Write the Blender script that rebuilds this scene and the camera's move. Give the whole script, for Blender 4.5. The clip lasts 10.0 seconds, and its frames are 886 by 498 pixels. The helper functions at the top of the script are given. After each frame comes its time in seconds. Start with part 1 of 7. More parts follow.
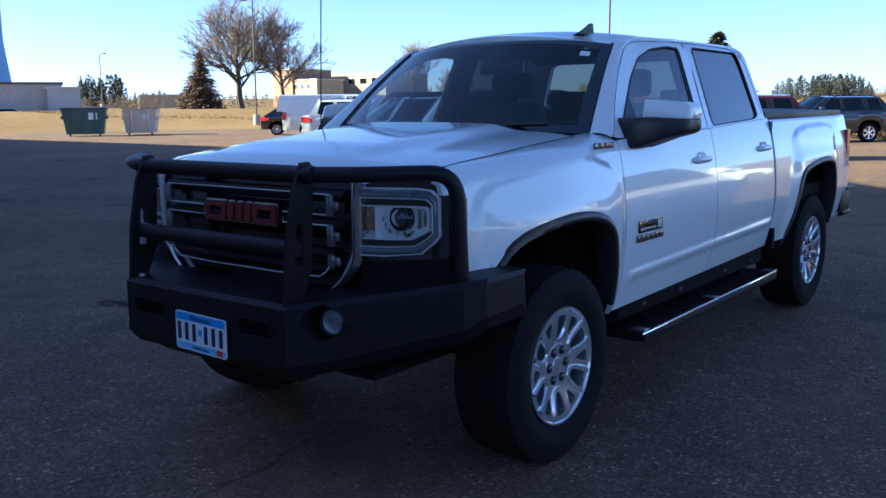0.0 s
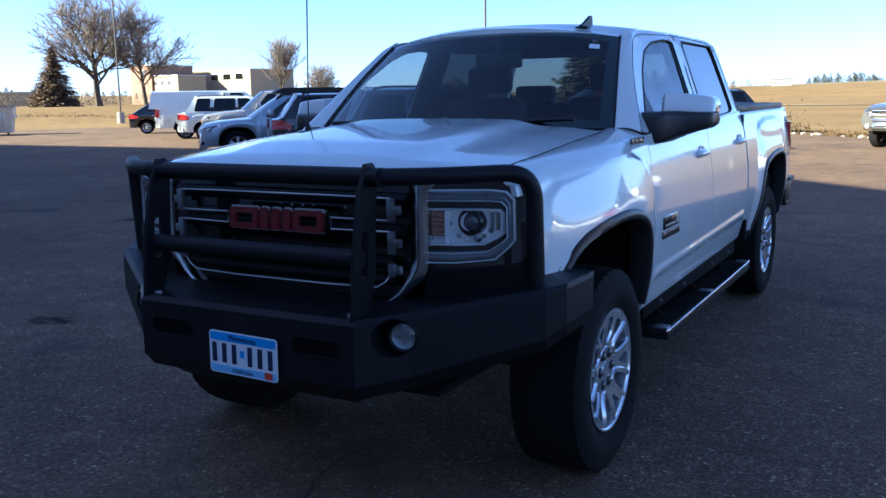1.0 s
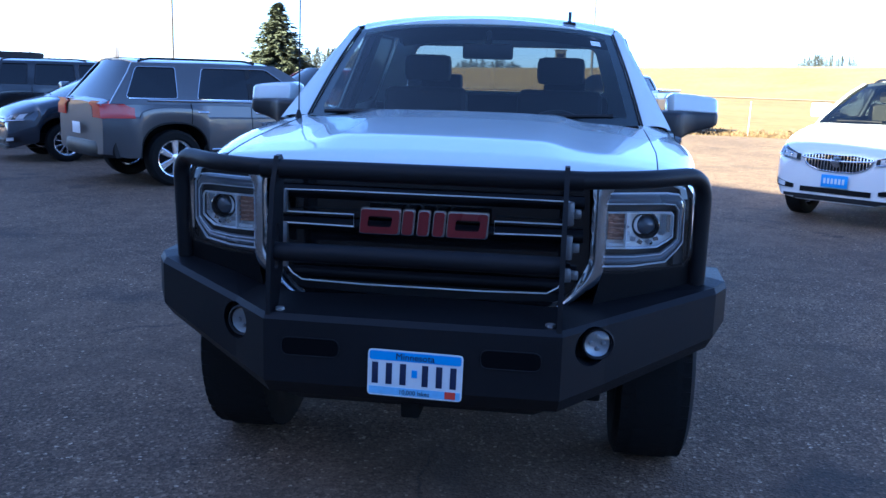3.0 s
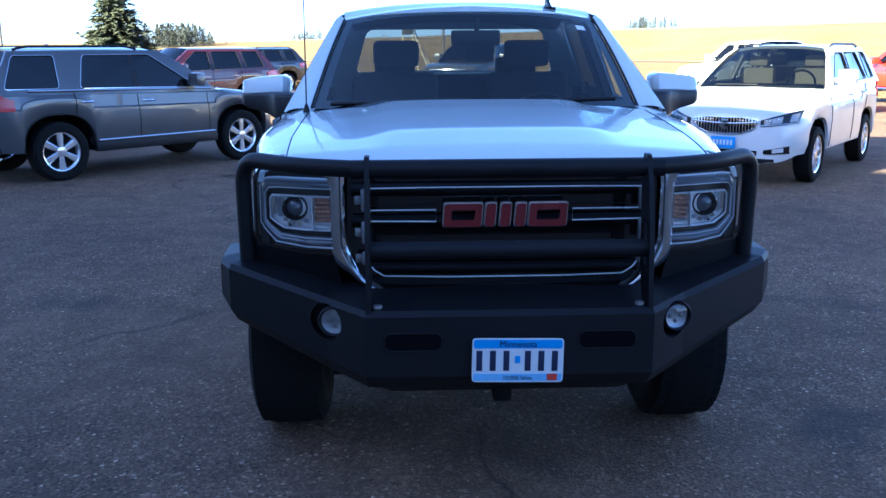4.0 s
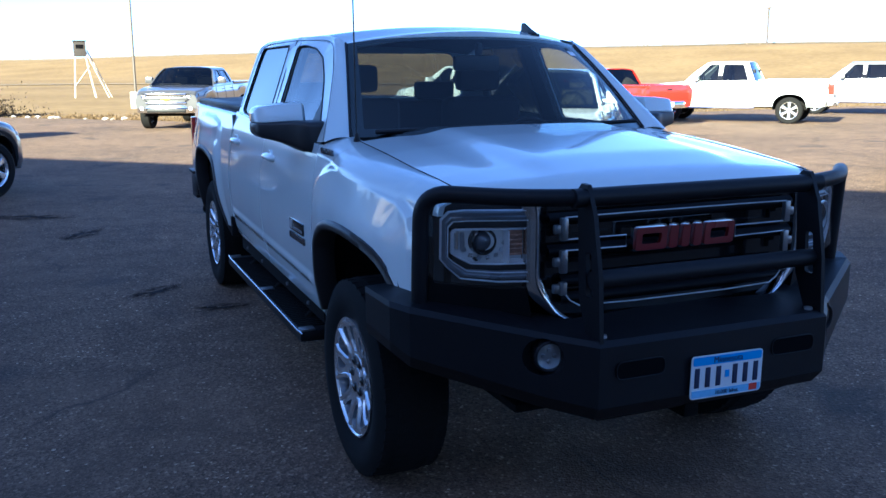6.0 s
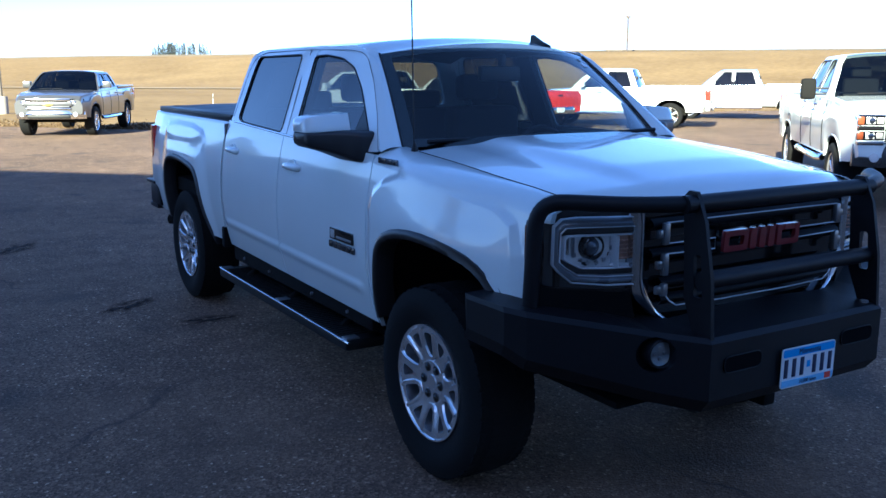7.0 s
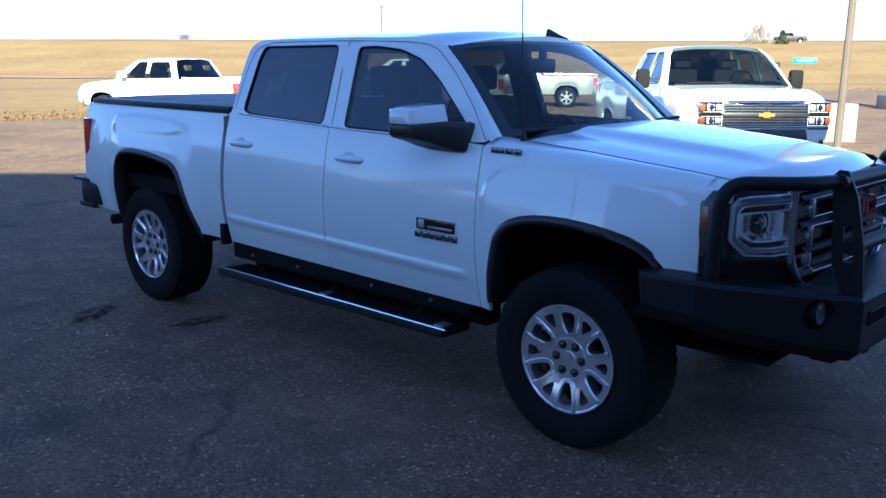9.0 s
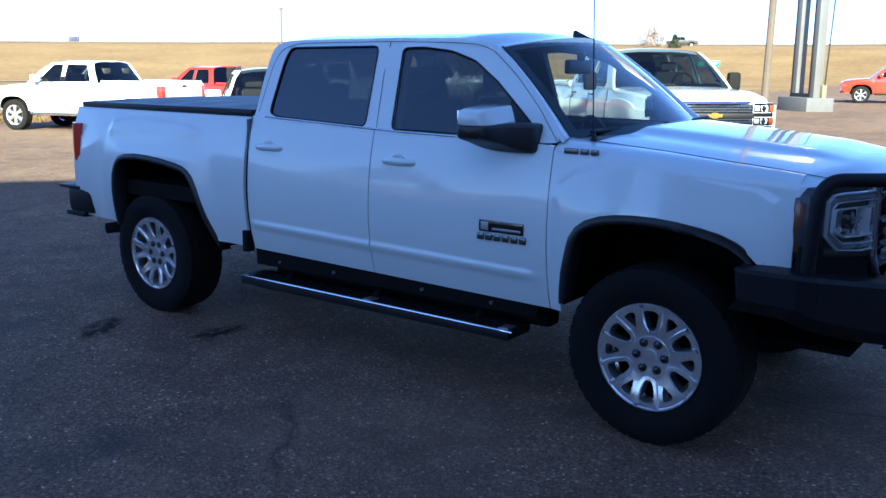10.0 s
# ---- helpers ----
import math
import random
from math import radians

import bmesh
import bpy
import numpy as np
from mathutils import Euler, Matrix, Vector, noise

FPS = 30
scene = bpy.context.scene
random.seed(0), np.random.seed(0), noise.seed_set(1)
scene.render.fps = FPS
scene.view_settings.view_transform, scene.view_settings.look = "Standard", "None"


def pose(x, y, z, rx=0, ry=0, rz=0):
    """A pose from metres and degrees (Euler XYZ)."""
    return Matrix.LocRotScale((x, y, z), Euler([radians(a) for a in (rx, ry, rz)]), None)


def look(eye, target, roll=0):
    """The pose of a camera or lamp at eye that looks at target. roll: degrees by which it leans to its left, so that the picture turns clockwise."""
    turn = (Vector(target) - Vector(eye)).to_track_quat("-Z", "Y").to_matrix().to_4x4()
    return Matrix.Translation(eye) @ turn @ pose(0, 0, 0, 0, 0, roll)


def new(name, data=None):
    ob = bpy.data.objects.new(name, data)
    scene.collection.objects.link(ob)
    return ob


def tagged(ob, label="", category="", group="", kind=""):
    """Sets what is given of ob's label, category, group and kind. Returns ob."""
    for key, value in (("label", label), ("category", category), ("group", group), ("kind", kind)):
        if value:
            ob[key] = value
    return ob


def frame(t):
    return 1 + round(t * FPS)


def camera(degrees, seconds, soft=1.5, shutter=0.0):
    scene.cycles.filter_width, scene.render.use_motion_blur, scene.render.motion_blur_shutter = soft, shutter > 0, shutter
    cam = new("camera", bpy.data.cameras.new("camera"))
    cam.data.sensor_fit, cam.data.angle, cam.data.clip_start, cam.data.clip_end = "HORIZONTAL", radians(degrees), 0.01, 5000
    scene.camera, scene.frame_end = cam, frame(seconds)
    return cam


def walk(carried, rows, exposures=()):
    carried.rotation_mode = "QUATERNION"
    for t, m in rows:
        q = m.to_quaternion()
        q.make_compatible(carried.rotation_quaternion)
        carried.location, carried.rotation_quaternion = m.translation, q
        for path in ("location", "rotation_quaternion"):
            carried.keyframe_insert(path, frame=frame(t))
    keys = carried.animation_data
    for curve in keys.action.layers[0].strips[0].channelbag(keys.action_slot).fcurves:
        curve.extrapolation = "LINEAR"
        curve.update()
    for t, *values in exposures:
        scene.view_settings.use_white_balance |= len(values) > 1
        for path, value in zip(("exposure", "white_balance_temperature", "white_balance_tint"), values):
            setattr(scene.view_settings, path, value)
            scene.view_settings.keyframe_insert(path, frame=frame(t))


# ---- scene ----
cam = camera(52.4, 10.0)
PATH = [
    (0, (2.859, -3.202, 1.497), (1.641, -1.647, 1.18), -0.5),
    (0.5, (2.528, -3.231, 1.518), (1.432, -1.59, 1.195), -1.5),
    (1, (2.155, -3.409, 1.504), (1.178, -1.695, 1.174), -0.9),
    (1.5, (1.735, -3.561, 1.511), (0.858, -1.813, 1.092), -0.5),
    (2, (1.296, -3.671, 1.546), (0.623, -1.833, 1.136), 0.3),
    (3.5, (0.122, -3.886, 1.593), (0.011, -1.927, 1.207), 1.0),
    (4, (-0.281, -3.951, 1.647), (-0.223, -2.0, 1.21), -0.3),
    (4.5, (-0.672, -3.853, 1.657), (-0.391, -1.915, 1.253), 0.1),
    (5, (-1.13, -3.785, 1.65), (-0.659, -1.878, 1.272), 0.5),
    (5.5, (-1.556, -3.625, 1.652), (-0.939, -1.761, 1.27), 0.2),
    (7, (-2.775, -3.185, 1.696), (-1.765, -1.502, 1.313), 0.1),
    (7.5, (-3.107, -2.982, 1.683), (-1.972, -1.379, 1.306), 0.7),
    (8, (-3.479, -2.801, 1.705), (-2.205, -1.326, 1.254), -0.3),
    (8.5, (-3.746, -2.529, 1.72), (-2.4, -1.123, 1.261), -0.7),
    (9, (-4.137, -2.278, 1.707), (-2.713, -0.933, 1.302), 0.4),
    (9.5, (-4.41, -1.975, 1.679), (-2.897, -0.723, 1.301), 0.9),
    (10, (-4.623, -1.639, 1.691), (-3.058, -0.458, 1.294), 0.4),
]
walk(cam, [(t, look(eye, target, roll)) for t, eye, target, roll in PATH],
     exposures=[(0, 2.52, 5020, 14), (1, 2.66, 4960, 14), (1.5, 3.22, 4920, 14), (2, 3.60, 4900, 14), (3.5, 3.74, 4880, 13), (4.5, 3.65, 4840, 13), (5, 3.16, 4720, 12), (5.5, 3.08, 4720, 12), (7, 2.84, 4720, 12), (10, 2.84, 4720, 12.5)])

# ---- light ----
SUN_AZ, SUN_EL = -129.0, 24.0
world = bpy.data.worlds.new("world")
scene.world = world
world.use_nodes = True
wn = world.node_tree
sky = wn.nodes.new("ShaderNodeTexSky")
sky.sky_type = "NISHITA"
sky.sun_disc = False
sky.sun_elevation, sky.sun_rotation = radians(SUN_EL), radians(SUN_AZ % 360)
sky.altitude, sky.air_density, sky.dust_density, sky.ozone_density = 300, 0.52, 0.6, 0.9
wn.nodes["Background"].inputs["Strength"].default_value = 0.05
wn.links.new(sky.outputs[0], wn.nodes["Background"].inputs["Color"])
sun_data = bpy.data.lights.new("sun", "SUN")
sun_data.energy, sun_data.angle, sun_data.color = 4.05, radians(0.55), (1.0, 0.84, 0.45)
sun = new("sun", sun_data)
sun_to = Vector((math.sin(radians(SUN_AZ)) * math.cos(radians(SUN_EL)), math.cos(radians(SUN_AZ)) * math.cos(radians(SUN_EL)), math.sin(radians(SUN_EL))))
sun.matrix_world = look(sun_to * 50, (0, 0, 0))


# ---- materials ----
def sock(node, name, value):
    node.inputs[name].default_value = value


def mat(name, col, rough=0.5, metal=0.0, var=0.15, scale=3.0, fine=60.0, bump=0.0, coat=0.0, col2=None, spec=0.5, rvar=0.1, random_obj=0.0):
    """A principled surface whose colour and gloss vary at two scales, with fine relief."""
    m = bpy.data.materials.new(name)
    m.use_nodes = True
    t = m.node_tree
    b = t.nodes["Principled BSDF"]
    sock(b, "Metallic", metal)
    sock(b, "Coat Weight", coat)
    sock(b, "Coat Roughness", 0.03)
    sock(b, "Specular IOR Level", spec)
    co = t.nodes.new("ShaderNodeTexCoord")
    n1 = t.nodes.new("ShaderNodeTexNoise")
    n2 = t.nodes.new("ShaderNodeTexNoise")
    sock(n1, "Scale", scale), sock(n2, "Scale", fine)
    sock(n1, "Detail", 4.0), sock(n2, "Detail", 3.0)
    for n in (n1, n2):
        t.links.new(co.outputs["Object"], n.inputs["Vector"])
    add = t.nodes.new("ShaderNodeMath")
    add.operation = "ADD"
    t.links.new(n1.outputs["Fac"], add.inputs[0])
    t.links.new(n2.outputs["Fac"], add.inputs[1])
    ramp = t.nodes.new("ShaderNodeMapRange")
    sock(ramp, "From Min", 0.6), sock(ramp, "From Max", 1.4)
    t.links.new(add.outputs[0], ramp.inputs["Value"])
    mix = t.nodes.new("ShaderNodeMix")
    mix.data_type = "RGBA"
    lo = [c * (1 - var) for c in col] if col2 is None else list(col2)
    hi = [min(1.0, c * (1 + var)) for c in col] if col2 is None else list(col)
    mix.inputs[6].default_value, mix.inputs[7].default_value = (*lo, 1), (*hi, 1)
    t.links.new(ramp.outputs[0], mix.inputs[0])
    out = mix.outputs[2]
    if random_obj:
        info = t.nodes.new("ShaderNodeObjectInfo")
        hsv = t.nodes.new("ShaderNodeHueSaturation")
        mr = t.nodes.new("ShaderNodeMapRange")
        sock(mr, "To Min", 1 - random_obj), sock(mr, "To Max", 1 + random_obj)
        t.links.new(info.outputs["Random"], mr.inputs["Value"])
        t.links.new(mr.outputs[0], hsv.inputs["Value"])
        t.links.new(out, hsv.inputs["Color"])
        out = hsv.outputs["Color"]
    t.links.new(out, b.inputs["Base Color"])
    rr = t.nodes.new("ShaderNodeMapRange")
    sock(rr, "To Min", max(0.0, rough - rvar)), sock(rr, "To Max", min(1.0, rough + rvar))
    t.links.new(n1.outputs["Fac"], rr.inputs["Value"])
    t.links.new(rr.outputs[0], b.inputs["Roughness"])
    if bump:
        bp = t.nodes.new("ShaderNodeBump")
        sock(bp, "Strength", 0.6), sock(bp, "Distance", bump)
        t.links.new(n2.outputs["Fac"], bp.inputs["Height"])
        t.links.new(bp.outputs[0], b.inputs["Normal"])
    return m


def glass(name, tint, gloss=1.0, ior=1.48):
    """Thin tinted pane: lets light through, mirrors at grazing angles."""
    m = bpy.data.materials.new(name)
    m.use_nodes = True
    t = m.node_tree
    t.nodes.remove(t.nodes["Principled BSDF"])
    tr, gl, lw, pw, fr, mx = (t.nodes.new("ShaderNode" + k) for k in ("BsdfTransparent", "BsdfGlossy", "LayerWeight", "Math", "Math", "MixShader"))
    tr.inputs["Color"].default_value = (*tint, 1)
    sock(gl, "Roughness", 0.015)
    gl.inputs["Color"].default_value = (gloss, gloss, gloss, 1)
    r0 = ((ior - 1) / (ior + 1)) ** 2
    sock(lw, "Blend", 0.5)
    pw.operation, fr.operation = "POWER", "MULTIPLY_ADD"
    pw.inputs[1].default_value = 5.0
    fr.inputs[1].default_value, fr.inputs[2].default_value = 1 - 1.6 * r0, 1.6 * r0
    t.links.new(lw.outputs["Facing"], pw.inputs[0])
    t.links.new(pw.outputs[0], fr.inputs[0])
    t.links.new(fr.outputs[0], mx.inputs[0])
    t.links.new(tr.outputs[0], mx.inputs[1])
    t.links.new(gl.outputs[0], mx.inputs[2])
    t.links.new(mx.outputs[0], t.nodes["Material Output"].inputs["Surface"])
    return m


def asphalt(name):
    """Worn asphalt: pale and dark stones in a grey binder, patches, stains and cracks."""
    m = bpy.data.materials.new(name)
    m.use_nodes = True
    t = m.node_tree
    L = t.links.new
    b = t.nodes["Principled BSDF"]
    co = t.nodes.new("ShaderNodeTexCoord")

    def tex(kind, scale, **k):
        n = t.nodes.new("ShaderNodeTex" + kind)
        sock(n, "Scale", scale)
        for key, v in k.items():
            sock(n, key, v)
        L(co.outputs["Object"], n.inputs["Vector"])
        return n

    def ramp(src, stops):
        r = t.nodes.new("ShaderNodeValToRGB")
        r.color_ramp.elements[0].position, r.color_ramp.elements[1].position = stops[0][0], stops[-1][0]
        r.color_ramp.elements[0].color, r.color_ramp.elements[1].color = (*stops[0][1], 1), (*stops[-1][1], 1)
        for p, c in stops[1:-1]:
            r.color_ramp.elements.new(p).color = (*c, 1)
        L(src, r.inputs[0])
        return r

    def mixc(a, c, fac, mode="MIX"):
        x = t.nodes.new("ShaderNodeMix")
        x.data_type, x.blend_type = "RGBA", mode
        if isinstance(fac, float):
            x.inputs[0].default_value = fac
        else:
            L(fac, x.inputs[0])
        L(a, x.inputs[6])
        if isinstance(c, tuple):
            x.inputs[7].default_value = (*c, 1)
        else:
            L(c, x.inputs[7])
        return x.outputs[2]

    stones = tex("Voronoi", 78.0, Randomness=1.0)
    tone = ramp(stones.outputs["Color"], [(0.0, (0.045, 0.030, 0.019)), (0.22, (0.108, 0.070, 0.044)), (0.52, (0.156, 0.102, 0.064)), (0.80, (0.220, 0.145, 0.091)), (0.91, (0.38, 0.27, 0.18)), (1.0, (0.85, 0.66, 0.46))])
    chips = tex("Voronoi", 150.0, Randomness=1.0)
    fleck = ramp(chips.outputs["Color"], [(0.0, (0.50, 0.50, 0.50)), (0.3, (0.85, 0.85, 0.85)), (0.8, (1.1, 1.1, 1.1)), (1.0, (1.75, 1.72, 1.7))])
    gritty = mixc(tone.outputs[0], fleck.outputs[0], 1.0, "MULTIPLY")
    # smoother lanes where the binder still covers the stones
    wear = tex("Noise", 0.55, Detail=4.0, Roughness=0.6)
    smooth = ramp(chips.outputs["Color"], [(0.0, (0.120, 0.079, 0.050)), (1.0, (0.185, 0.122, 0.077))])
    c = mixc(gritty, smooth.outputs[0], ramp(wear.outputs["Fac"], [(0.50, (0, 0, 0)), (0.68, (0.65, 0.65, 0.65))]).outputs[0])
    big = tex("Noise", 0.35, Detail=6.0, Roughness=0.65)
    patch = ramp(big.outputs["Fac"], [(0.35, (0.76, 0.76, 0.78)), (0.65, (1.18, 1.16, 1.14))])
    c = mixc(c, patch.outputs[0], 1.0, "MULTIPLY")
    mid = tex("Noise", 3.2, Detail=5.0, Roughness=0.7)
    c = mixc(c, ramp(mid.outputs["Fac"], [(0.4, (0.82, 0.82, 0.82)), (0.62, (1.12, 1.12, 1.12))]).outputs[0], 1.0, "MULTIPLY")
    stain = tex("Noise", 0.9, Detail=2.0)
    c = mixc(c, (0.03, 0.029, 0.028), ramp(stain.outputs["Fac"], [(0.62, (0, 0, 0)), (0.72, (0.6, 0.6, 0.6))]).outputs[0])
    # wandering cracks
    warp = tex("Noise", 0.8, Detail=5.0)
    vec = t.nodes.new("ShaderNodeVectorMath")
    vec.operation = "MULTIPLY_ADD"
    vec.inputs[1].default_value, vec.inputs[2].default_value = (1.6, 1.6, 0.0), (0, 0, 0)
    L(warp.outputs["Color"], vec.inputs[0])
    L(co.outputs["Object"], vec.inputs[2])
    cr = t.nodes.new("ShaderNodeTexVoronoi")
    cr.feature = "DISTANCE_TO_EDGE"
    sock(cr, "Scale", 0.22)
    L(vec.outputs[0], cr.inputs["Vector"])
    line = ramp(cr.outputs["Distance"], [(0.0, (1, 1, 1)), (0.005, (0, 0, 0))])
    thin = tex("Noise", 0.5, Detail=3.0)
    gate = mixc(line.outputs[0], ramp(thin.outputs["Fac"], [(0.53, (0, 0, 0)), (0.64, (0.75, 0.75, 0.75))]).outputs[0], 1.0, "MULTIPLY")
    c = mixc(c, (0.022, 0.02, 0.02), gate)
    L(c, b.inputs["Base Color"])
    sock(b, "Roughness", 0.88)
    sock(b, "Specular IOR Level", 0.3)
    grit = tex("Noise", 110.0, Detail=4.0)
    mx = t.nodes.new("ShaderNodeMath")
    mx.operation = "MULTIPLY_ADD"
    mx.inputs[1].default_value = 0.7
    L(stones.outputs["Distance"], mx.inputs[0])
    L(grit.outputs["Fac"], mx.inputs[2])
    bp = t.nodes.new("ShaderNodeBump")
    sock(bp, "Strength", 0.9), sock(bp, "Distance", 0.006)
    L(mx.outputs[0], bp.inputs["Height"])
    L(bp.outputs[0], b.inputs["Normal"])
    return m


M_ASPHALT = asphalt("worn asphalt")
M_ROAD = mat("far road", (0.27, 0.20, 0.115), 0.9, var=0.2, scale=0.05, fine=1.0)
M_GRASS = mat("dry grass", (0.26, 0.18, 0.085), 0.95, col2=(0.14, 0.092, 0.04), scale=0.09, fine=1.3, var=0.32, bump=0.05, spec=0.1)
M_STALK = mat("dry stalks", (0.11, 0.075, 0.042), 0.9, col2=(0.15, 0.10, 0.05), scale=1.0, fine=9.0, spec=0.1)
M_PAINT = mat("white paint", (0.735, 0.795, 0.79), 0.22, var=0.02, coat=1.0, rvar=0.04, fine=200)
M_BLACKTEX = mat("textured black coating", (0.009, 0.009, 0.011), 0.48, var=0.25, fine=420, bump=0.0008, rvar=0.08, spec=0.22)
M_BLACK = mat("black plastic", (0.012, 0.012, 0.013), 0.45, var=0.2, fine=300, bump=0.0004, spec=0.3)
M_GLOSSBLACK = mat("gloss black", (0.008, 0.008, 0.009), 0.12, var=0.1, coat=0.5, rvar=0.04)
M_UNDER = mat("underbody black", (0.010, 0.0095, 0.009), 0.85, var=0.3, scale=6, fine=50, bump=0.002, spec=0.1)
M_CHROME = mat("chrome", (0.82, 0.83, 0.85), 0.10, 1.0, var=0.03, rvar=0.05)
M_ALU = mat("machined aluminium", (0.86, 0.87, 0.89), 0.19, 0.85, var=0.06, fine=150, rvar=0.06)
M_ALUDARK = mat("dark aluminium", (0.34, 0.35, 0.37), 0.35, 0.8, var=0.1)
M_RUBBER = mat("tyre rubber", (0.008, 0.008, 0.008), 0.85, var=0.3, scale=9, fine=120, bump=0.001, spec=0.2)
M_GLASS = glass("clear glass", (0.80, 0.86, 0.84))
M_PRIVACY = glass("privacy glass", (0.022, 0.027, 0.032), ior=1.8)
M_DARKGLASS = glass("dark windscreen", (0.30, 0.33, 0.34))
M_SIDEGLASS = glass("side glass", (0.44, 0.49, 0.51), ior=1.7)
M_BLACKGLASS = glass("near black glass", (0.028, 0.032, 0.036), ior=1.46)
M_LENS = glass("lamp lens", (0.93, 0.95, 0.96))
M_CARGLASS = glass("tinted glass", (0.15, 0.165, 0.17))
M_REFLECT = mat("lamp reflector", (0.93, 0.94, 0.95), 0.2, 0.4, var=0.04)
M_MARKER = mat("dark amber lens", (0.22, 0.05, 0.015), 0.2, var=0.1, coat=0.6)
M_REDLENS = mat("red lens", (0.50, 0.030, 0.014), 0.15, var=0.1, coat=0.6)
M_AMBER = mat("amber lens", (0.60, 0.16, 0.02), 0.2, var=0.1, coat=0.6)
M_EMBLEM = mat("emblem red", (0.165, 0.014, 0.018), 0.25, var=0.08, coat=0.5)
M_SEAT = mat("dark seat cloth", (0.03, 0.03, 0.032), 0.9, var=0.2, fine=200, bump=0.001)
M_TAN = mat("pale leather", (0.5, 0.43, 0.33), 0.6, var=0.1)
M_TONNEAU = mat("tonneau vinyl", (0.035, 0.036, 0.04), 0.5, var=0.2, fine=300, bump=0.0006)
M_CONC = mat("concrete", (0.32, 0.29, 0.25), 0.9, var=0.15, scale=2, fine=40, bump=0.003)
M_STEEL = mat("galvanised steel", (0.42, 0.42, 0.42), 0.5, 0.7, var=0.12)
M_WOOD = mat("weathered wood", (0.13, 0.10, 0.075), 0.9, var=0.3, scale=2, fine=30, bump=0.004)
M_BARK = mat("bark", (0.085, 0.066, 0.052), 0.95, var=0.3, scale=3, fine=30)
M_WOODPOLE = mat("bronze painted steel", (0.10, 0.085, 0.07), 0.5, 0.4, var=0.15)
M_TWIG = mat("twigs", (0.18, 0.145, 0.12), 0.95, var=0.3)
M_NEEDLE = mat("spruce needles", (0.105, 0.115, 0.070), 0.9, col2=(0.055, 0.065, 0.042), scale=2.5, fine=20, spec=0.2)
M_PLATE = mat("plate white", (0.75, 0.78, 0.80), 0.4, var=0.03)
M_PLATEBLUE = mat("plate blue", (0.07, 0.34, 0.78), 0.4, var=0.05)
M_INK = mat("dark blue ink", (0.012, 0.02, 0.06), 0.5)
M_STICKER = mat("red sticker", (0.6, 0.05, 0.03), 0.5)


# ---- mesh helpers ----
def finish(bm, angle=35):
    bmesh.ops.remove_doubles(bm, verts=bm.verts, dist=1e-5)
    bmesh.ops.recalc_face_normals(bm, faces=bm.faces)
    for f in bm.faces:
        f.smooth = True
    me = bpy.data.meshes.new("mesh")
    bm.to_mesh(me)
    bm.free()
    me.set_sharp_from_angle(angle=radians(angle))
    return me


def part(name, bm, material, parent=None, label="", angle=35):
    me = finish(bm, angle)
    me.materials.append(material)
    ob = new(name, me)
    ob.parent = parent
    if label:
        ob["label"] = label
    return ob


def thing(name, label, category, group="", kind="", m=None):
    e = new(name)
    e.empty_display_size = 0.2
    if m is not None:
        e.matrix_world = m
    return tagged(e, label, category, group, kind)


def box(bm, x0, x1, y0, y1, z0, z1, bev=0.0, seg=2, m=None):
    mtx = Matrix.LocRotScale(((x0 + x1) / 2, (y0 + y1) / 2, (z0 + z1) / 2), None, (abs(x1 - x0), abs(y1 - y0), abs(z1 - z0)))
    r = bmesh.ops.create_cube(bm, size=1, matrix=mtx)
    vs = r["verts"]
    if bev:
        es = list({e for v in vs for e in v.link_edges})
        r2 = bmesh.ops.bevel(bm, geom=es, offset=bev, segments=seg, affect="EDGES", profile=0.6)
        vs = list({v for f in r2["faces"] for v in f.verts} | {v for v in vs if v.is_valid})
    if m is not None:
        bmesh.ops.transform(bm, matrix=m, verts=vs)
    return bm


def boxes(*specs, bev=0.0, m=None):
    bm = bmesh.new()
    for s in specs:
        box(bm, *s, bev=bev, m=m)
    return bm


def tube(pts, r, seg=10, closed=False, bm=None, r2=None):
    """A round bar along points; r2 is its radius at the far end."""
    bm = bm or bmesh.new()
    P = [Vector(p) for p in pts]
    n = len(P)
    rings = []
    up = None
    for i, p in enumerate(P):
        a = P[i - 1] if i or closed else p
        c = P[(i + 1) % n] if i < n - 1 or closed else p
        d = (c - a).normalized()
        if up is None:
            up = Vector((0, 0, 1)) if abs(d.z) < 0.9 else Vector((1, 0, 0))
        s = d.cross(up).normalized()
        up = s.cross(d).normalized()
        rr = r if r2 is None else r + (r2 - r) * i / max(1, n - 1)
        rings.append([bm.verts.new(p + (s * math.cos(2 * math.pi * k / seg) + up * math.sin(2 * math.pi * k / seg)) * rr) for k in range(seg)])
    for i in range(n if closed else n - 1):
        A, B = rings[i], rings[(i + 1) % n]
        for k in range(seg):
            bm.faces.new((A[k], A[(k + 1) % seg], B[(k + 1) % seg], B[k]))
    if not closed:
        bm.faces.new(rings[0][::-1])
        bm.faces.new(rings[-1])
    return bm


def smooth_path(pts, rad, steps=5):
    """Rounds the corners of a polyline."""
    P = [Vector(p) for p in pts]
    out = [P[0]]
    for a, b, c in zip(P, P[1:], P[2:]):
        u, v = (a - b), (c - b)
        k = min(rad, u.length * 0.48, v.length * 0.48)
        p, q = b + u.normalized() * k, b + v.normalized() * k
        for i in range(steps + 1):
            t = i / steps
            out.append(p * (1 - t) ** 2 + b * 2 * t * (1 - t) + q * t * t)
    out.append(P[-1])
    return out


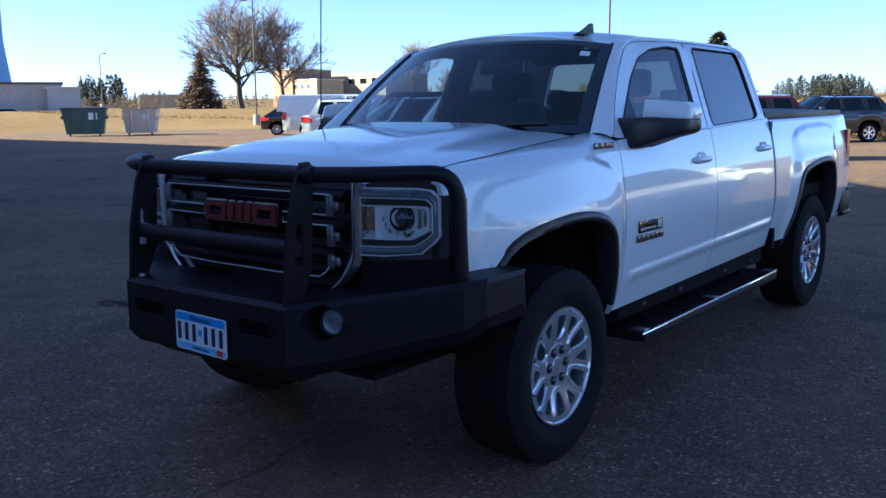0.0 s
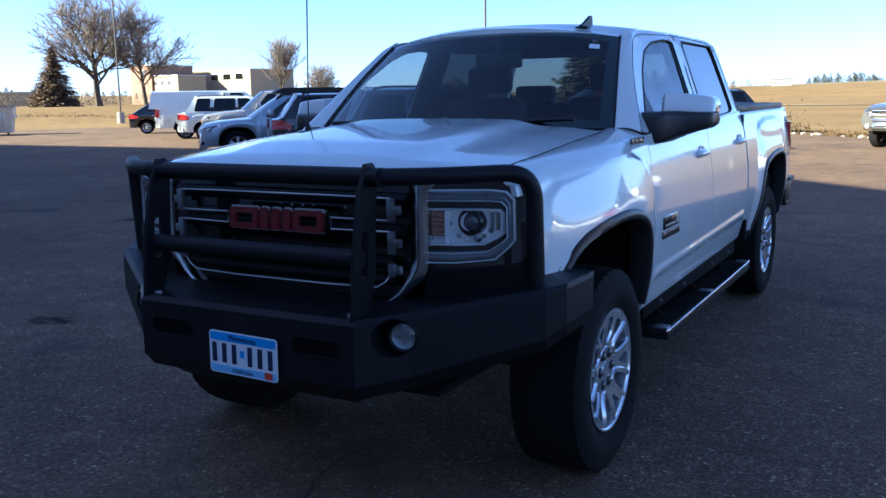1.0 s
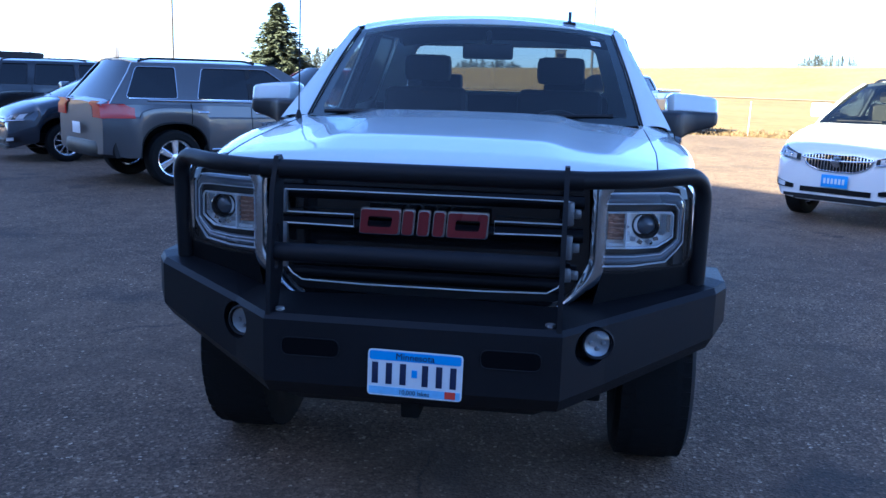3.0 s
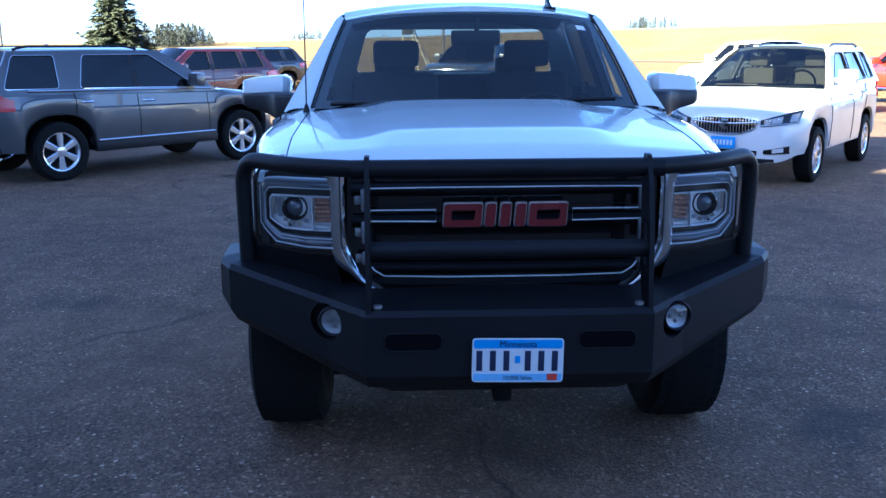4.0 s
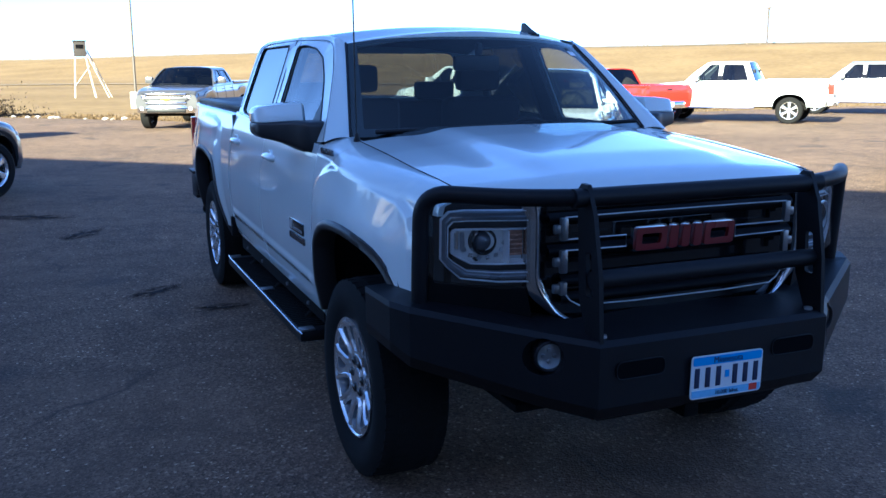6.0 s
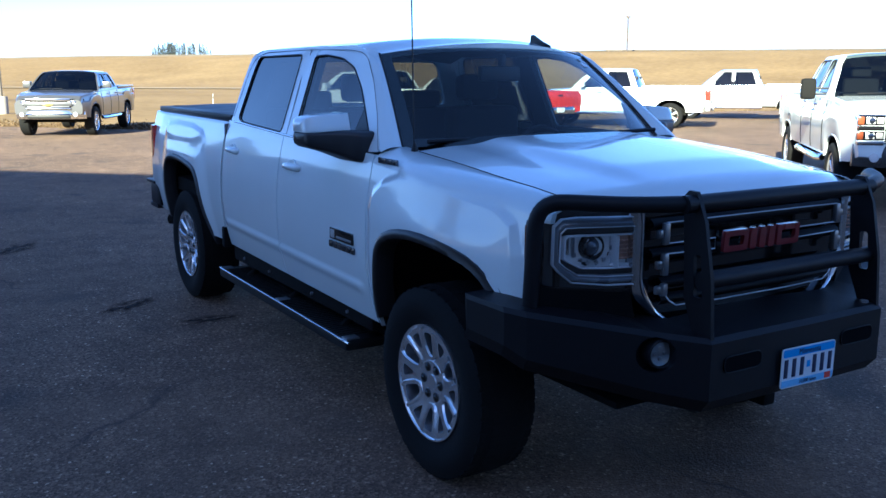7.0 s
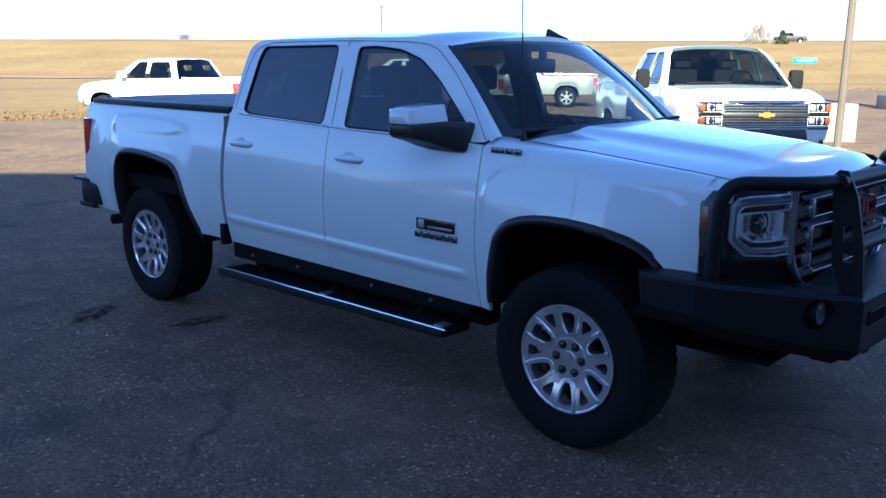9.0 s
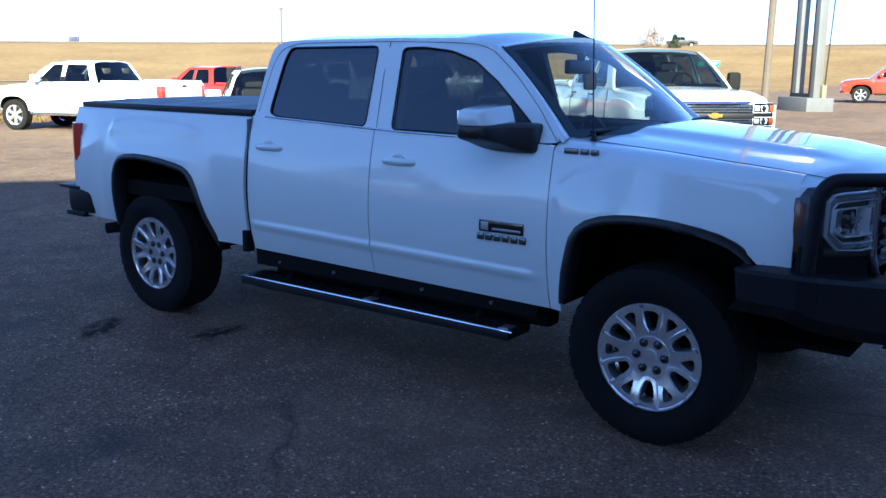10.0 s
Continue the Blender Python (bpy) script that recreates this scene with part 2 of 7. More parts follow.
def lathe(prof, seg=32, axis="x", centre=(0, 0, 0), bm=None, sgn=1, cap=False):
    """Turns (radius, along) pairs about an axis."""
    bm = bm or bmesh.new()
    C = Vector(centre)
    rings = []
    for r, a in prof:
        a *= sgn
        ring = []
        for k in range(seg):
            u = 2 * math.pi * k / seg
            c, s = r * math.cos(u), r * math.sin(u)
            v = (a, c, s) if axis == "x" else ((c, a, s) if axis == "y" else (c, s, a))
            ring.append(bm.verts.new(C + Vector(v)))
        rings.append(ring)
    for A, B in zip(rings, rings[1:]):
        for k in range(seg):
            bm.faces.new((A[k], A[(k + 1) % seg], B[(k + 1) % seg], B[k]))
    for ring in (rings[0], rings[-1]) if cap else ():
        if (ring[0].co - ring[seg // 2].co).length > 1e-4:
            bm.faces.new(ring)
    return bm


def grid(fn, nu, nv, bm=None, close=None):
    """A sheet of quads: fn(u, v) gives the place for u, v from 0 to 1."""
    bm = bm or bmesh.new()
    V = [[bm.verts.new(fn(i / nu, j / nv)) for j in range(nv + 1)] for i in range(nu + 1)]
    for i in range(nu):
        for j in range(nv):
            bm.faces.new((V[i][j], V[i + 1][j], V[i + 1][j + 1], V[i][j + 1]))
    return bm


def thicken(bm, d):
    """Turns the open border of a sheet back by the vector d, as a folded edge."""
    es = [e for e in bm.edges if e.is_boundary]
    r = bmesh.ops.extrude_edge_only(bm, edges=es)
    vs = [g for g in r["geom"] if isinstance(g, bmesh.types.BMVert)]
    bmesh.ops.translate(bm, verts=vs, vec=d)
    return bm


def sheet(outline, holes, put, d=None, bm=None):
    """A flat outline with holes, in plan pairs, put into space by put(a, b); edges folded back by d."""
    bm = bm or bmesh.new()
    es = []
    for loop in (outline, *holes):
        vs = [bm.verts.new((a, b, 0)) for a, b in loop]
        es += [bm.edges.new((vs[i], vs[(i + 1) % len(vs)])) for i in range(len(vs))]
    bmesh.ops.triangle_fill(bm, use_beauty=True, use_dissolve=False, edges=es)
    for v in bm.verts:
        v.co = Vector(put(v.co.x, v.co.y))
    if d is not None:
        thicken(bm, d)
    return bm


def round_loop(pts, rad, steps=4):
    """Rounds the corners of a closed plan loop."""
    P = [Vector((a, b, 0)) for a, b in pts]
    out = []
    n = len(P)
    for i in range(n):
        a, b, c = P[i - 1], P[i], P[(i + 1) % n]
        u, v = a - b, c - b
        k = min(rad, u.length * 0.45, v.length * 0.45)
        p, q = b + u.normalized() * k, b + v.normalized() * k
        for j in range(steps + 1):
            t = j / steps
            w = p * (1 - t) ** 2 + b * 2 * t * (1 - t) + q * t * t
            out.append((w.x, w.y))
    return out


def dense(loop, step):
    """Adds points along the sides of a closed loop."""
    out = []
    for i, a in enumerate(loop):
        b = loop[(i + 1) % len(loop)]
        n = max(1, int(math.dist(a, b) / step))
        out += [(a[0] + (b[0] - a[0]) * k / n, a[1] + (b[1] - a[1]) * k / n) for k in range(n)]
    return out


def lerp_table(table, x):
    for (a, va), (b, vb) in zip(table, table[1:]):
        if x <= b:
            t = max(0.0, (x - a) / (b - a))
            return va + (vb - va) * t
    return table[-1][1]


def sstep(a, b, x):
    t = min(1.0, max(0.0, (x - a) / (b - a)))
    return t * t * (3 - 2 * t)


def merge(*bms):
    """Joins bmeshes into the first."""
    out = bms[0]
    for b in bms[1:]:
        me = bpy.data.meshes.new("tmp")
        b.to_mesh(me)
        b.free()
        out.from_mesh(me)
        bpy.data.meshes.remove(me)
    return out

# ---- ground ----
RIDGE = [(-180, 0.25), (-60, 0.25), (-18, 0.33), (-10, 0.4), (0, 0.62), (8, 0.9), (20, 1.12), (43, 1.38), (60, 1.38), (80, 1.36), (110, 1.3), (180, 0.3)]


def ridge_far(az):
    return lerp_table([(-180, 420), (-20, 420), (5, 260), (25, 190), (110, 180), (180, 420)], az)


def land(x, y):
    """Height of the ground: the lot is level, the field climbs to a road bank."""
    r, az = math.hypot(x, y - 5), math.degrees(math.atan2(x, y - 5))
    R, h = ridge_far(az), 1.65 + ridge_far(az) * math.tan(radians(lerp_table(RIDGE, az)))
    foot = 0.52 * R
    z = h * sstep(foot, R * 0.99, r) ** 0.85
    if az < -30:
        z += 1.25 * sstep(52, 82, r) * sstep(-30, -42, az) * sstep(-100, -80, az)
    if r > R:
        z = h - 0.3 * sstep(R + 8, R + 60, r)
    return z + (0.10 * noise.noise((x * 0.05, y * 0.05, 0)) * sstep(45, 90, r) if r < R else 0)


bm = bmesh.new()
radii = [0.0] + [6 * 1.09 ** k for k in range(28)] + [75 + 4 * k for k in range(95)] + [480 * 1.25 ** k for k in range(11)]
N = 180
rows_v = []
for r in radii:
    ring = []
    for k in range(N):
        a = 2 * math.pi * k / N
        x, y = r * math.sin(a), 5 + r * math.cos(a)
        ring.append(bm.verts.new((x, y, land(x, y) - 0.05)))
    rows_v.append(ring)
for A, B in zip(rows_v, rows_v[1:]):
    for k in range(N):
        bm.faces.new((A[k], A[(k + 1) % N], B[(k + 1) % N], B[k]))
ground = part("ground", bm, M_GRASS)
tagged(ground, "dry straw-coloured grass field rising to a road bank", "field", kind="structure")

EDGE = [(-160, 36), (-62, 36), (-54, 43), (-30, 42), (-8, 37), (-1, 30), (4, 24.6), (10, 24), (30, 26), (48, 22), (70, 20), (110, 26), (150, 24)]


def lot_edge(x):
    return lerp_table(EDGE, x) + 0.35 * noise.noise((x * 0.7, 0, 0)) + 0.15 * noise.noise((x * 2.9, 3, 0))


bm = grid(lambda u, v: ((-160 + 310 * u), (lot_edge(-160 + 310 * u) + 70) * v - 70, 0.0), 500, 6)
lot = part("pavement", bm, M_ASPHALT)
tagged(lot, "worn grey asphalt parking lot with fine stones and cracks", "parking lot", kind="structure")


def strip(name, line, half, material, label, lift=0.03, n=120):
    """A road laid over the land along a line given by az and distance."""
    def at(u, v):
        az = line[0][0] + (line[-1][0] - line[0][0]) * u
        r = lerp_table(line, az) + (v - 0.5) * 2 * half
        x, y = r * math.sin(radians(az)), 5 + r * math.cos(radians(az))
        return (x, y, land(x, y) + lift)
    return tagged(part(name, grid(at, n, 3), material), label, "road", kind="structure")


strip("road", [(-45, 190), (-20, 130), (-2, 108), (18, 98), (24, 92), (40, 95), (46, 97)], 3.0, M_ROAD, "narrow grey service road crossing the dry field")
strip("highway", [(-30, 430), (-20, 424), (5, 262), (25, 191), (110, 181)], 4.0, M_ROAD, "grey highway along the top of the bank", lift=0.04, n=300)

def shoulder_at(u, v):
    az = -14 + 122 * u
    r = ridge_far(az) - 3.0 + 1.2 * v
    x, y = r * math.sin(radians(az)), 5 + r * math.cos(radians(az))
    return (x, y, land(x, y) - 0.05 + 0.42 * v)


M_SHOULDER = mat("gravel shoulder", (0.12, 0.095, 0.065), 0.95, var=0.25, scale=0.2, fine=3.0)
tagged(part("road_shoulder", grid(shoulder_at, 260, 2), M_SHOULDER), "dark gravel shoulder along the top of the bank", "road edge", kind="structure")

# the showroom behind the camera, whose shade lies over the lot
bm = bmesh.new()
ux, uy = 0.73, -0.683
c0 = Vector((-22.3, 5.3, 0))
front_end = c0 + Vector((ux, uy, 0)) * 62
plan = [c0, front_end, front_end + Vector((-20, -22, 0)), Vector((-75, -40, 0)), Vector((-75, 5.3, 0))]
vs = [bm.verts.new(p) for p in plan]
f = bm.faces.new(vs)
ex = bmesh.ops.extrude_face_region(bm, geom=[f])
bmesh.ops.translate(bm, verts=[g for g in ex["geom"] if isinstance(g, bmesh.types.BMVert)], vec=(0, 0, 9.46))
M_CLAD = mat("grey wall panels", (0.38, 0.38, 0.38), 0.55, var=0.1, scale=0.5, fine=10)
showroom = thing("showroom_building", "large plain grey showroom building beside the lot", "building", kind="structure")
part("wall", bm, M_CLAD, showroom, angle=20)

# oil drips and dark blotches on the asphalt
M_STAIN = bpy.data.materials.new("oil stain")
M_STAIN.use_nodes = True
tn = M_STAIN.node_tree
pb = tn.nodes["Principled BSDF"]
pb.inputs["Base Color"].default_value = (0.032, 0.027, 0.024, 1)
sock(pb, "Roughness", 0.9)
sock(pb, "Specular IOR Level", 0.1)
tco, grad, nz, mixer = (tn.nodes.new("ShaderNode" + k) for k in ("TexCoord", "TexGradient", "TexNoise", "Math"))
grad.gradient_type = "SPHERICAL"
sock(nz, "Scale", 2.2)
sock(nz, "Detail", 5.0)
mixer.operation = "MULTIPLY"
mixer.use_clamp = True
soft = tn.nodes.new("ShaderNodeMapRange")
sock(soft, "From Min", 0.40), sock(soft, "From Max", 0.66), sock(soft, "To Max", 1.9)
tn.links.new(tco.outputs["Object"], grad.inputs["Vector"])
tn.links.new(tco.outputs["Object"], nz.inputs["Vector"])
tn.links.new(nz.outputs["Fac"], soft.inputs["Value"])
tn.links.new(grad.outputs["Fac"], mixer.inputs[0])
tn.links.new(soft.outputs[0], mixer.inputs[1])
tn.links.new(mixer.outputs[0], pb.inputs["Alpha"])
for k, (x, y, r, sq) in enumerate(((-1.05, 2.88, 0.26, 0.5), (-1.45, 3.55, 0.32, 0.5), (-7.05, 5.02, 0.7, 0.5), (-10.9, 8.46, 0.9, 0.45), (-2.44, 7.82, 0.6, 0.45), (-3.3, 0.6, 0.25, 0.7), (-1.9, 6.4, 0.4, 0.5))):
    disc = bmesh.new()
    bmesh.ops.create_circle(disc, cap_ends=True, segments=24, radius=1.0)
    o = part("oil_stain", disc, M_STAIN)
    o.matrix_world = Matrix.Translation((x, y, 0.004 + 0.0004 * k)) @ Matrix.Rotation(0.7 * k, 4, "Z") @ Matrix.Diagonal((r, r * sq, 1, 1))
    tagged(o, "dark dried oil stain soaked into the asphalt", "stain", "oil stains", kind="stuff")

# ---- the white pickup ----
# near-black that stands for the shade inside openings
M_DARK = mat("painted opening shade", (0.004, 0.004, 0.005), 0.95, var=0.0, spec=0.05)
M_SILVER = mat("silver lamp plastic", (0.74, 0.75, 0.77), 0.35, 0.15, var=0.06, coat=0.5)
M_MARKDIM = mat("dark amber plastic", (0.13, 0.040, 0.014), 0.25, var=0.1, coat=0.6)
truck = thing("pickup_truck", "lifted white crew-cab pickup with black steel bumper and grille guard", "pickup truck", m=pose(0.018, 0, 0, 0, 0, 0.4))
HUB, WB = 0.412, 3.640
# wheel openings, along and up, from the rear foot forwards over the top to the front foot
ARCH_F = [(0.452, 0.50), (0.443, 0.60), (0.419, 0.754), (0.378, 0.921), (0.345, 0.972), (0.295, 1.010), (0.225, 1.036), (0.150, 1.050), (0.060, 1.057), (-0.035, 1.057), (-0.135, 1.048), (-0.239, 1.031), (-0.320, 1.012), (-0.386, 0.985), (-0.440, 0.950), (-0.485, 0.905), (-0.530, 0.845)]
ARCH_R = [(4.020, 0.56), (4.010, 0.67), (3.998, 0.83), (3.978, 0.96), (3.948, 1.030), (3.902, 1.072), (3.830, 1.094), (3.715, 1.103), (3.570, 1.100), (3.420, 1.088), (3.286, 1.070), (3.200, 1.055), (3.143, 1.030), (3.100, 0.990), (3.065, 0.930), (2.993, 0.754), (2.915, 0.590), (2.890, 0.54)]
# creases that bound the swollen panels over the wheels
SWELL_F = [(0.492, 0.40), (0.490, 0.95), (0.484, 1.09), (0.452, 1.166), (0.372, 1.225), (0.226, 1.266), (0.116, 1.274), (-0.146, 1.252), (-0.440, 1.208), (-0.530, 1.160), (-0.590, 1.05), (-0.62, 0.80)]
SWELL_R = [(4.17, 0.50), (4.15, 0.90), (4.105, 1.17), (4.06, 1.265), (4.00, 1.315), (3.77, 1.336), (3.337, 1.330), (3.120, 1.302), (3.010, 1.245), (2.95, 1.12), (2.86, 0.85), (2.78, 0.50)]


def sill(y):
    return 0.533 + 0.018 * y


def arch_z(y, arch):
    """Height of a wheel opening at y, or none outside of it."""
    if not arch[-1][0] < y < arch[0][0]:
        return None
    return lerp_table(arch[::-1], y)


def inset(line, d):
    """A line moved sideways by d, towards the wheel."""
    out = []
    for i, p in enumerate(line):
        q, r = line[max(0, i - 1)], line[min(len(line) - 1, i + 1)]
        dy, dz = r[0] - q[0], r[1] - q[1]
        n = math.hypot(dy, dz)
        out.append((p[0] + dz / n * -d, p[1] + dy / n * d))
    return out


def fine(line, step=0.02):
    out = []
    for (a, c), (e, f) in zip(line, line[1:]):
        n = max(1, int(math.dist((a, c), (e, f)) / step))
        out += [(a + (e - a) * k / n, c + (f - c) * k / n) for k in range(n)]
    return out + [line[-1]]


def depth_in(line, y, z):
    """How deep a point lies inside a crease, below zero outside of it."""
    d = 9.0
    for (a, c), (e, f) in zip(line, line[1:]):
        ey, ez = e - a, f - c
        t = max(0.0, min(1.0, ((y - a) * ey + (z - c) * ez) / (ey * ey + ez * ez)))
        d = min(d, math.hypot(y - a - t * ey, z - c - t * ez))
    inside = line[-1][0] < y < line[0][0] and z < lerp_table(line[::-1], y)
    return d if inside else -d


def side_x(y, z):
    """Half width of the body at y along and z up."""
    w = 0.998 - 0.028 * (max(0.0, z - 0.92) / 0.30) ** 2 - 0.052 * (max(0.0, 0.92 - z) / 0.35) ** 2
    w -= 0.105 * sstep(0.10, -0.78, y) ** 1.2
    w -= 0.02 * sstep(4.15, 4.6, y)
    if y < 0.70:
        k = 0.02 + 0.05 * sstep(1.18, 1.0, z)
        d = depth_in(SWELL_F, y, z)
        w += 0.015 * sstep(-0.014, k, d) + 0.010 * sstep(0.0, 0.21, d) * sstep(1.27, 1.02, z)
    elif y > 2.63:
        k = 0.024 + 0.24 * sstep(1.29, 1.15, z)
        d = depth_in(SWELL_R, y, z)
        w += 0.015 * sstep(-0.014, k, d) + 0.009 * sstep(0.0, 0.22, d) * sstep(1.33, 1.08, z)
    # rib over the sill
    zr = 0.698 + 0.021 * y
    k = sstep(0.565, 0.60, y) * (1 - sstep(2.55, 2.59, y))
    w += k * (0.011 * sstep(zr + 0.020, zr - 0.004, z) - 0.011 * sstep(zr - 0.010, zr - 0.055, z))
    return w


def panel(s, ys, bottom, top, nv, curl=None):
    """A body side panel; curl(y) gives the inner edge (x, z) to which the top is rolled in."""
    def at(u, v):
        y = ys[round(u * (len(ys) - 1))]
        zb, zt = bottom(y), top(y)
        if curl is None:
            z = zb + (zt - zb) * v
            return (s * side_x(y, z), y, z)
        k = 0.84
        if v <= k:
            z = zb + (zt - zb) * v / k
            return (s * side_x(y, z), y, z)
        a = (v - k) / (1 - k) * math.pi / 2
        xi, zi = curl(y)
        xo = side_x(y, zt)
        return (s * (xi + (xo - xi) * math.cos(a)), y, zt + (zi - zt) * math.sin(a))
    return thicken(grid(at, len(ys) - 1, nv), (-s * 0.02, 0, 0))


def stations(y0, y1, step, *lines):
    """Places along the truck at which its panels are cut."""
    out = {y0 + (y1 - y0) * k / round((y1 - y0) / step) for k in range(round((y1 - y0) / step) + 1)}
    out |= {p[0] for line in lines for p in fine(line, 0.03) if y0 < p[0] < y1}
    return sorted(out)


CUT_F, CUT_R = inset(ARCH_F, 0.014), inset(ARCH_R, 0.014)


def bottom_of(y):
    for arch in (CUT_F, CUT_R):
        z = arch_z(y, arch)
        if z:
            return max(sill(y), z)
    if y > 4.0:
        return 0.60
    return 0.845 if y < -0.45 else sill(y)


def hood_side(y):
    """Line along which fender and hood meet: half width and height."""
    return lerp_table([(-0.85, 0.74), (-0.69, 0.775), (-0.3, 0.80), (0.5, 0.80)], y), lerp_table([(-0.85, 1.205), (-0.70, 1.252), (-0.5, 1.278), (0.0, 1.325), (0.5, 1.362)], y)


def belt(y):
    return lerp_table([(0.4, 1.325), (0.6, 1.335), (1.5, 1.352), (2.6, 1.395)], y)


def loft(rings):
    """A closed skin through rings of points."""
    b = bmesh.new()
    R = [[b.verts.new(p) for p in ring] for ring in rings]
    for A, B in zip(R, R[1:]):
        for k in range(len(A)):
            b.faces.new((A[k], A[(k + 1) % len(A)], B[(k + 1) % len(B)], B[k]))
    b.faces.new(R[0][::-1])
    b.faces.new(R[-1])
    return b


def pill(x, y0, y1, z0, z1, lean=0.0, n=28, p=6.5):
    """A ring across x: a rounded oblong whose top leans back."""
    out = []
    for k in range(n):
        w = 2 * math.pi * k / n
        c, q = math.cos(w), math.sin(w)
        z = (z0 + z1) / 2 + (z1 - z0) / 2 * math.copysign(abs(q) ** (2 / p), q)
        y = (y0 + y1) / 2 + (y1 - y0) / 2 * math.copysign(abs(c) ** (2 / p), c)
        t = (z - z0) / (z1 - z0)
        out.append((x, y + lean * t * (1 if c < 0 else 0) * abs(c), z))
    return out


M_BADGE = mat("dark chrome", (0.16, 0.165, 0.18), 0.25, 0.9, var=0.1)
M_SEALGREY = mat("grey rubber seal", (0.10, 0.105, 0.11), 0.7, var=0.15)
M_FLARE = mat("satin black trim", (0.016, 0.016, 0.018), 0.42, var=0.15, fine=300, bump=0.0004)
for s in (-1, 1):
    fender = part("fender", panel(s, stations(-0.600, 0.500, 0.02, CUT_F, SWELL_F), bottom_of, lambda y: hood_side(y)[1] - 0.075, 60, hood_side), M_PAINT, truck, angle=50)
    part("fender_nose", panel(s, stations(-0.705, -0.600, 0.02), lambda y: 1.178, lambda y: hood_side(y)[1] - 0.06, 8, hood_side), M_PAINT, fender, angle=50)
    d1 = part("door", panel(s, stations(0.506, 1.620, 0.03), sill, belt, 72), M_PAINT, truck, angle=50)
    d2 = part("door", panel(s, stations(1.627, 2.598, 0.03), sill, belt, 72), M_PAINT, truck, angle=50)
    bed = part("bed_side", panel(s, stations(2.635, 4.50, 0.025, CUT_R, SWELL_R), bottom_of, lambda y: 1.352 + 0.003 * y, 64, lambda y: (0.905, 1.377 + 0.003 * y)), M_PAINT, truck, angle=50)
    # sill under the doors; lower inner box added to hide the lit ground behind
    part("rocker", boxes((s * 0.74, s * 0.93, 0.58, 2.62, 0.47, 0.60), (s * 0.66, s * 0.78, 0.60, 2.60, 0.385, 0.50), bev=0.02), M_UNDER, truck)
    # black wheel arch trims
    for arch in (ARCH_F, ARCH_R):
        rings = []
        for (ya, za), (yb, zb) in zip(fine(inset(arch, 0.044)), fine(arch)):
            if zb < 0.57:
                continue
            xa, xb = side_x(ya, za) + 0.005, side_x(yb, zb) + 0.002
            rings.append([(s * w, y, z) for w, y, z in ((xa - 0.09, ya, za), (xa - 0.004, ya, za), (xa + 0.004, ya + (yb - ya) * 0.12, za + (zb - za) * 0.12), (xa + 0.006, (ya + yb) / 2, (za + zb) / 2), (xb + 0.004, ya + (yb - ya) * 0.92, za + (zb - za) * 0.92), (xb - 0.006, yb, zb), (xb - 0.03, yb, zb))])
        part("arch_trim", loft(rings), M_FLARE, truck, "matt black wheel arch trim", 60)
        # liner of the wheel well
        L = inset(arch, -0.01)
        L = [q for q in L if q[1] > 0.55] + ([(L[-1][0] - 0.08, 0.60)] if arch is ARCH_F else [])
        part("wheel_liner", merge(grid(lambda u, v: (s * (0.945 - 0.53 * v), *L[round(u * (len(L) - 1))]), len(L) - 1, 3), sheet(L, [], lambda y, z: (s * 0.415, y, z))), M_UNDER, truck)
    # door handles
    for d, y in ((d1, 1.425), (d2, 2.425)):
        z = 1.196 + 0.018 * (y - 1.425)
        x = side_x(y, z)
        h = loft([[(s * (x - 0.012 + q[0]), y - 0.115 + 0.23 * t, z + q[1] * f) for q in ((0.0, -0.021), (0.022 * g, -0.020), (0.040 * g, -0.010), (0.044 * g, 0.004), (0.036 * g, 0.016), (0.0, 0.021))] for t, f, g in ((0.0, 0.35, 0.3), (0.04, 0.72, 0.6), (0.12, 0.92, 0.9), (0.3, 1.0, 1.0), (0.7, 1.0, 1.0), (0.88, 0.92, 0.9), (0.96, 0.72, 0.6), (1.0, 0.35, 0.3))])
        part("door_handle", h, M_PAINT, d, angle=60)
        part("handle_cup", loft([[(s * (x + q), y + 0.052 * f * math.cos(w), z + 0.016 + 0.026 * f * math.sin(w)) for w in [0.2618 * k for k in range(24)]] for q, f in ((-0.01, 1.0), (0.002, 0.98), (0.004, 0.88), (0.001, 0.7))]), M_PAINT, d)
    # mirror: black lower housing and arm, white cap over it
    mir = part("mirror", loft([pill(s * x, *q) for x, q in ((0.88, (0.592, 0.785, 1.288, 1.430)), (0.955, (0.592, 0.80, 1.286, 1.430)), (0.985, (0.602, 0.84, 1.290, 1.432)), (1.005, (0.632, 0.90, 1.302, 1.432)), (1.035, (0.675, 0.915, 1.316, 1.431)), (1.08, (0.702, 0.915, 1.332, 1.43)), (1.155, (0.722, 0.912, 1.352, 1.426)), (1.172, (0.735, 0.905, 1.364, 1.424)), (1.180, (0.76, 0.89, 1.374, 1.418)))]), M_FLARE, truck, "black mirror housing with white cap", 50)
    part("mirror_cap", loft([pill(s * x, *q, 0.03) for x, q in ((0.938, (0.77, 0.88, 1.430, 1.484)), (0.945, (0.735, 0.905, 1.422, 1.502)), (0.965, (0.705, 0.912, 1.420, 1.514)), (1.06, (0.712, 0.912, 1.419, 1.508)), (1.13, (0.720, 0.910, 1.418, 1.500)), (1.160, (0.730, 0.906, 1.418, 1.494)), (1.174, (0.745, 0.90, 1.420, 1.482)), (1.181, (0.77, 0.885, 1.424, 1.466)))]), M_PAINT, mir, "white mirror cap", 50)
    part("mirror_glass", boxes((s * 0.962, s * 1.155, 0.908, 0.917, 1.372, 1.490), bev=0.003), M_CHROME, mir)
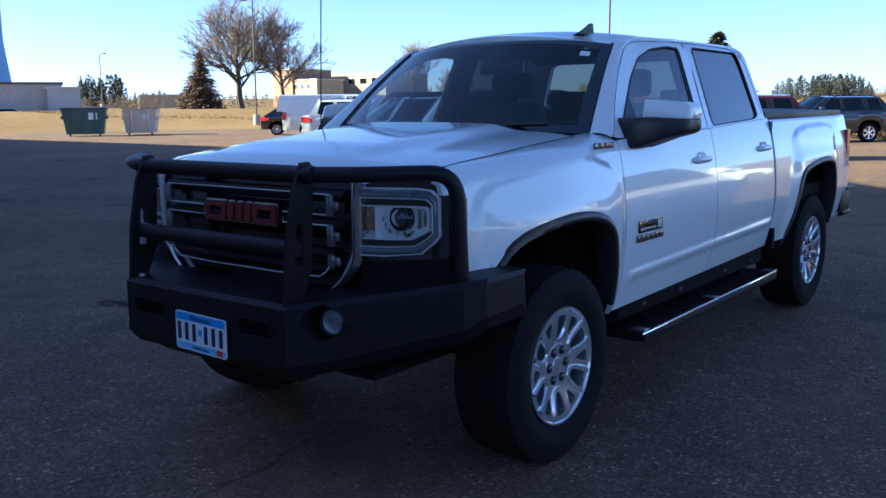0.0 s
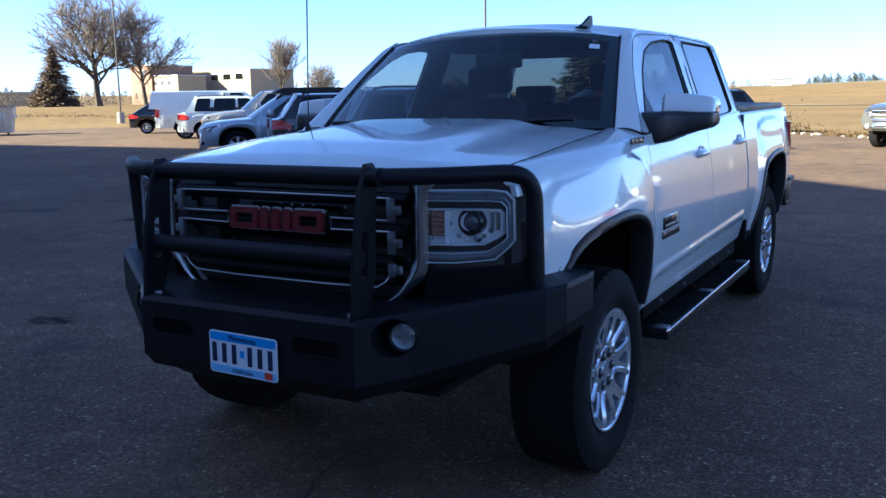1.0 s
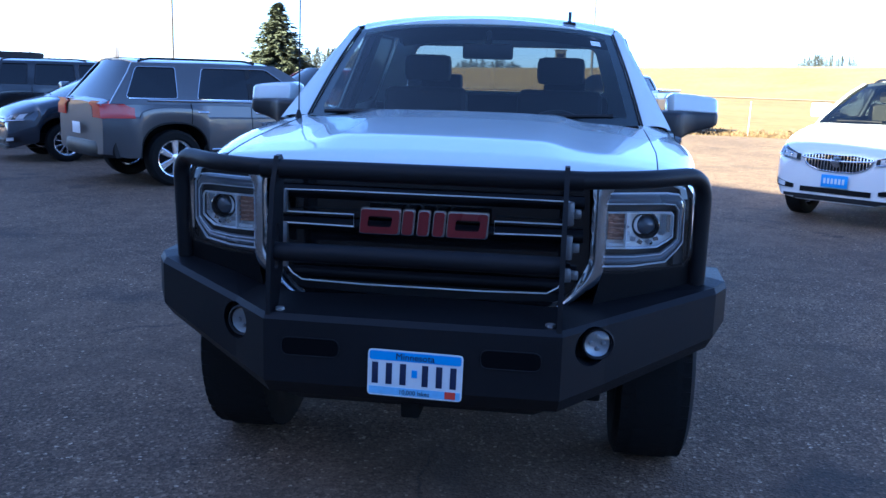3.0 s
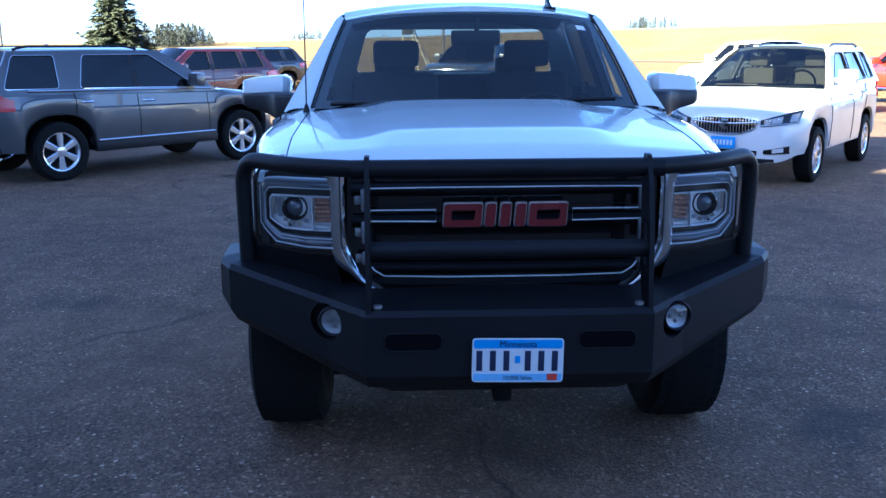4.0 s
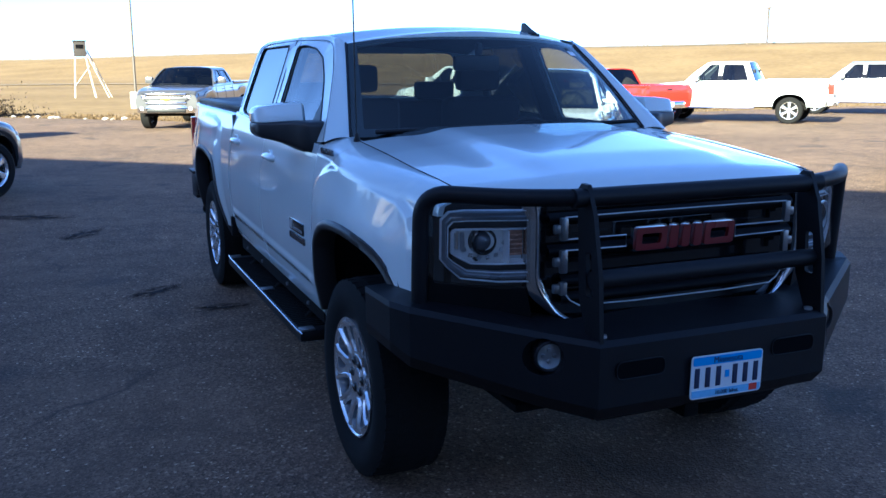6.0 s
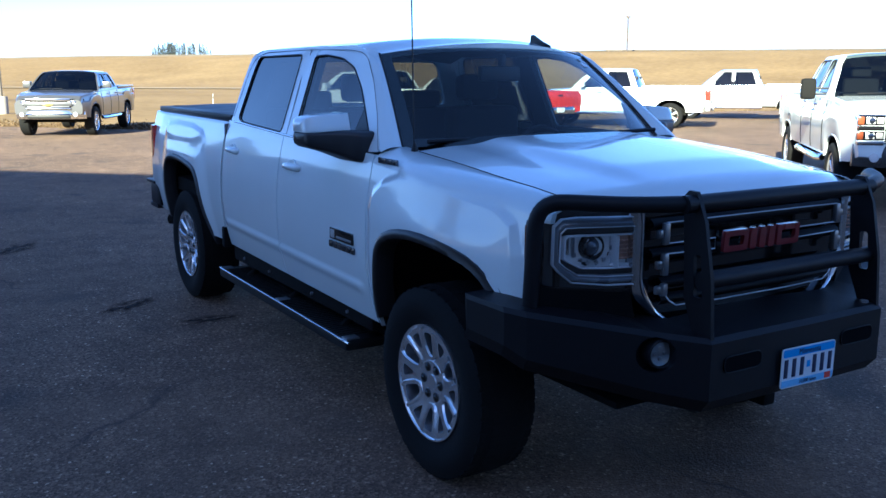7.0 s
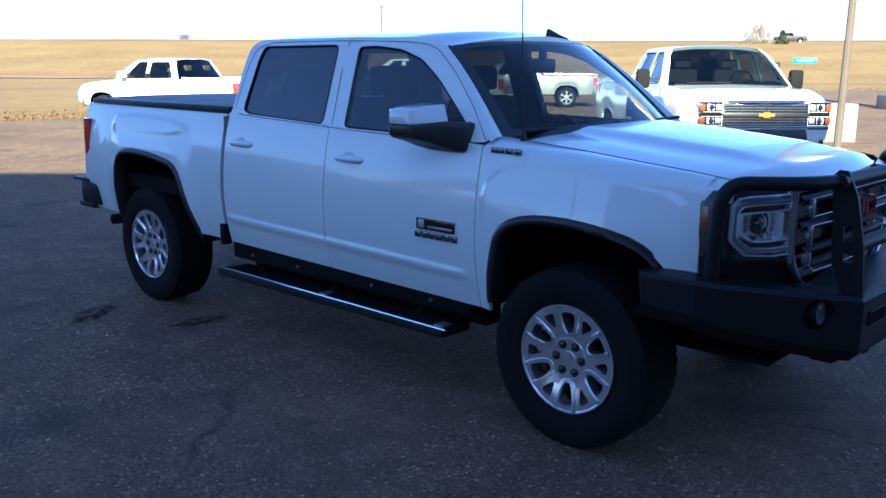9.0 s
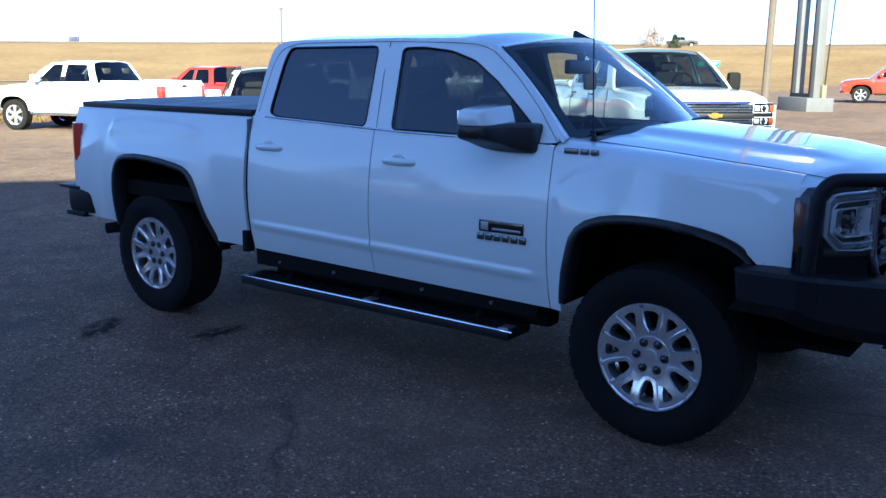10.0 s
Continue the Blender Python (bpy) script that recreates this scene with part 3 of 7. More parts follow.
    # chrome strip under the windows
    part("belt_strip", tube([(s * (side_x(y, belt(y)) + 0.002), y, belt(y) + 0.002) for y in [0.62 + 0.075 * k for k in range(26)]], 0.0055, 8), M_CHROME, truck)
    # running board: tread, bright edge, brackets
    rb = part("running_board", boxes((s * 0.80, s * 1.02, 0.69, 2.67, 0.355, 0.412), bev=0.018), M_BLACK, truck, "black ribbed running board with chrome edge")
    part("step_edge", tube([(s * 1.010, 0.675, 0.402), (s * 1.018, 0.75, 0.406), (s * 1.018, 1.35, 0.409), (s * 1.018, 2.05, 0.411), (s * 1.018, 2.60, 0.413), (s * 1.010, 2.675, 0.411)], 0.0065, 10), M_CHROME, rb)
    ribs = bmesh.new()
    for k in range(52):
        box(ribs, s * 0.845, s * 1.006, 0.77 + 0.035 * k, 0.782 + 0.035 * k, 0.411, 0.4175)
    part("tread", ribs, M_RUBBER, rb)
    for y in (0.695, 1.60, 2.60):
        part("step_pad", boxes((s * 0.94, s * 1.012, y, y + 0.062, 0.410, 0.4195), bev=0.003), M_ALUDARK, rb)
    for y in (0.95, 1.65, 2.35):
        part("bracket", tube([(s * 0.80, y, 0.50), (s * 0.86, y, 0.45), (s * 0.92, y, 0.405)], 0.022, 8), M_UNDER, rb)
    for y in (0.85, 1.30, 1.95, 2.40):
        part("bolt", lathe([(0, 0), (0.011, 0), (0.009, 0.010), (0, 0.012)], 10, "x", (s * 0.930, y, 0.512), sgn=s), M_SEALGREY, rb)
    # drip seal between cab and bed
    part("seal", boxes((s * 0.86, s * 0.955, 2.600, 2.633, 0.66, 1.372), bev=0.004), M_SEALGREY, truck)
    part("mud_flap", boxes((s * 0.93, s * 0.992, 2.625, 2.672, 0.555, 0.69), bev=0.01), M_RUBBER, truck)
    # tail lamp
    tl = grid(lambda u, v: (s * (side_x(4.40, 1.1) + 0.004 - 0.10 * sstep(0.45, 1.0, u)), 4.400 + 0.125 * sstep(0, 0.8, u) + 0.012 * math.sin(v * 3.1), 0.925 + 0.350 * v), 10, 12)
    part("tail_lamp", thicken(tl, (-s * 0.03, 0, 0)), M_REDLENS, truck, "tall red tail lamp")
    # badges: dark plaque over bright bars
    bx = side_x(0.76, 0.9) + 0.004
    part("badge", boxes((s * (bx - 0.006), s * (bx + 0.004), 0.628, 0.885, 0.893, 0.950), bev=0.003), M_GLOSSBLACK, d1, "dark trim badge with bright bars")
    part("badge_bar", boxes((s * bx, s * (bx + 0.0052), 0.642, 0.808, 0.903, 0.916), bev=0.002), M_ALUDARK, d1)
    part("badge_mark", boxes((s * bx, s * (bx + 0.0055), 0.828, 0.874, 0.900, 0.943), bev=0.004), M_STEEL, d1)
    for k in range(6):
        part("model_bar", boxes((s * (bx - 0.006), s * (bx + 0.005), 0.612 + 0.049 * k, 0.652 + 0.049 * k, 0.850, 0.884), bev=0.006), M_BADGE, d1)
    fx = side_x(0.34, 1.3)
    for y0, y1 in ((0.372, 0.445), (0.318, 0.362), (0.268, 0.308)):
        part("fender_badge", boxes((s * (fx - 0.006), s * (fx + 0.005), y0, y1, 1.300, 1.326), bev=0.004), M_BADGE, fender)

# hood with raised centre
def hood_z(x, y):
    w, ze = hood_side(y)
    t = min(1.0, abs(x) / w)
    z = ze + 0.052 * (1 - t ** 2.6)
    z += 0.016 * (1 - sstep(0.40, 0.52, abs(x) + 0.10 * (0.4 - y) * 0.3)) * sstep(-0.78, -0.45, y)
    z -= 0.004 * math.exp(-((abs(x) - 0.56) / 0.06) ** 2) * sstep(-0.7, -0.2, y)
    return z


def hood_at(u, v):
    x = -1 + 2 * u
    front = -0.835 + 0.135 * abs(x) ** 2.2
    rear = 0.335 + 0.02 * abs(x) ** 2 - 0.075 * (1 - abs(x) ** 2)
    y = front + (rear - front) * v
    w = hood_side(y)[0] - 0.004
    z = hood_z(x * w, y) - 0.022 * (1 - sstep(0, 0.10, v)) ** 2
    return (x * w, y, z)


hood = part("hood", thicken(grid(hood_at, 48, 40), (0, 0.0, -0.03)), M_PAINT, truck)
for s in (-1, 1):
    part("hood_gap", tube([(s * (hood_side(y)[0] - 0.001), y, hood_side(y)[1] + 0.0005) for y in [-0.70 + 0.105 * k for k in range(11)]], 0.0022, 6), M_UNDER, hood)
part("cowl", grid(lambda u, v: ((-1 + 2 * u) * 0.80, 0.245 + 0.085 * abs(-1 + 2 * u) ** 2 + v * 0.24, 1.345 - 0.02 * v + 0.035 * (1 - abs(-1 + 2 * u) ** 2)), 20, 4), M_BLACK, truck)
for x0, x1 in ((-0.70, -0.05), (0.0, 0.66)):
    part("wiper", tube([(x0, 0.40 + 0.08 * x0 * x0, 1.385), (x1, 0.33 + 0.1 * x1 * x1, 1.405)], 0.011, 6), M_BLACK, truck)

# cab: roof, pillars, glass
def cab_x(z, y=2.0):
    """Half width of the cab over the belt, drawn in towards the windscreen."""
    return 0.925 - 0.365 * (z - 1.36) - 0.045 * sstep(1.79, 1.87, z) - 0.062 * sstep(1.75, 0.85, y) * max(0.0, z - 1.36) / 0.45


def cab_put(s):
    return lambda y, z: (s * cab_x(z, y), y, z)


def shield_at(u, v, off=0.0):
    x = -1 + 2 * u
    w = 0.795 + (0.655 - 0.795) * v
    y = (0.285 + 0.215 * abs(x) ** 2.2) * (1 - v) + (0.885 + 0.105 * abs(x) ** 2.4) * v - off
    z = (1.372 - 0.012 * x * x) * (1 - v) + (1.838 - 0.046 * abs(x) ** 2.5) * v + 0.02 * math.sin(math.pi * v) + off * 0.4
    return (x * w, y, z)


ROOF_Z = 1.842
OUT = [(2.60, 1.39), (2.60, 1.62), (2.585, 1.755), (2.560, 1.805), (2.515, 1.836), (2.42, ROOF_Z), (1.6, ROOF_Z + 0.004), (1.22, ROOF_Z - 0.008), (1.10, 1.822), (1.00, 1.79), (0.84, 1.672), (0.66, 1.515), (0.47, 1.345), (0.60, 1.337), (1.5, 1.352)]
WIN_F = [(0.585, 1.350), (1.05, 1.356), (1.517, 1.362), (1.562, 1.788), (1.43, 1.792), (1.25, 1.772), (1.093, 1.722), (0.926, 1.619), (0.781, 1.513), (0.640, 1.408)]
WIN_R = [(1.706, 1.366), (2.40, 1.393), (2.475, 1.412), (2.478, 1.46), (2.455, 1.72), (2.425, 1.796), (1.735, 1.800)]
for s in (-1, 1):
    wf, wr = round_loop(WIN_F, 0.03), round_loop(WIN_R, 0.04)
    part("cab_side", sheet(dense(round_loop(OUT, 0.05), 0.12), [wf, wr], cab_put(s), (-s * 0.014, 0, 0)), M_PAINT, truck)
    for w, material in ((wf, M_SIDEGLASS), (wr, M_PRIVACY)):
        pane = part("side_window", sheet(w, [], lambda y, z, s=s: (s * (cab_x(z, y) - 0.008), y, z)), material, truck)
        pane.visible_shadow = False
        part("window_seal", tube([(s * (cab_x(z, y) - 0.001), y, z) for y, z in w], 0.0055, 6, True), M_BLACK, truck)
    # sail panel at the mirror, door joints over the belt
    part("mirror_sail", sheet(round_loop([(0.588, 1.352), (0.80, 1.354), (0.80, 1.525), (0.640, 1.408)], 0.01), [], lambda y, z, s=s: (s * (cab_x(z, y) - 0.001), y, z), (-s * 0.02, 0, 0)), M_FLARE, truck)
    part("window_post", sheet([(0.80, 1.354), (0.815, 1.354), (0.815, 1.53), (0.80, 1.52)], [], lambda y, z, s=s: (s * (cab_x(z, y) - 0.002), y, z), (-s * 0.02, 0, 0)), M_BLACK, truck)
    part("door_gap", tube([(s * (cab_x(z, y) + 0.0002), 1.623 + 0.05 * (z - 1.36) / 0.45, z) for y, z in ((1.63, 1.36), (1.64, 1.5), (1.65, 1.65), (1.67, 1.826))], 0.0020, 5), M_SEALGREY, truck)
    part("door_gap", tube(smooth_path([(s * (cab_x(z, y) + 0.0004), y, z) for y, z in ((0.50, 1.352), (0.634, 1.492), (0.82, 1.650), (1.0, 1.776), (1.10, 1.806), (1.233, 1.816), (1.675, 1.826), (2.38, 1.822), (2.50, 1.79), (2.545, 1.70), (2.575, 1.42))], 0.05), 0.0020, 5), M_SEALGREY, truck)
    # inside lining of door and middle post
    part("door_lining", boxes((s * 0.86, s * 0.90, 0.56, 2.50, 0.66, 1.335), bev=0.01), M_BLACK, truck)
    part("post_lining", sheet([(1.50, 1.33), (1.72, 1.33), (1.745, 1.80), (1.55, 1.80)], [], lambda y, z, s=s: (s * (cab_x(z, y) - 0.035), y, z), (-s * 0.03, 0, 0)), M_BLACK, truck)
    a_edge = [(0.47, 1.345), (0.66, 1.515), (0.84, 1.672), (1.00, 1.79), (1.10, 1.822)]
    def pillar(u, v, s=s):
        i = min(3, int(v * 4))
        t = v * 4 - i
        y, z = (a_edge[i][k] + (a_edge[i + 1][k] - a_edge[i][k]) * t for k in (0, 1))
        p, q = Vector((s * cab_x(z, y), y, z)), Vector(shield_at(1.0 if s > 0 else 0.0, v))
        return p.lerp(q, u) + Vector((s * 0.010, -0.010, 0.010)) * math.sin(math.pi * u)
    part("a_pillar", grid(pillar, 6, 16), M_PAINT, truck)
    part("pillar_trim", tube([Vector(shield_at(1.0 if s > 0 else 0.0, k / 8)) + Vector((s * 0.006, -0.002, 0.002)) for k in range(9)], 0.006, 8), M_BLACK, truck)


def roof_at(u, v):
    x = -1 + 2 * u
    front = 0.875 + 0.135 * abs(x) ** 2.5
    y = front + (2.595 - 0.10 * abs(x) ** 6 - front) * v
    edge = cab_x(ROOF_Z, y)
    z = ROOF_Z + 0.047 * (1 - abs(x) ** 2.4) - 0.050 * (1 - sstep(0, 0.16, v)) * (1 - 0.35 * (1 - abs(x))) - 0.045 * sstep(0.90, 1.0, v) ** 2
    return (x * (edge + 0.004), y, z)


part("roof", thicken(grid(roof_at, 32, 40), (0, 0, -0.03)), M_PAINT, truck)


ws = part("windshield", grid(shield_at, 28, 16), M_GLASS, truck)
ws.visible_shadow = False
frit = bmesh.new()
for f in (lambda u, v: shield_at(u, v * 0.07, -0.004), lambda u, v: shield_at(u, 1 - 0.055 * v, -0.004), lambda u, v: shield_at(0.035 * u, v, -0.004), lambda u, v: shield_at(1 - 0.035 * u, v, -0.004)):
    grid(f, 20, 16, frit)
part("windshield_band", frit, M_GLOSSBLACK, truck)
part("inspection_sticker", grid(lambda u, v: shield_at(0.905 + 0.035 * u, 0.80 + 0.06 * v, 0.003), 2, 2), M_PLATE, truck)
part("inspection_sticker", grid(lambda u, v: shield_at(0.91 + 0.02 * u, 0.88 + 0.035 * v, 0.003), 2, 2), M_SEALGREY, truck)
# back of the cab
part("cab_back", sheet([(-0.93, 1.10), (0.93, 1.10), (0.91, 1.40), (0.74, 1.82), (0.3, 1.85), (-0.3, 1.85), (-0.74, 1.82), (-0.91, 1.40)], [round_loop([(-0.70, 1.47), (0.70, 1.47), (0.61, 1.77), (-0.61, 1.77)], 0.05)], lambda x, z: (x, 2.615 - 0.10 * (z - 1.3), z), (0, -0.04, 0)), M_PAINT, truck)
rw = part("rear_window", sheet(round_loop([(-0.70, 1.47), (0.70, 1.47), (0.61, 1.77), (-0.61, 1.77)], 0.05), [], lambda x, z: (x, 2.60 - 0.10 * (z - 1.3), z)), M_CARGLASS, truck)
rw.visible_shadow = False
# roof fin and whip mast
fl = [(0.0, 0.0), (0.15, 0.0), (0.160, 0.022), (0.152, 0.062), (0.140, 0.066), (0.055, 0.028), (0.0, 0.010)]
fin = sheet(fl, [], lambda a, b: (0.43, 1.025 + a, 1.848 + b * 1.05))
ex = bmesh.ops.extrude_face_region(fin, geom=list(fin.faces))
bmesh.ops.translate(fin, verts=[g for g in ex["geom"] if isinstance(g, bmesh.types.BMVert)], vec=(0.018, 0, 0))
box(fin, 0.405, 0.472, 1.035, 1.185, 1.825, 1.857, bev=0.008)
part("roof_antenna", fin, M_BLACK, truck, "black shark-fin roof antenna")
part("whip_antenna", merge(tube([(-0.81, 0.37, 1.30), (-0.81, 0.375, 1.40), (-0.805, 0.41, 2.35)], 0.0035, 6), lathe([(0.018, 0), (0.016, 0.03), (0.006, 0.06), (0, 0.06)], 12, "z", (-0.81, 0.37, 1.33))), M_BLACK, truck)

# inside the cab
part("dashboard", boxes((-0.76, 0.76, 0.50, 0.80, 1.00, 1.315), bev=0.06), M_BLACK, truck)
part("cab_floor", boxes((-0.90, 0.90, 0.45, 2.58, 0.60, 0.66)), M_UNDER, truck)
part("firewall", boxes((-0.86, 0.86, 0.42, 0.50, 0.60, 1.32)), M_UNDER, truck)
for x in (-0.40, 0.40):
    st = part("front_seat", boxes((x - 0.26, x + 0.26, 1.15, 1.65, 0.80, 1.00), bev=0.05), M_SEAT, truck)
    bk = bmesh.new()
    box(bk, x - 0.25, x + 0.25, 1.56, 1.72, 0.95, 1.50, bev=0.06, seg=3)
    part("seat_back", bk, M_SEAT, st)
    part("headrest", boxes((x - 0.14, x + 0.14, 1.64, 1.75, 1.53, 1.69), bev=0.04), M_SEAT, st)
part("rear_bench", boxes((-0.72, 0.72, 2.05, 2.50, 0.80, 1.02), (-0.72, 0.72, 2.38, 2.54, 0.95, 1.46), bev=0.06), M_SEAT, truck)
for x in (-0.42, 0.42):
    part("rear_headrest", boxes((x - 0.14, x + 0.14, 2.40, 2.50, 1.46, 1.58), bev=0.03), M_SEAT, truck)
wheel_path = [(0.40 + 0.185 * math.cos(a), 0.98 + 0.05 * math.sin(a), 1.22 + 0.17 * math.sin(a)) for a in [2 * math.pi * k / 28 for k in range(28)]]
stw = part("steering_wheel", tube(wheel_path, 0.016, 8, True), M_BLACK, truck)
part("wheel_hub", boxes((0.32, 0.48, 0.94, 0.98, 1.15, 1.25), (0.22, 0.58, 0.955, 0.975, 1.205, 1.235), bev=0.012), M_BLACK, stw)
part("inside_mirror", boxes((-0.10, 0.16, 0.90, 0.94, 1.655, 1.735), (0.02, 0.05, 0.88, 0.93, 1.73, 1.80), bev=0.015), M_BLACK, truck)
part("headliner", grid(lambda u, v: (lambda p: (p[0] * 0.97, p[1], p[2] - 0.035))(roof_at(u, v)), 10, 10), mat("grey headliner", (0.25, 0.25, 0.25), 0.9), truck)

# bed: tonneau cover, rails, tailgate, rear bumper
ton = part("tonneau_cover", grid(lambda u, v: ((-1 + 2 * u) * 0.80, 2.68 + 1.76 * v, 1.418 + 0.018 * (1 - abs(-1 + 2 * u) ** 4) + 0.005 * math.cos(v * 8 * math.pi)), 12, 40), M_TONNEAU, truck, "black vinyl roll-up tonneau cover")
for s in (-1, 1):
    part("cover_rail", boxes((s * 0.79, s * 0.90, 2.65, 4.47, 1.385, 1.428), bev=0.012), M_BLACK, truck)
part("cover_rail", boxes((-0.80, 0.80, 4.43, 4.50, 1.39, 1.43), bev=0.012), M_BLACK, truck)
part("tailgate", boxes((-0.86, 0.86, 4.44, 4.53, 0.86, 1.41), bev=0.02), M_PAINT, truck)
part("bed_floor", boxes((-0.92, 0.92, 2.65, 4.45, 0.80, 0.90), (-0.90, 0.90, 2.64, 2.70, 0.85, 1.39)), M_UNDER, truck)
part("rear_bumper", merge(boxes((-0.93, 0.93, 4.48, 4.70, 0.62, 0.80), bev=0.03), boxes((-0.985, -0.90, 4.30, 4.60, 0.62, 0.795), (0.90, 0.985, 4.30, 4.60, 0.62, 0.795), bev=0.03)), M_BLACKTEX, truck, "dark step bumper")
part("bumper_pad", boxes((-0.99, 0.99, 4.45, 4.715, 0.79, 0.815), (-0.975, -0.80, 4.42, 4.66, 0.585, 0.625), (0.80, 0.975, 4.42, 4.66, 0.585, 0.625), bev=0.01), M_BLACK, truck)
# frame, axles, exhaust
part("chassis", boxes((-0.45, -0.33, -0.85, 4.4, 0.50, 0.66), (0.33, 0.45, -0.85, 4.4, 0.50, 0.66), (-0.45, 0.45, 0.9, 1.3, 0.46, 0.58), (-0.30, 0.30, -0.55, 0.45, 0.62, 1.05), (-0.84, 0.84, -0.60, -0.52, 0.66, 1.2), (-0.72, 0.72, 2.7, 4.4, 0.68, 0.82), bev=0.02), M_UNDER, truck)
for y in (0.0, WB):
    part("axle", merge(tube([(-0.80, y, HUB), (0.80, y, HUB)], 0.05, 10), lathe([(0, -0.16), (0.12, -0.10), (0.15, 0), (0.12, 0.10), (0, 0.16)], 14, "y", (0.1, y, HUB))), M_UNDER, truck)
part("exhaust", tube([(-0.55, 2.9, 0.60), (-0.70, 3.95, 0.56), (-0.93, 4.22, 0.52)], 0.04, 10), M_UNDER, truck)
# unseen pans added to darken the ground below the truck
part("floor_pan", boxes((-0.80, 0.80, 0.50, 2.75, 0.53, 0.57), (-0.62, 0.62, -0.80, 0.50, 0.47, 0.50), bev=0.01), M_UNDER, truck)

# wheels
def rim_mesh(s):
    """Cast rim: six broad windows in raised horseshoes, six slim ones between them; front face towards s."""
    b = lathe([(0.232, -0.10), (0.226, 0.0), (0.236, 0.028), (0.243, 0.036), (0.250, 0.036), (0.250, 0.018), (0.240, 0.01)], 60, "x", sgn=s)
    broad = [(0.122, -0.14), (0.117, 0.0), (0.122, 0.14), (0.142, 0.185), (0.18, 0.200), (0.207, 0.190), (0.216, 0.10), (0.218, 0.0), (0.216, -0.10), (0.207, -0.190), (0.18, -0.200), (0.142, -0.185)]
    slim = [(0.142, 0.0), (0.172, 0.085), (0.20, 0.130), (0.213, 0.118), (0.217, 0.0), (0.213, -0.118), (0.20, -0.130), (0.172, -0.085)]
    ridge = [(0.232, -0.205), (0.20, -0.238), (0.165, -0.252), (0.135, -0.250), (0.112, -0.18), (0.105, -0.08), (0.105, 0.08), (0.112, 0.18), (0.135, 0.250), (0.165, 0.252), (0.20, 0.238), (0.232, 0.205)]

    def face(a, c, drop=0.0):
        r = math.hypot(a, c)
        return (s * (0.004 + 0.026 * sstep(0.07, 0.235, r) - drop), a, c)
    holes, flanks = [], bmesh.new()
    for k in range(6):
        for shape, turn, shrink, depth in ((broad, 0.0, 0.90, 0.032), (slim, math.pi / 6, 0.86, 0.030)):
            a0 = k * math.pi / 3 - math.pi / 2 + turn
            rm = sum(q[0] for q in shape) / len(shape)
            top = round_loop([(r * math.cos(a0 + w), r * math.sin(a0 + w)) for r, w in shape], 0.010)
            cx, cz = (rm - 0.012) * math.cos(a0), (rm - 0.012) * math.sin(a0)
            holes.append(top)
            low = [(cx + (p - cx) * shrink, cz + (q - cz) * (shrink)) for p, q in top]
            A = [flanks.verts.new(face(p, q)) for p, q in top]
            B = [flanks.verts.new(face(p, q, depth)) for p, q in low]
            C = [flanks.verts.new(face(p, q, depth + 0.03)) for p, q in low]
            n = len(A)
            for j in range(n):
                flanks.faces.new((A[j], A[(j + 1) % n], B[(j + 1) % n], B[j]))
                flanks.faces.new((B[j], B[(j + 1) % n], C[(j + 1) % n], C[j]))
    ring = [(0.241 * math.cos(2 * math.pi * k / 60), 0.241 * math.sin(2 * math.pi * k / 60)) for k in range(60)]
    sp = sheet(ring, holes, face)
    bmesh.ops.recalc_face_normals(flanks, faces=list(flanks.faces))
    hub = lathe([(0.100, -0.05), (0.099, 0.004), (0.092, 0.011), (0.05, 0.009), (0.036, 0.006), (0.0, 0.006)], 36, "x", sgn=s)
    # raised horseshoe round each broad window
    raised = bmesh.new()
    for k in range(6):
        a0 = k * math.pi / 3 - math.pi / 2
        mid = [Vector((r * math.cos(a0 + w), r * math.sin(a0 + w))) for r, w in ridge]
        rows_r = []
        for j, p in enumerate(mid):
            n = mid[min(j + 1, len(mid) - 1)] - mid[max(j - 1, 0)]
            n = Vector((-n.y, n.x)).normalized()
            rows_r.append([raised.verts.new(face(*(p + n * q), -h)) for q, h in ((-0.013, -0.001), (-0.0075, 0.008), (0.0075, 0.008), (0.013, -0.001))])
        for A, B in zip(rows_r, rows_r[1:]):
            for q in range(3):
                raised.faces.new((A[q], A[q + 1], B[q + 1], B[q]))
    bmesh.ops.recalc_face_normals(raised, faces=list(raised.faces))
    return merge(b, sp, hub, raised), flanks


def tyre_mesh(s, r_out=0.420, r_in=0.238, half=0.15):
    prof = [(r_in, -half * 0.72), (r_in + 0.02, -half * 0.86), (r_in + 0.09, -half), (r_out - 0.05, -half * 0.98), (r_out - 0.018, -half * 0.86), (r_out - 0.008, -half * 0.5), (r_out - 0.006, 0), (r_out - 0.008, half * 0.5), (r_out - 0.018, half * 0.86), (r_out - 0.05, half * 0.98), (r_in + 0.10, half), (r_in + 0.075, half * 1.01), (r_in + 0.02, half * 0.86), (r_in, half * 0.72)]
    return lathe(prof, 60, "x")


def tread_mesh(r_out=0.420):
    b = bmesh.new()
    for k in range(44):
        a = 2 * math.pi * k / 44
        for j, (x0, x1) in enumerate(((-0.128, -0.09), (-0.075, -0.01), (0.01, 0.075), (0.09, 0.128))):
            mm = Matrix.Rotation(a + (0.07 if j % 2 else 0), 4, "X") @ Matrix.Translation((0, 0, r_out - 0.007 - (0.006 if j in (0, 3) else 0)))
            box(b, x0, x1, -0.0215, 0.021, -0.01, 0.0005, m=mm)
    return b


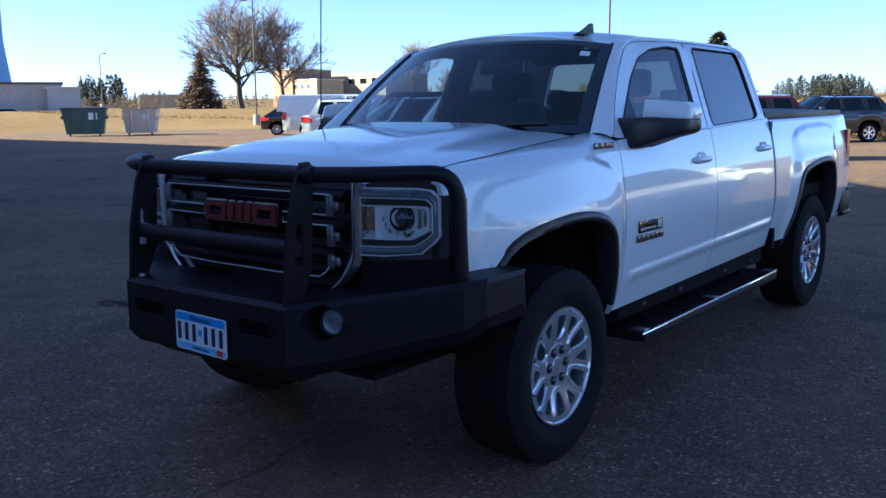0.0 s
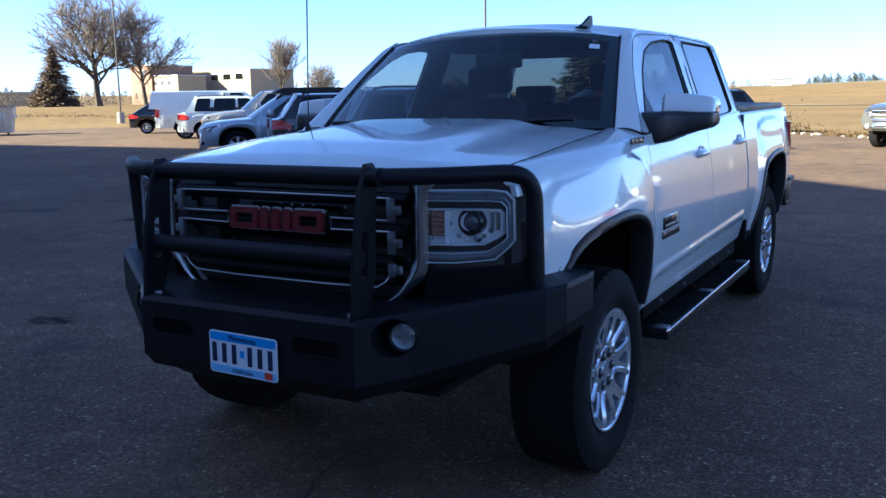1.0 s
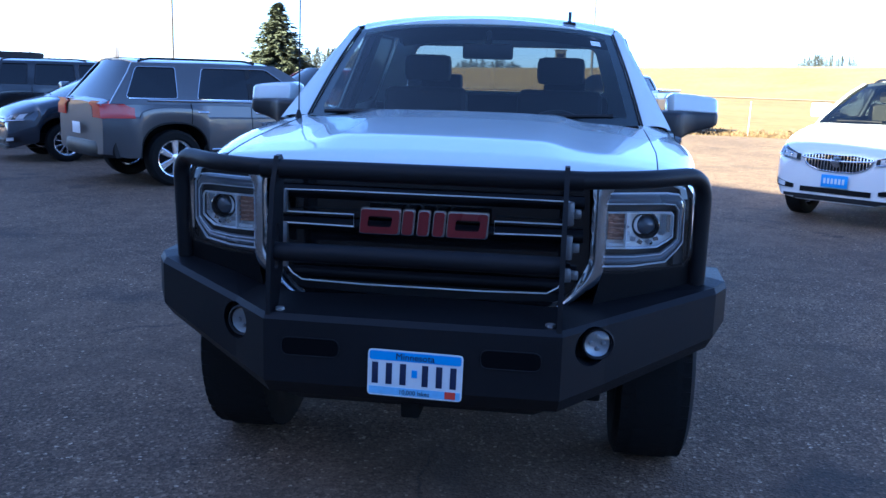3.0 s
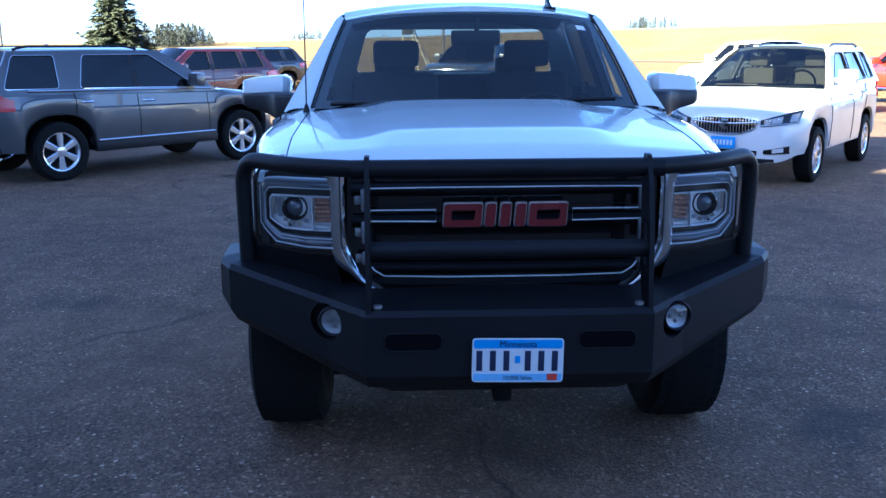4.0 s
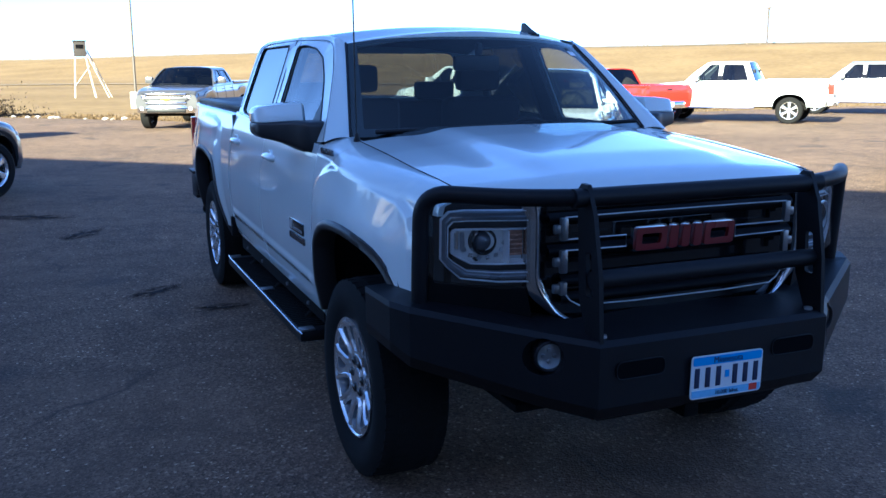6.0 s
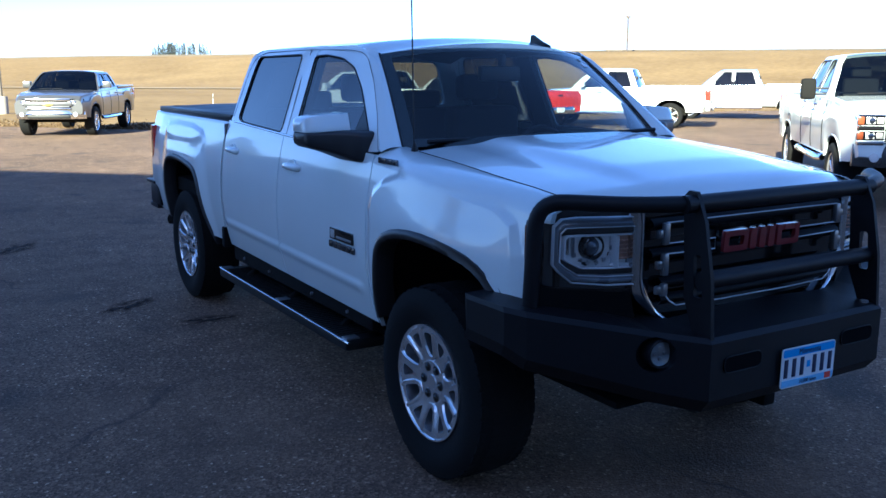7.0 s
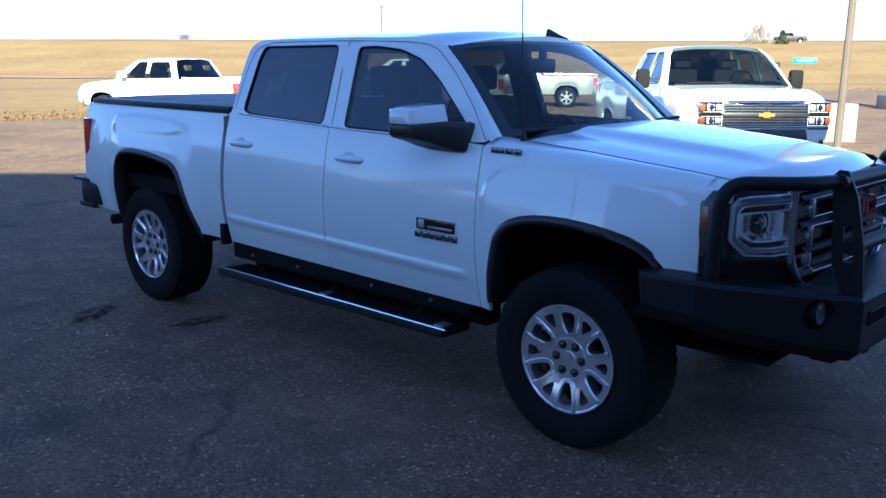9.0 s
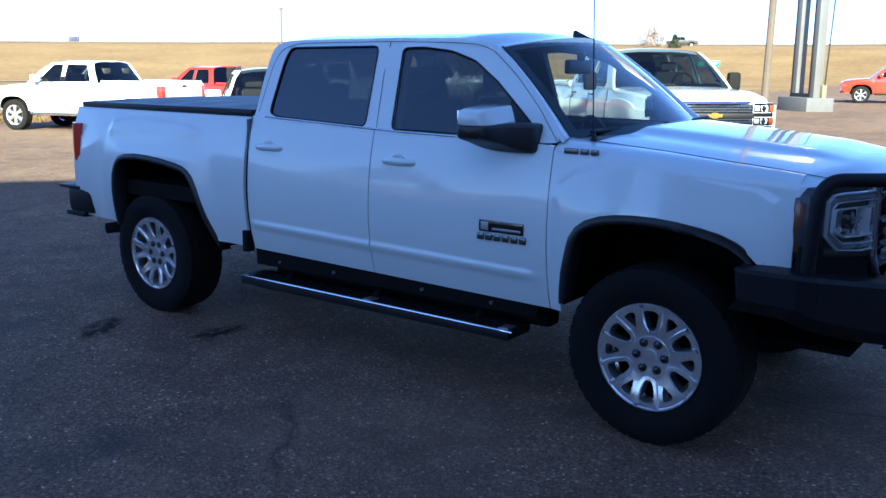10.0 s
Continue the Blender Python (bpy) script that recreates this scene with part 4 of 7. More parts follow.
def truck_wheel(x, y, s, parent, steer=0.0):
    """A wheel with tyre, alloy rim, cap and six nuts, its face towards s."""
    hub_m = pose(x, y, HUB, 0, 0, steer)
    w = new("wheel")
    w.parent, w.matrix_local = parent, hub_m
    off = s * 0.10
    ty = part("tyre", tyre_mesh(s), M_RUBBER, w)
    part("tread", tread_mesh(), M_RUBBER, w)["kind"] = "stuff"
    bright, flanks = rim_mesh(s)
    rim = part("rim", bright, M_ALU, w, "polished split-spoke alloy rim", 28)
    # darker metal puts the shade of the window recesses into the flanks
    part("spoke_flank", flanks, M_ALUDARK, rim)
    rim.location = (off, 0, 0)
    drum = part("brake_disc", lathe([(0, -0.03), (0.19, -0.03), (0.19, 0.0), (0, 0.0)], 28, "x", sgn=s), M_UNDER, w)
    drum.location = (off - s * 0.07, 0, 0)
    capb = part("centre_cap", lathe([(0.034, 0.003), (0.032, 0.013), (0.0, 0.015)], 24, "x", sgn=s), M_ALU, w)
    capb.location = (off, 0, 0)
    for k in range(6):
        a = k * math.pi / 3
        n = part("wheel_nut", merge(lathe([(0.0205, -0.004), (0.0205, 0.0135), (0.015, 0.0137)], 16, "x", sgn=s), lathe([(0.0145, 0.0), (0.0145, 0.016), (0.008, 0.021), (0, 0.022)], 6, "x", sgn=s)), M_GLOSSBLACK, w)
        n.location = (off, 0.068 * math.cos(a), 0.068 * math.sin(a))
    return w


for s in (-1, 1):
    truck_wheel(s * 0.850, -0.034, s, truck)
    truck_wheel(s * 0.82, WB, s, truck)

# steel front bumper
EDGE_LINE = [(0.0, -1.115), (0.48, -1.11), (0.62, -0.985), (0.99, -0.735), (1.035, -0.66), (1.045, -0.43)]
BZ = {0: (0.80, 0.525), 1: (0.80, 0.525), 2: (0.815, 0.55), 3: (0.88, 0.66), 4: (0.888, 0.70), 5: (0.89, 0.71)}
full = [(-x, y, *BZ[i]) for i, (x, y) in reversed(list(enumerate(EDGE_LINE))) if x > 0] + [(x, y, *BZ[i]) for i, (x, y) in enumerate(EDGE_LINE)]
bb = bmesh.new()
prev = None
for x, y, zt, zb in full:
    t = abs(x) / 1.045
    inx, iny = x * (0.80 if abs(x) > 0.9 else 0.92), y + 0.30 * (1 - 0.4 * t)
    if abs(x) > 1.04:
        iny = y
    sec = [(inx, iny, zt + 0.015), (x * 0.995, y + 0.018, zt), (x, y, zt - 0.018), (x * 1.0, y, zb + 0.05), (x * 0.985, y + 0.04, zb), (inx, iny + 0.02, zb - 0.02)]
    ring = [bb.verts.new(p) for p in sec]
    if prev:
        for k in range(6):
            bb.faces.new((prev[k], prev[(k + 1) % 6], ring[(k + 1) % 6], ring[k]))
    else:
        bb.faces.new(ring)
    prev = ring
bb.faces.new(prev[::-1])
bmesh.ops.recalc_face_normals(bb, faces=list(bb.faces))
bumper = part("front_bumper", bb, M_BLACKTEX, truck, "heavy textured black steel bumper with swept wings", 25)
part("bumper_skid", sheet([(-0.46, 0.525), (0.46, 0.525), (0.40, 0.475), (-0.40, 0.475)], [], lambda x, z: (x, -1.04 + (0.525 - z) * 1.2, z), (0, 0.1, 0)), M_BLACKTEX, truck)
part("tow_mount", boxes((-0.045, 0.02, -1.00, -0.80, 0.435, 0.49), bev=0.012), M_UNDER, truck)
for s in (-1, 1):
    slot = round_loop([(s * 0.228, 0.668), (s * 0.418, 0.668), (s * 0.418, 0.728), (s * 0.228, 0.728)], 0.026)
    # no hole is cut: a near-black sheet paints the slot's inner shade
    part("bumper_slot", sheet(slot, [], lambda x, z: (x, -1.1165, z), (0, 0.02, 0)), M_DARK, bumper)
    part("slot_rim", tube([(x, -1.1165, z) for x, z in slot], 0.002, 6, True), M_BLACKTEX, bumper)
    # fog lamp set in the swept face
    fm = pose(s * 0.590, -0.970, 0.735, 0, 0, s * 12.0)
    bore = bmesh.new()
    bmesh.ops.create_cone(bore, cap_ends=True, segments=32, radius1=0.064, radius2=0.064, depth=0.30, matrix=fm @ Matrix.Translation((0, -0.11, 0)) @ Matrix.Rotation(math.pi / 2, 4, "X"))
    cutter = part("cutter", bore, M_BLACKTEX)
    cut = bumper.modifiers.new("bore", "BOOLEAN")
    cut.object, cut.solver = cutter, "EXACT"
    bored = bpy.data.meshes.new_from_object(bumper.evaluated_get(bpy.context.evaluated_depsgraph_get()))
    bumper.modifiers.remove(cut)
    bumper.data = bored
    bored.polygons.foreach_set("use_smooth", [False] * len(bored.polygons))
    bpy.data.objects.remove(cutter)
    fog = new("fog_lamp")
    fog.parent, fog.matrix_local = truck, fm
    fog.scale = (0.82, 1, 0.82)
    fog["label"] = "round clear fog lamp in a black ring"
    part("ring", lathe([(0.066, 0.03), (0.066, -0.022), (0.060, -0.026), (0.054, -0.022), (0.053, 0.012)], 32, "y"), M_BLACKTEX, fog)
    part("reflector", lathe([(0.054, -0.014), (0.045, -0.010), (0.02, -0.007), (0, -0.006)], 28, "y"), M_ALUDARK, fog)
    part("lens", lathe([(0.054, -0.018), (0.045, -0.023), (0.02, -0.026), (0, -0.027)], 28, "y"), M_LENS, fog)
    for k in range(4):
        part("light_element", lathe([(0.010, -0.006), (0.008, -0.014), (0, -0.015)], 10, "y", (0.024 * math.cos(k * 1.571), 0, 0.024 * math.sin(k * 1.571))), M_ALUDARK, fog)

# grille guard
guard = part("grille_guard", tube([(-0.52, -0.985, 1.255), (0.52, -0.985, 1.255)], 0.032, 14), M_BLACKTEX, truck, "black tubular grille guard with flat uprights")
part("guard_bar", tube([(-0.47, -1.035, 0.99), (0.47, -1.035, 0.99)], 0.031, 14), M_BLACKTEX, guard)
for s in (-1, 1):
    part("guard_loop", tube(smooth_path([(s * 0.47, -0.985, 1.255), (s * 0.70, -0.91, 1.258), (s * 0.930, -0.695, 1.262), (s * 0.930, -0.668, 0.86)], 0.10, 8), 0.029, 14), M_BLACKTEX, guard)
    up = sheet([(-1.10, 0.79), (-1.02, 0.79), (-0.965, 0.92), (-0.955, 1.10), (-0.94, 1.275), (-0.965, 1.30), (-1.0, 1.298), (-1.045, 1.20), (-1.085, 1.0)], [round_loop([(-1.05, 0.93), (-1.01, 0.93), (-1.0, 1.08), (-1.035, 1.08)], 0.012)], lambda y, z: (s * 0.468 - 0.008, y, z))
    ex = bmesh.ops.extrude_face_region(up, geom=list(up.faces))
    bmesh.ops.translate(up, verts=[g for g in ex["geom"] if isinstance(g, bmesh.types.BMVert)], vec=(0.016, 0, 0))
    part("upright", up, M_BLACKTEX, guard)
    part("guard_bolt", lathe([(0.016, 0), (0.016, 0.01), (0, 0.012)], 6, "z", (s * 0.44, -1.06, 0.80)), M_STEEL, guard)

# grille
M_LAMPBAND = mat("dim grey light bar", (0.17, 0.18, 0.20), 0.28, 0.2, var=0.06, coat=0.6)
M_PROJECTOR = mat("dark lamp glass", (0.05, 0.06, 0.08), 0.06, coat=1.0, var=0.05)
M_TURN = mat("dim amber reflector", (0.45, 0.25, 0.17), 0.25, 0.2, var=0.25, scale=60)
M_CLIP = mat("satin silver", (0.27, 0.28, 0.30), 0.3, 0.8, var=0.1)
M_LAMPBACK = mat("dark grey lamp housing", (0.028, 0.030, 0.034), 0.3, 0.2, var=0.1, coat=0.5)
M_SURROUND = mat("dull chrome", (0.68, 0.70, 0.73), 0.15, 1.0, var=0.08, rvar=0.08)
M_GRILLEBAR = mat("dull black grille", (0.005, 0.005, 0.006), 0.5, var=0.15, spec=0.15)
grille = part("grille", sheet(round_loop([(-0.545, 1.225), (0.545, 1.225), (0.555, 0.93), (0.46, 0.80), (0.40, 0.765), (-0.40, 0.765), (-0.46, 0.80), (-0.555, 0.93)], 0.03), [], lambda x, z: (x, -0.835 + 0.05 * x * x, z), (0, 0.03, 0)), M_GLOSSBLACK, truck, "black grille with thin chrome lines")
for k, z in enumerate((1.165, 1.055, 0.945, 0.885)):
    w = 0.53 if z > 1 else 0.48
    part("grille_bar", grid(lambda u, v, z=z, w=w: ((-1 + 2 * u) * w, -0.872 + 0.05 * ((-1 + 2 * u) * w) ** 2 + 0.02 * abs(2 * v - 1) ** 2, z - 0.022 + 0.044 * v), 16, 6), M_GRILLEBAR, grille)


def gline(pts, r=0.0026):
    return tube([(x, -0.885 + 0.05 * x * x, z) for x, z in pts], r, 6)


part("chrome_line", gline([(-0.48, 1.174), (-0.25, 1.177), (0.25, 1.177), (0.48, 1.174)]), M_SILVER, grille)
part("chrome_line", gline([(-0.475, 0.91), (-0.455, 0.885), (-0.42, 0.864), (-0.2, 0.860), (0.2, 0.860), (0.42, 0.864), (0.455, 0.885), (0.475, 0.91)]), M_SILVER, grille)
for s in (-1, 1):
    part("chrome_line", gline([(s * 0.48, 1.098), (s * 0.238, 1.099), (s * 0.238, 1.058), (s * 0.48, 1.060)]), M_SILVER, grille)
    # silver ends of the bars, hooked to the surround
    for z0, z1 in ((1.094, 1.174), (0.981, 1.062), (0.905, 0.952)):
        zc = (z0 + z1) / 2
        part("grille_clip", boxes((s * 0.470, s * 0.497, -0.884, -0.862, z0, z1), (s * 0.494, s * 0.520, -0.878, -0.858, zc - 0.016, zc + 0.016), bev=0.007), M_CLIP, grille)
    # chrome surround, broad beside the lamp and swept in below
    line = smooth_path([(0.590, 1.226, 0), (0.580, 1.18, 0), (0.580, 0.935, 0), (0.490, 0.829, 0), (0.405, 0.788, 0)], 0.05, 6)
    span = [0.0]
    for p, q in zip(line, line[1:]):
        span.append(span[-1] + (Vector(q) - Vector(p)).length)

    def frame_at(u, v, s=s):
        i = round(u * (len(line) - 1))
        p, n = Vector(line[i]), Vector(line[min(i + 1, len(line) - 1)]) - Vector(line[max(i - 1, 0)])
        w = lerp_table([(0.0, 0.072), (0.05, 0.050), (0.24, 0.050), (0.31, 0.060), (0.38, 0.034), (0.50, 0.010)], span[i])
        q = p + Vector((-n.y, n.x, 0)).normalized() * w * (v - 0.5)
        return (s * q.x, -0.872 + 0.06 * q.x ** 2 + 0.014 * (2 * v - 1) ** 2, q.y)
    part("grille_surround", thicken(grid(frame_at, len(line) - 1, 6), (0, 0.03, 0)), M_SURROUND, grille)
part("grille_surround", tube([(x / 10, -0.85 + 0.06 * (x / 10) ** 2, 1.232) for x in range(-6, 7)], 0.008, 8), M_SURROUND, grille)
part("chrome_line", gline([(-0.41, 0.792), (-0.2, 0.796), (0.2, 0.796), (0.41, 0.792)]), M_SILVER, grille)
# emblem: three red blocks in bright rims
def emblem_shape(pts, hole=None, name="emblem_block"):
    for grow, y, material, nm in ((0.0045, -0.890, M_CHROME, "emblem_rim"), (0.0, -0.902, M_EMBLEM, name)):
        cx, cz = sum(p[0] for p in pts) / len(pts), sum(p[1] for p in pts) / len(pts)
        def big(q, g):
            return [(a + math.copysign(g, a - cx), b + math.copysign(g, b - cz)) for a, b in q]
        hs = [round_loop(big(hole, -grow), 0.008)] if hole else []
        e = sheet(round_loop(big(pts, grow), 0.010), hs, lambda a, b: (a, y, b), (0, 0.016, 0))
        part(nm, e, material, grille, "red emblem piece" if nm == name else "")


for c in (-0.145, 0.150):
    emblem_shape([(c - 0.068, 1.042), (c + 0.062, 1.042), (c + 0.068, 1.122), (c - 0.062, 1.122)], [(c - 0.042, 1.064), (c + 0.038, 1.064), (c + 0.044, 1.100), (c - 0.038, 1.100)])
for c in (-0.050, 0.002, 0.054):
    emblem_shape([(c - 0.020, 1.042), (c + 0.014, 1.042), (c + 0.021, 1.122), (c - 0.013, 1.122)])

# head lamps: black housing, two silver C bands, clear cell with a projector
LAMP_H = [(0.600, 1.226), (0.70, 1.230), (0.81, 1.231), (0.876, 1.222), (0.900, 1.190), (0.905, 1.062), (0.905, 0.985), (0.880, 0.950), (0.70, 0.938), (0.600, 0.936)]
LAMP_O = [(0.600, 1.204), (0.70, 1.206), (0.80, 1.205), (0.845, 1.198), (0.868, 1.170), (0.870, 1.032), (0.852, 1.006), (0.812, 0.966), (0.70, 0.956), (0.600, 0.954)]
LAMP_I = [(0.607, 1.137), (0.70, 1.137), (0.79, 1.135), (0.822, 1.133), (0.830, 1.122), (0.831, 1.052), (0.815, 1.040), (0.777, 1.020), (0.70, 1.019), (0.607, 1.019)]


def lamp_c(f):
    """The C line between the outline of the lamp and that of its clear cell."""
    return [(a + (c - a) * f, b + (d - b) * f) for (a, b), (c, d) in zip(LAMP_O, LAMP_I)]


for s in (-1, 1):
    def lamp(x, z, d=0.0, s=s):
        return (s * x, -0.835 + d + 0.9 * max(0.0, x - 0.62) ** 1.6 + 0.10 * (x - 0.6), z)

    def band(f0, f1, d0, d1, n=4):
        """A ribbon along the C, arched between depths d0 and d1."""
        b = bmesh.new()
        rows_c = []
        for k in range(n + 1):
            t = k / n
            line = [(x, z, 0) for x, z in lamp_c(f0 + (f1 - f0) * t)]
            d = d0 + (d1 - d0) * math.sin(math.pi * t)
            rows_c.append([b.verts.new(lamp(q[0], q[1], d)) for q in line])
        m = min(len(r) for r in rows_c)
        for A, B in zip(rows_c, rows_c[1:]):
            for j in range(m - 1):
                b.faces.new((A[j], A[j + 1], B[j + 1], B[j]))
        return b

    body = part("head_lamp", sheet(LAMP_H, [], lambda x, z: lamp(x, z, 0.036), (0, 0.04, 0)), M_LAMPBACK, truck, "head lamp with projector and C-shaped light bar")
    part("light_bar", band(0.10, 0.62, 0.016, -0.004), M_LAMPBAND, body, "dim grey C-shaped light bar")
    part("chrome_edge", band(0.0, 0.09, 0.006, -0.010, 3), M_SILVER, body)
    part("chrome_edge", band(0.52, 0.58, 0.0, -0.008, 3), M_SILVER, body)
    part("cell_frame", band(0.93, 1.05, 0.014, -0.002, 3), M_SILVER, body)
    part("reflector", sheet(LAMP_I, [], lambda x, z: lamp(x, z, 0.032)), M_REFLECT, body)
    # projector in its black bowl, turn lamp beside it
    part("cell_divider", boxes((s * 0.668, s * 0.672, -0.835, -0.79, 1.022, 1.136), bev=0.002), M_SILVER, body)
    part("bowl", lathe([(0.030, 0.03), (0.038, 0.002), (0.042, -0.006), (0.046, -0.002), (0.047, 0.03)], 32, "y", lamp(0.736, 1.094, 0.014)), M_GLOSSBLACK, body)
    part("projector", lathe([(0.036, 0.03), (0.034, 0.012), (0.024, 0.0), (0.010, -0.006), (0.0, -0.007)], 28, "y", lamp(0.736, 1.094, 0.014)), M_PROJECTOR, body)
    part("turn_lamp", sheet([(0.610, 1.046), (0.664, 1.046), (0.664, 1.132), (0.610, 1.132)], [], lambda x, z: lamp(x, z, 0.020), (0, 0.01, 0)), M_TURN, body, "dim amber reflector of the turn lamp")
    for k in range(5):
        part("turn_rib", boxes((s * 0.612, s * 0.662, -0.822, -0.812, 1.050 + 0.016 * k, 1.056 + 0.016 * k), bev=0.002), M_TURN, body)
    part("light_strip", sheet([(0.612, 1.024), (0.685, 1.026), (0.685, 1.036), (0.612, 1.034)], [], lambda x, z: lamp(x, z, 0.008), (0, 0.008, 0)), M_REFLECT, body)
    # bright facets round the bowl
    for k in range(7):
        w = 1.75 + 0.42 * k
        cx, cz = 0.736 + 0.066 * math.cos(w - 1.2), 1.094 - 0.058 * math.sin(w - 1.2)
        if cx < 0.822 and cz > 1.026:
            part("facet", sheet([(cx + 0.012 * math.cos(w + q), cz + 0.010 * math.sin(w + q)) for q in (0.5, 2.0, 3.6, 5.1)], [], lambda x, z, cx=cx: lamp(x, z, 0.022 - 0.7 * (x - cx)), (0, 0.006, 0)), M_CHROME if k % 2 else M_ALUDARK, body)
    for k in range(2):
        q = 0.792 + 0.017 * k
        part("facet", sheet([(q, 1.058 + 0.006 * k), (q + 0.012, 1.062 + 0.006 * k), (q + 0.012, 1.126), (q, 1.126)], [], lambda x, z, q=q: lamp(x, z, 0.022 - 0.6 * (x - q)), (0, 0.006, 0)), M_CHROME if k else M_ALUDARK, body)
    part("bulb_hole", lathe([(0.007, 0.02), (0.007, 0.0), (0.0, 0.0)], 14, "y", lamp(0.757, 1.033, 0.020)), M_GLOSSBLACK, body)
    part("lens", sheet(LAMP_H, [], lambda x, z: lamp(x, z, -0.020)), M_LENS, body)
    part("lower_trim", sheet([(0.60, 0.934), (0.88, 0.948), (0.907, 0.985), (0.925, 0.82), (0.56, 0.76)], [], lambda x, z: lamp(x, z, 0.01), (0, 0.05, 0)), M_GRILLEBAR, truck)
    mx = side_x(-0.62, 1.08)
    part("side_marker", boxes((s * (mx - 0.07), s * (mx + 0.004), -0.668, -0.585, 0.925, 1.185), bev=0.02), M_GLOSSBLACK, body, "black side marker with a dark amber lens")
    part("marker_lens", boxes((s * (mx - 0.02), s * (mx + 0.009), -0.640, -0.592, 0.955, 1.165), bev=0.008), M_MARKDIM, body)
    part("inner_wing", boxes((s * 0.60, s * 0.845, -0.70, -0.50, 0.80, 1.14), bev=0.01), M_UNDER, truck)

# number plate: words as printed, number as plain bars
plate = part("number_plate", sheet(round_loop([(-0.152, 0.558), (0.152, 0.558), (0.152, 0.710), (-0.152, 0.710)], 0.014), [], lambda x, z: (x, -1.130, z), (0, 0.004, 0)), M_PLATE, truck, "white and blue number plate")
part("plate_band", sheet(round_loop([(-0.147, 0.676), (0.147, 0.676), (0.147, 0.706), (-0.147, 0.706)], 0.009), [], lambda x, z: (x, -1.1315, z), (0, 0.001, 0)), M_PLATEBLUE, plate)
part("plate_band", boxes((-0.147, 0.147, -1.1318, -1.130, 0.563, 0.588)), mat("pale blue", (0.25, 0.52, 0.80), 0.4), plate)
for x in (-0.128, -0.083, -0.038, 0.033, 0.078, 0.123):
    part("number_bar", boxes((x - 0.010, x + 0.010, -1.1326, -1.130, 0.598, 0.668), bev=0.001), M_INK, plate)
part("state_mark", boxes((-0.010, 0.008, -1.1324, -1.130, 0.625, 0.650)), M_PLATEBLUE, plate)
part("plate_sticker", boxes((0.098, 0.132, -1.1330, -1.130, 0.565, 0.588)), M_STICKER, plate)
for text, z, size in (("Minnesota", 0.682, 0.030), ("10,000 lakes", 0.568, 0.020)):
    cu = bpy.data.curves.new("writing", "FONT")
    cu.body, cu.size, cu.align_x, cu.extrude = text, size, "CENTER", 0.0004
    w = new("plate_writing", cu)
    cu.materials.append(M_INK)
    w.parent, w.matrix_local = plate, pose(0, -1.1332, z, 90, 0, 0)
for o in truck.children_recursive:
    if o.name.startswith("lens"):
        o.visible_shadow = False
plate.matrix_local = pose(0.012, 0, 0, 0, 1.0, 0)

# ---- parked vehicles ----
def paint(name, col, flake=0.0, rough=0.25):
    return mat(name, col, rough, flake, var=0.03, coat=1.0, rvar=0.05, fine=150)


P_WHITE = M_PAINT
M_DARKGRILLE = mat("dark grille mesh", (0.012, 0.012, 0.013), 0.6, var=0.2, fine=80)
P_PEARL = paint("pearl white paint", (0.80, 0.79, 0.76))
P_SILVER = paint("silver paint", (0.42, 0.42, 0.42), 0.55, 0.32)
P_DSILVER = paint("dark silver paint", (0.11, 0.11, 0.118), 0.5, 0.32)
P_GREY = paint("grey brown metallic paint", (0.095, 0.094, 0.097), 0.35, 0.3)
P_ICE = paint("pale blue silver paint", (0.45, 0.50, 0.56), 0.45, 0.3)
P_ORANGE = paint("orange red paint", (0.56, 0.022, 0.004))
P_RED = paint("red paint", (0.52, 0.030, 0.008))
P_MAROON = paint("dark red paint", (0.06, 0.006, 0.007))
P_NAVY = paint("dark blue paint", (0.007, 0.010, 0.018))
P_BLACK = paint("black paint", (0.012, 0.012, 0.014))
P_BLUE = paint("slate blue paint", (0.022, 0.03, 0.045), 0.25)


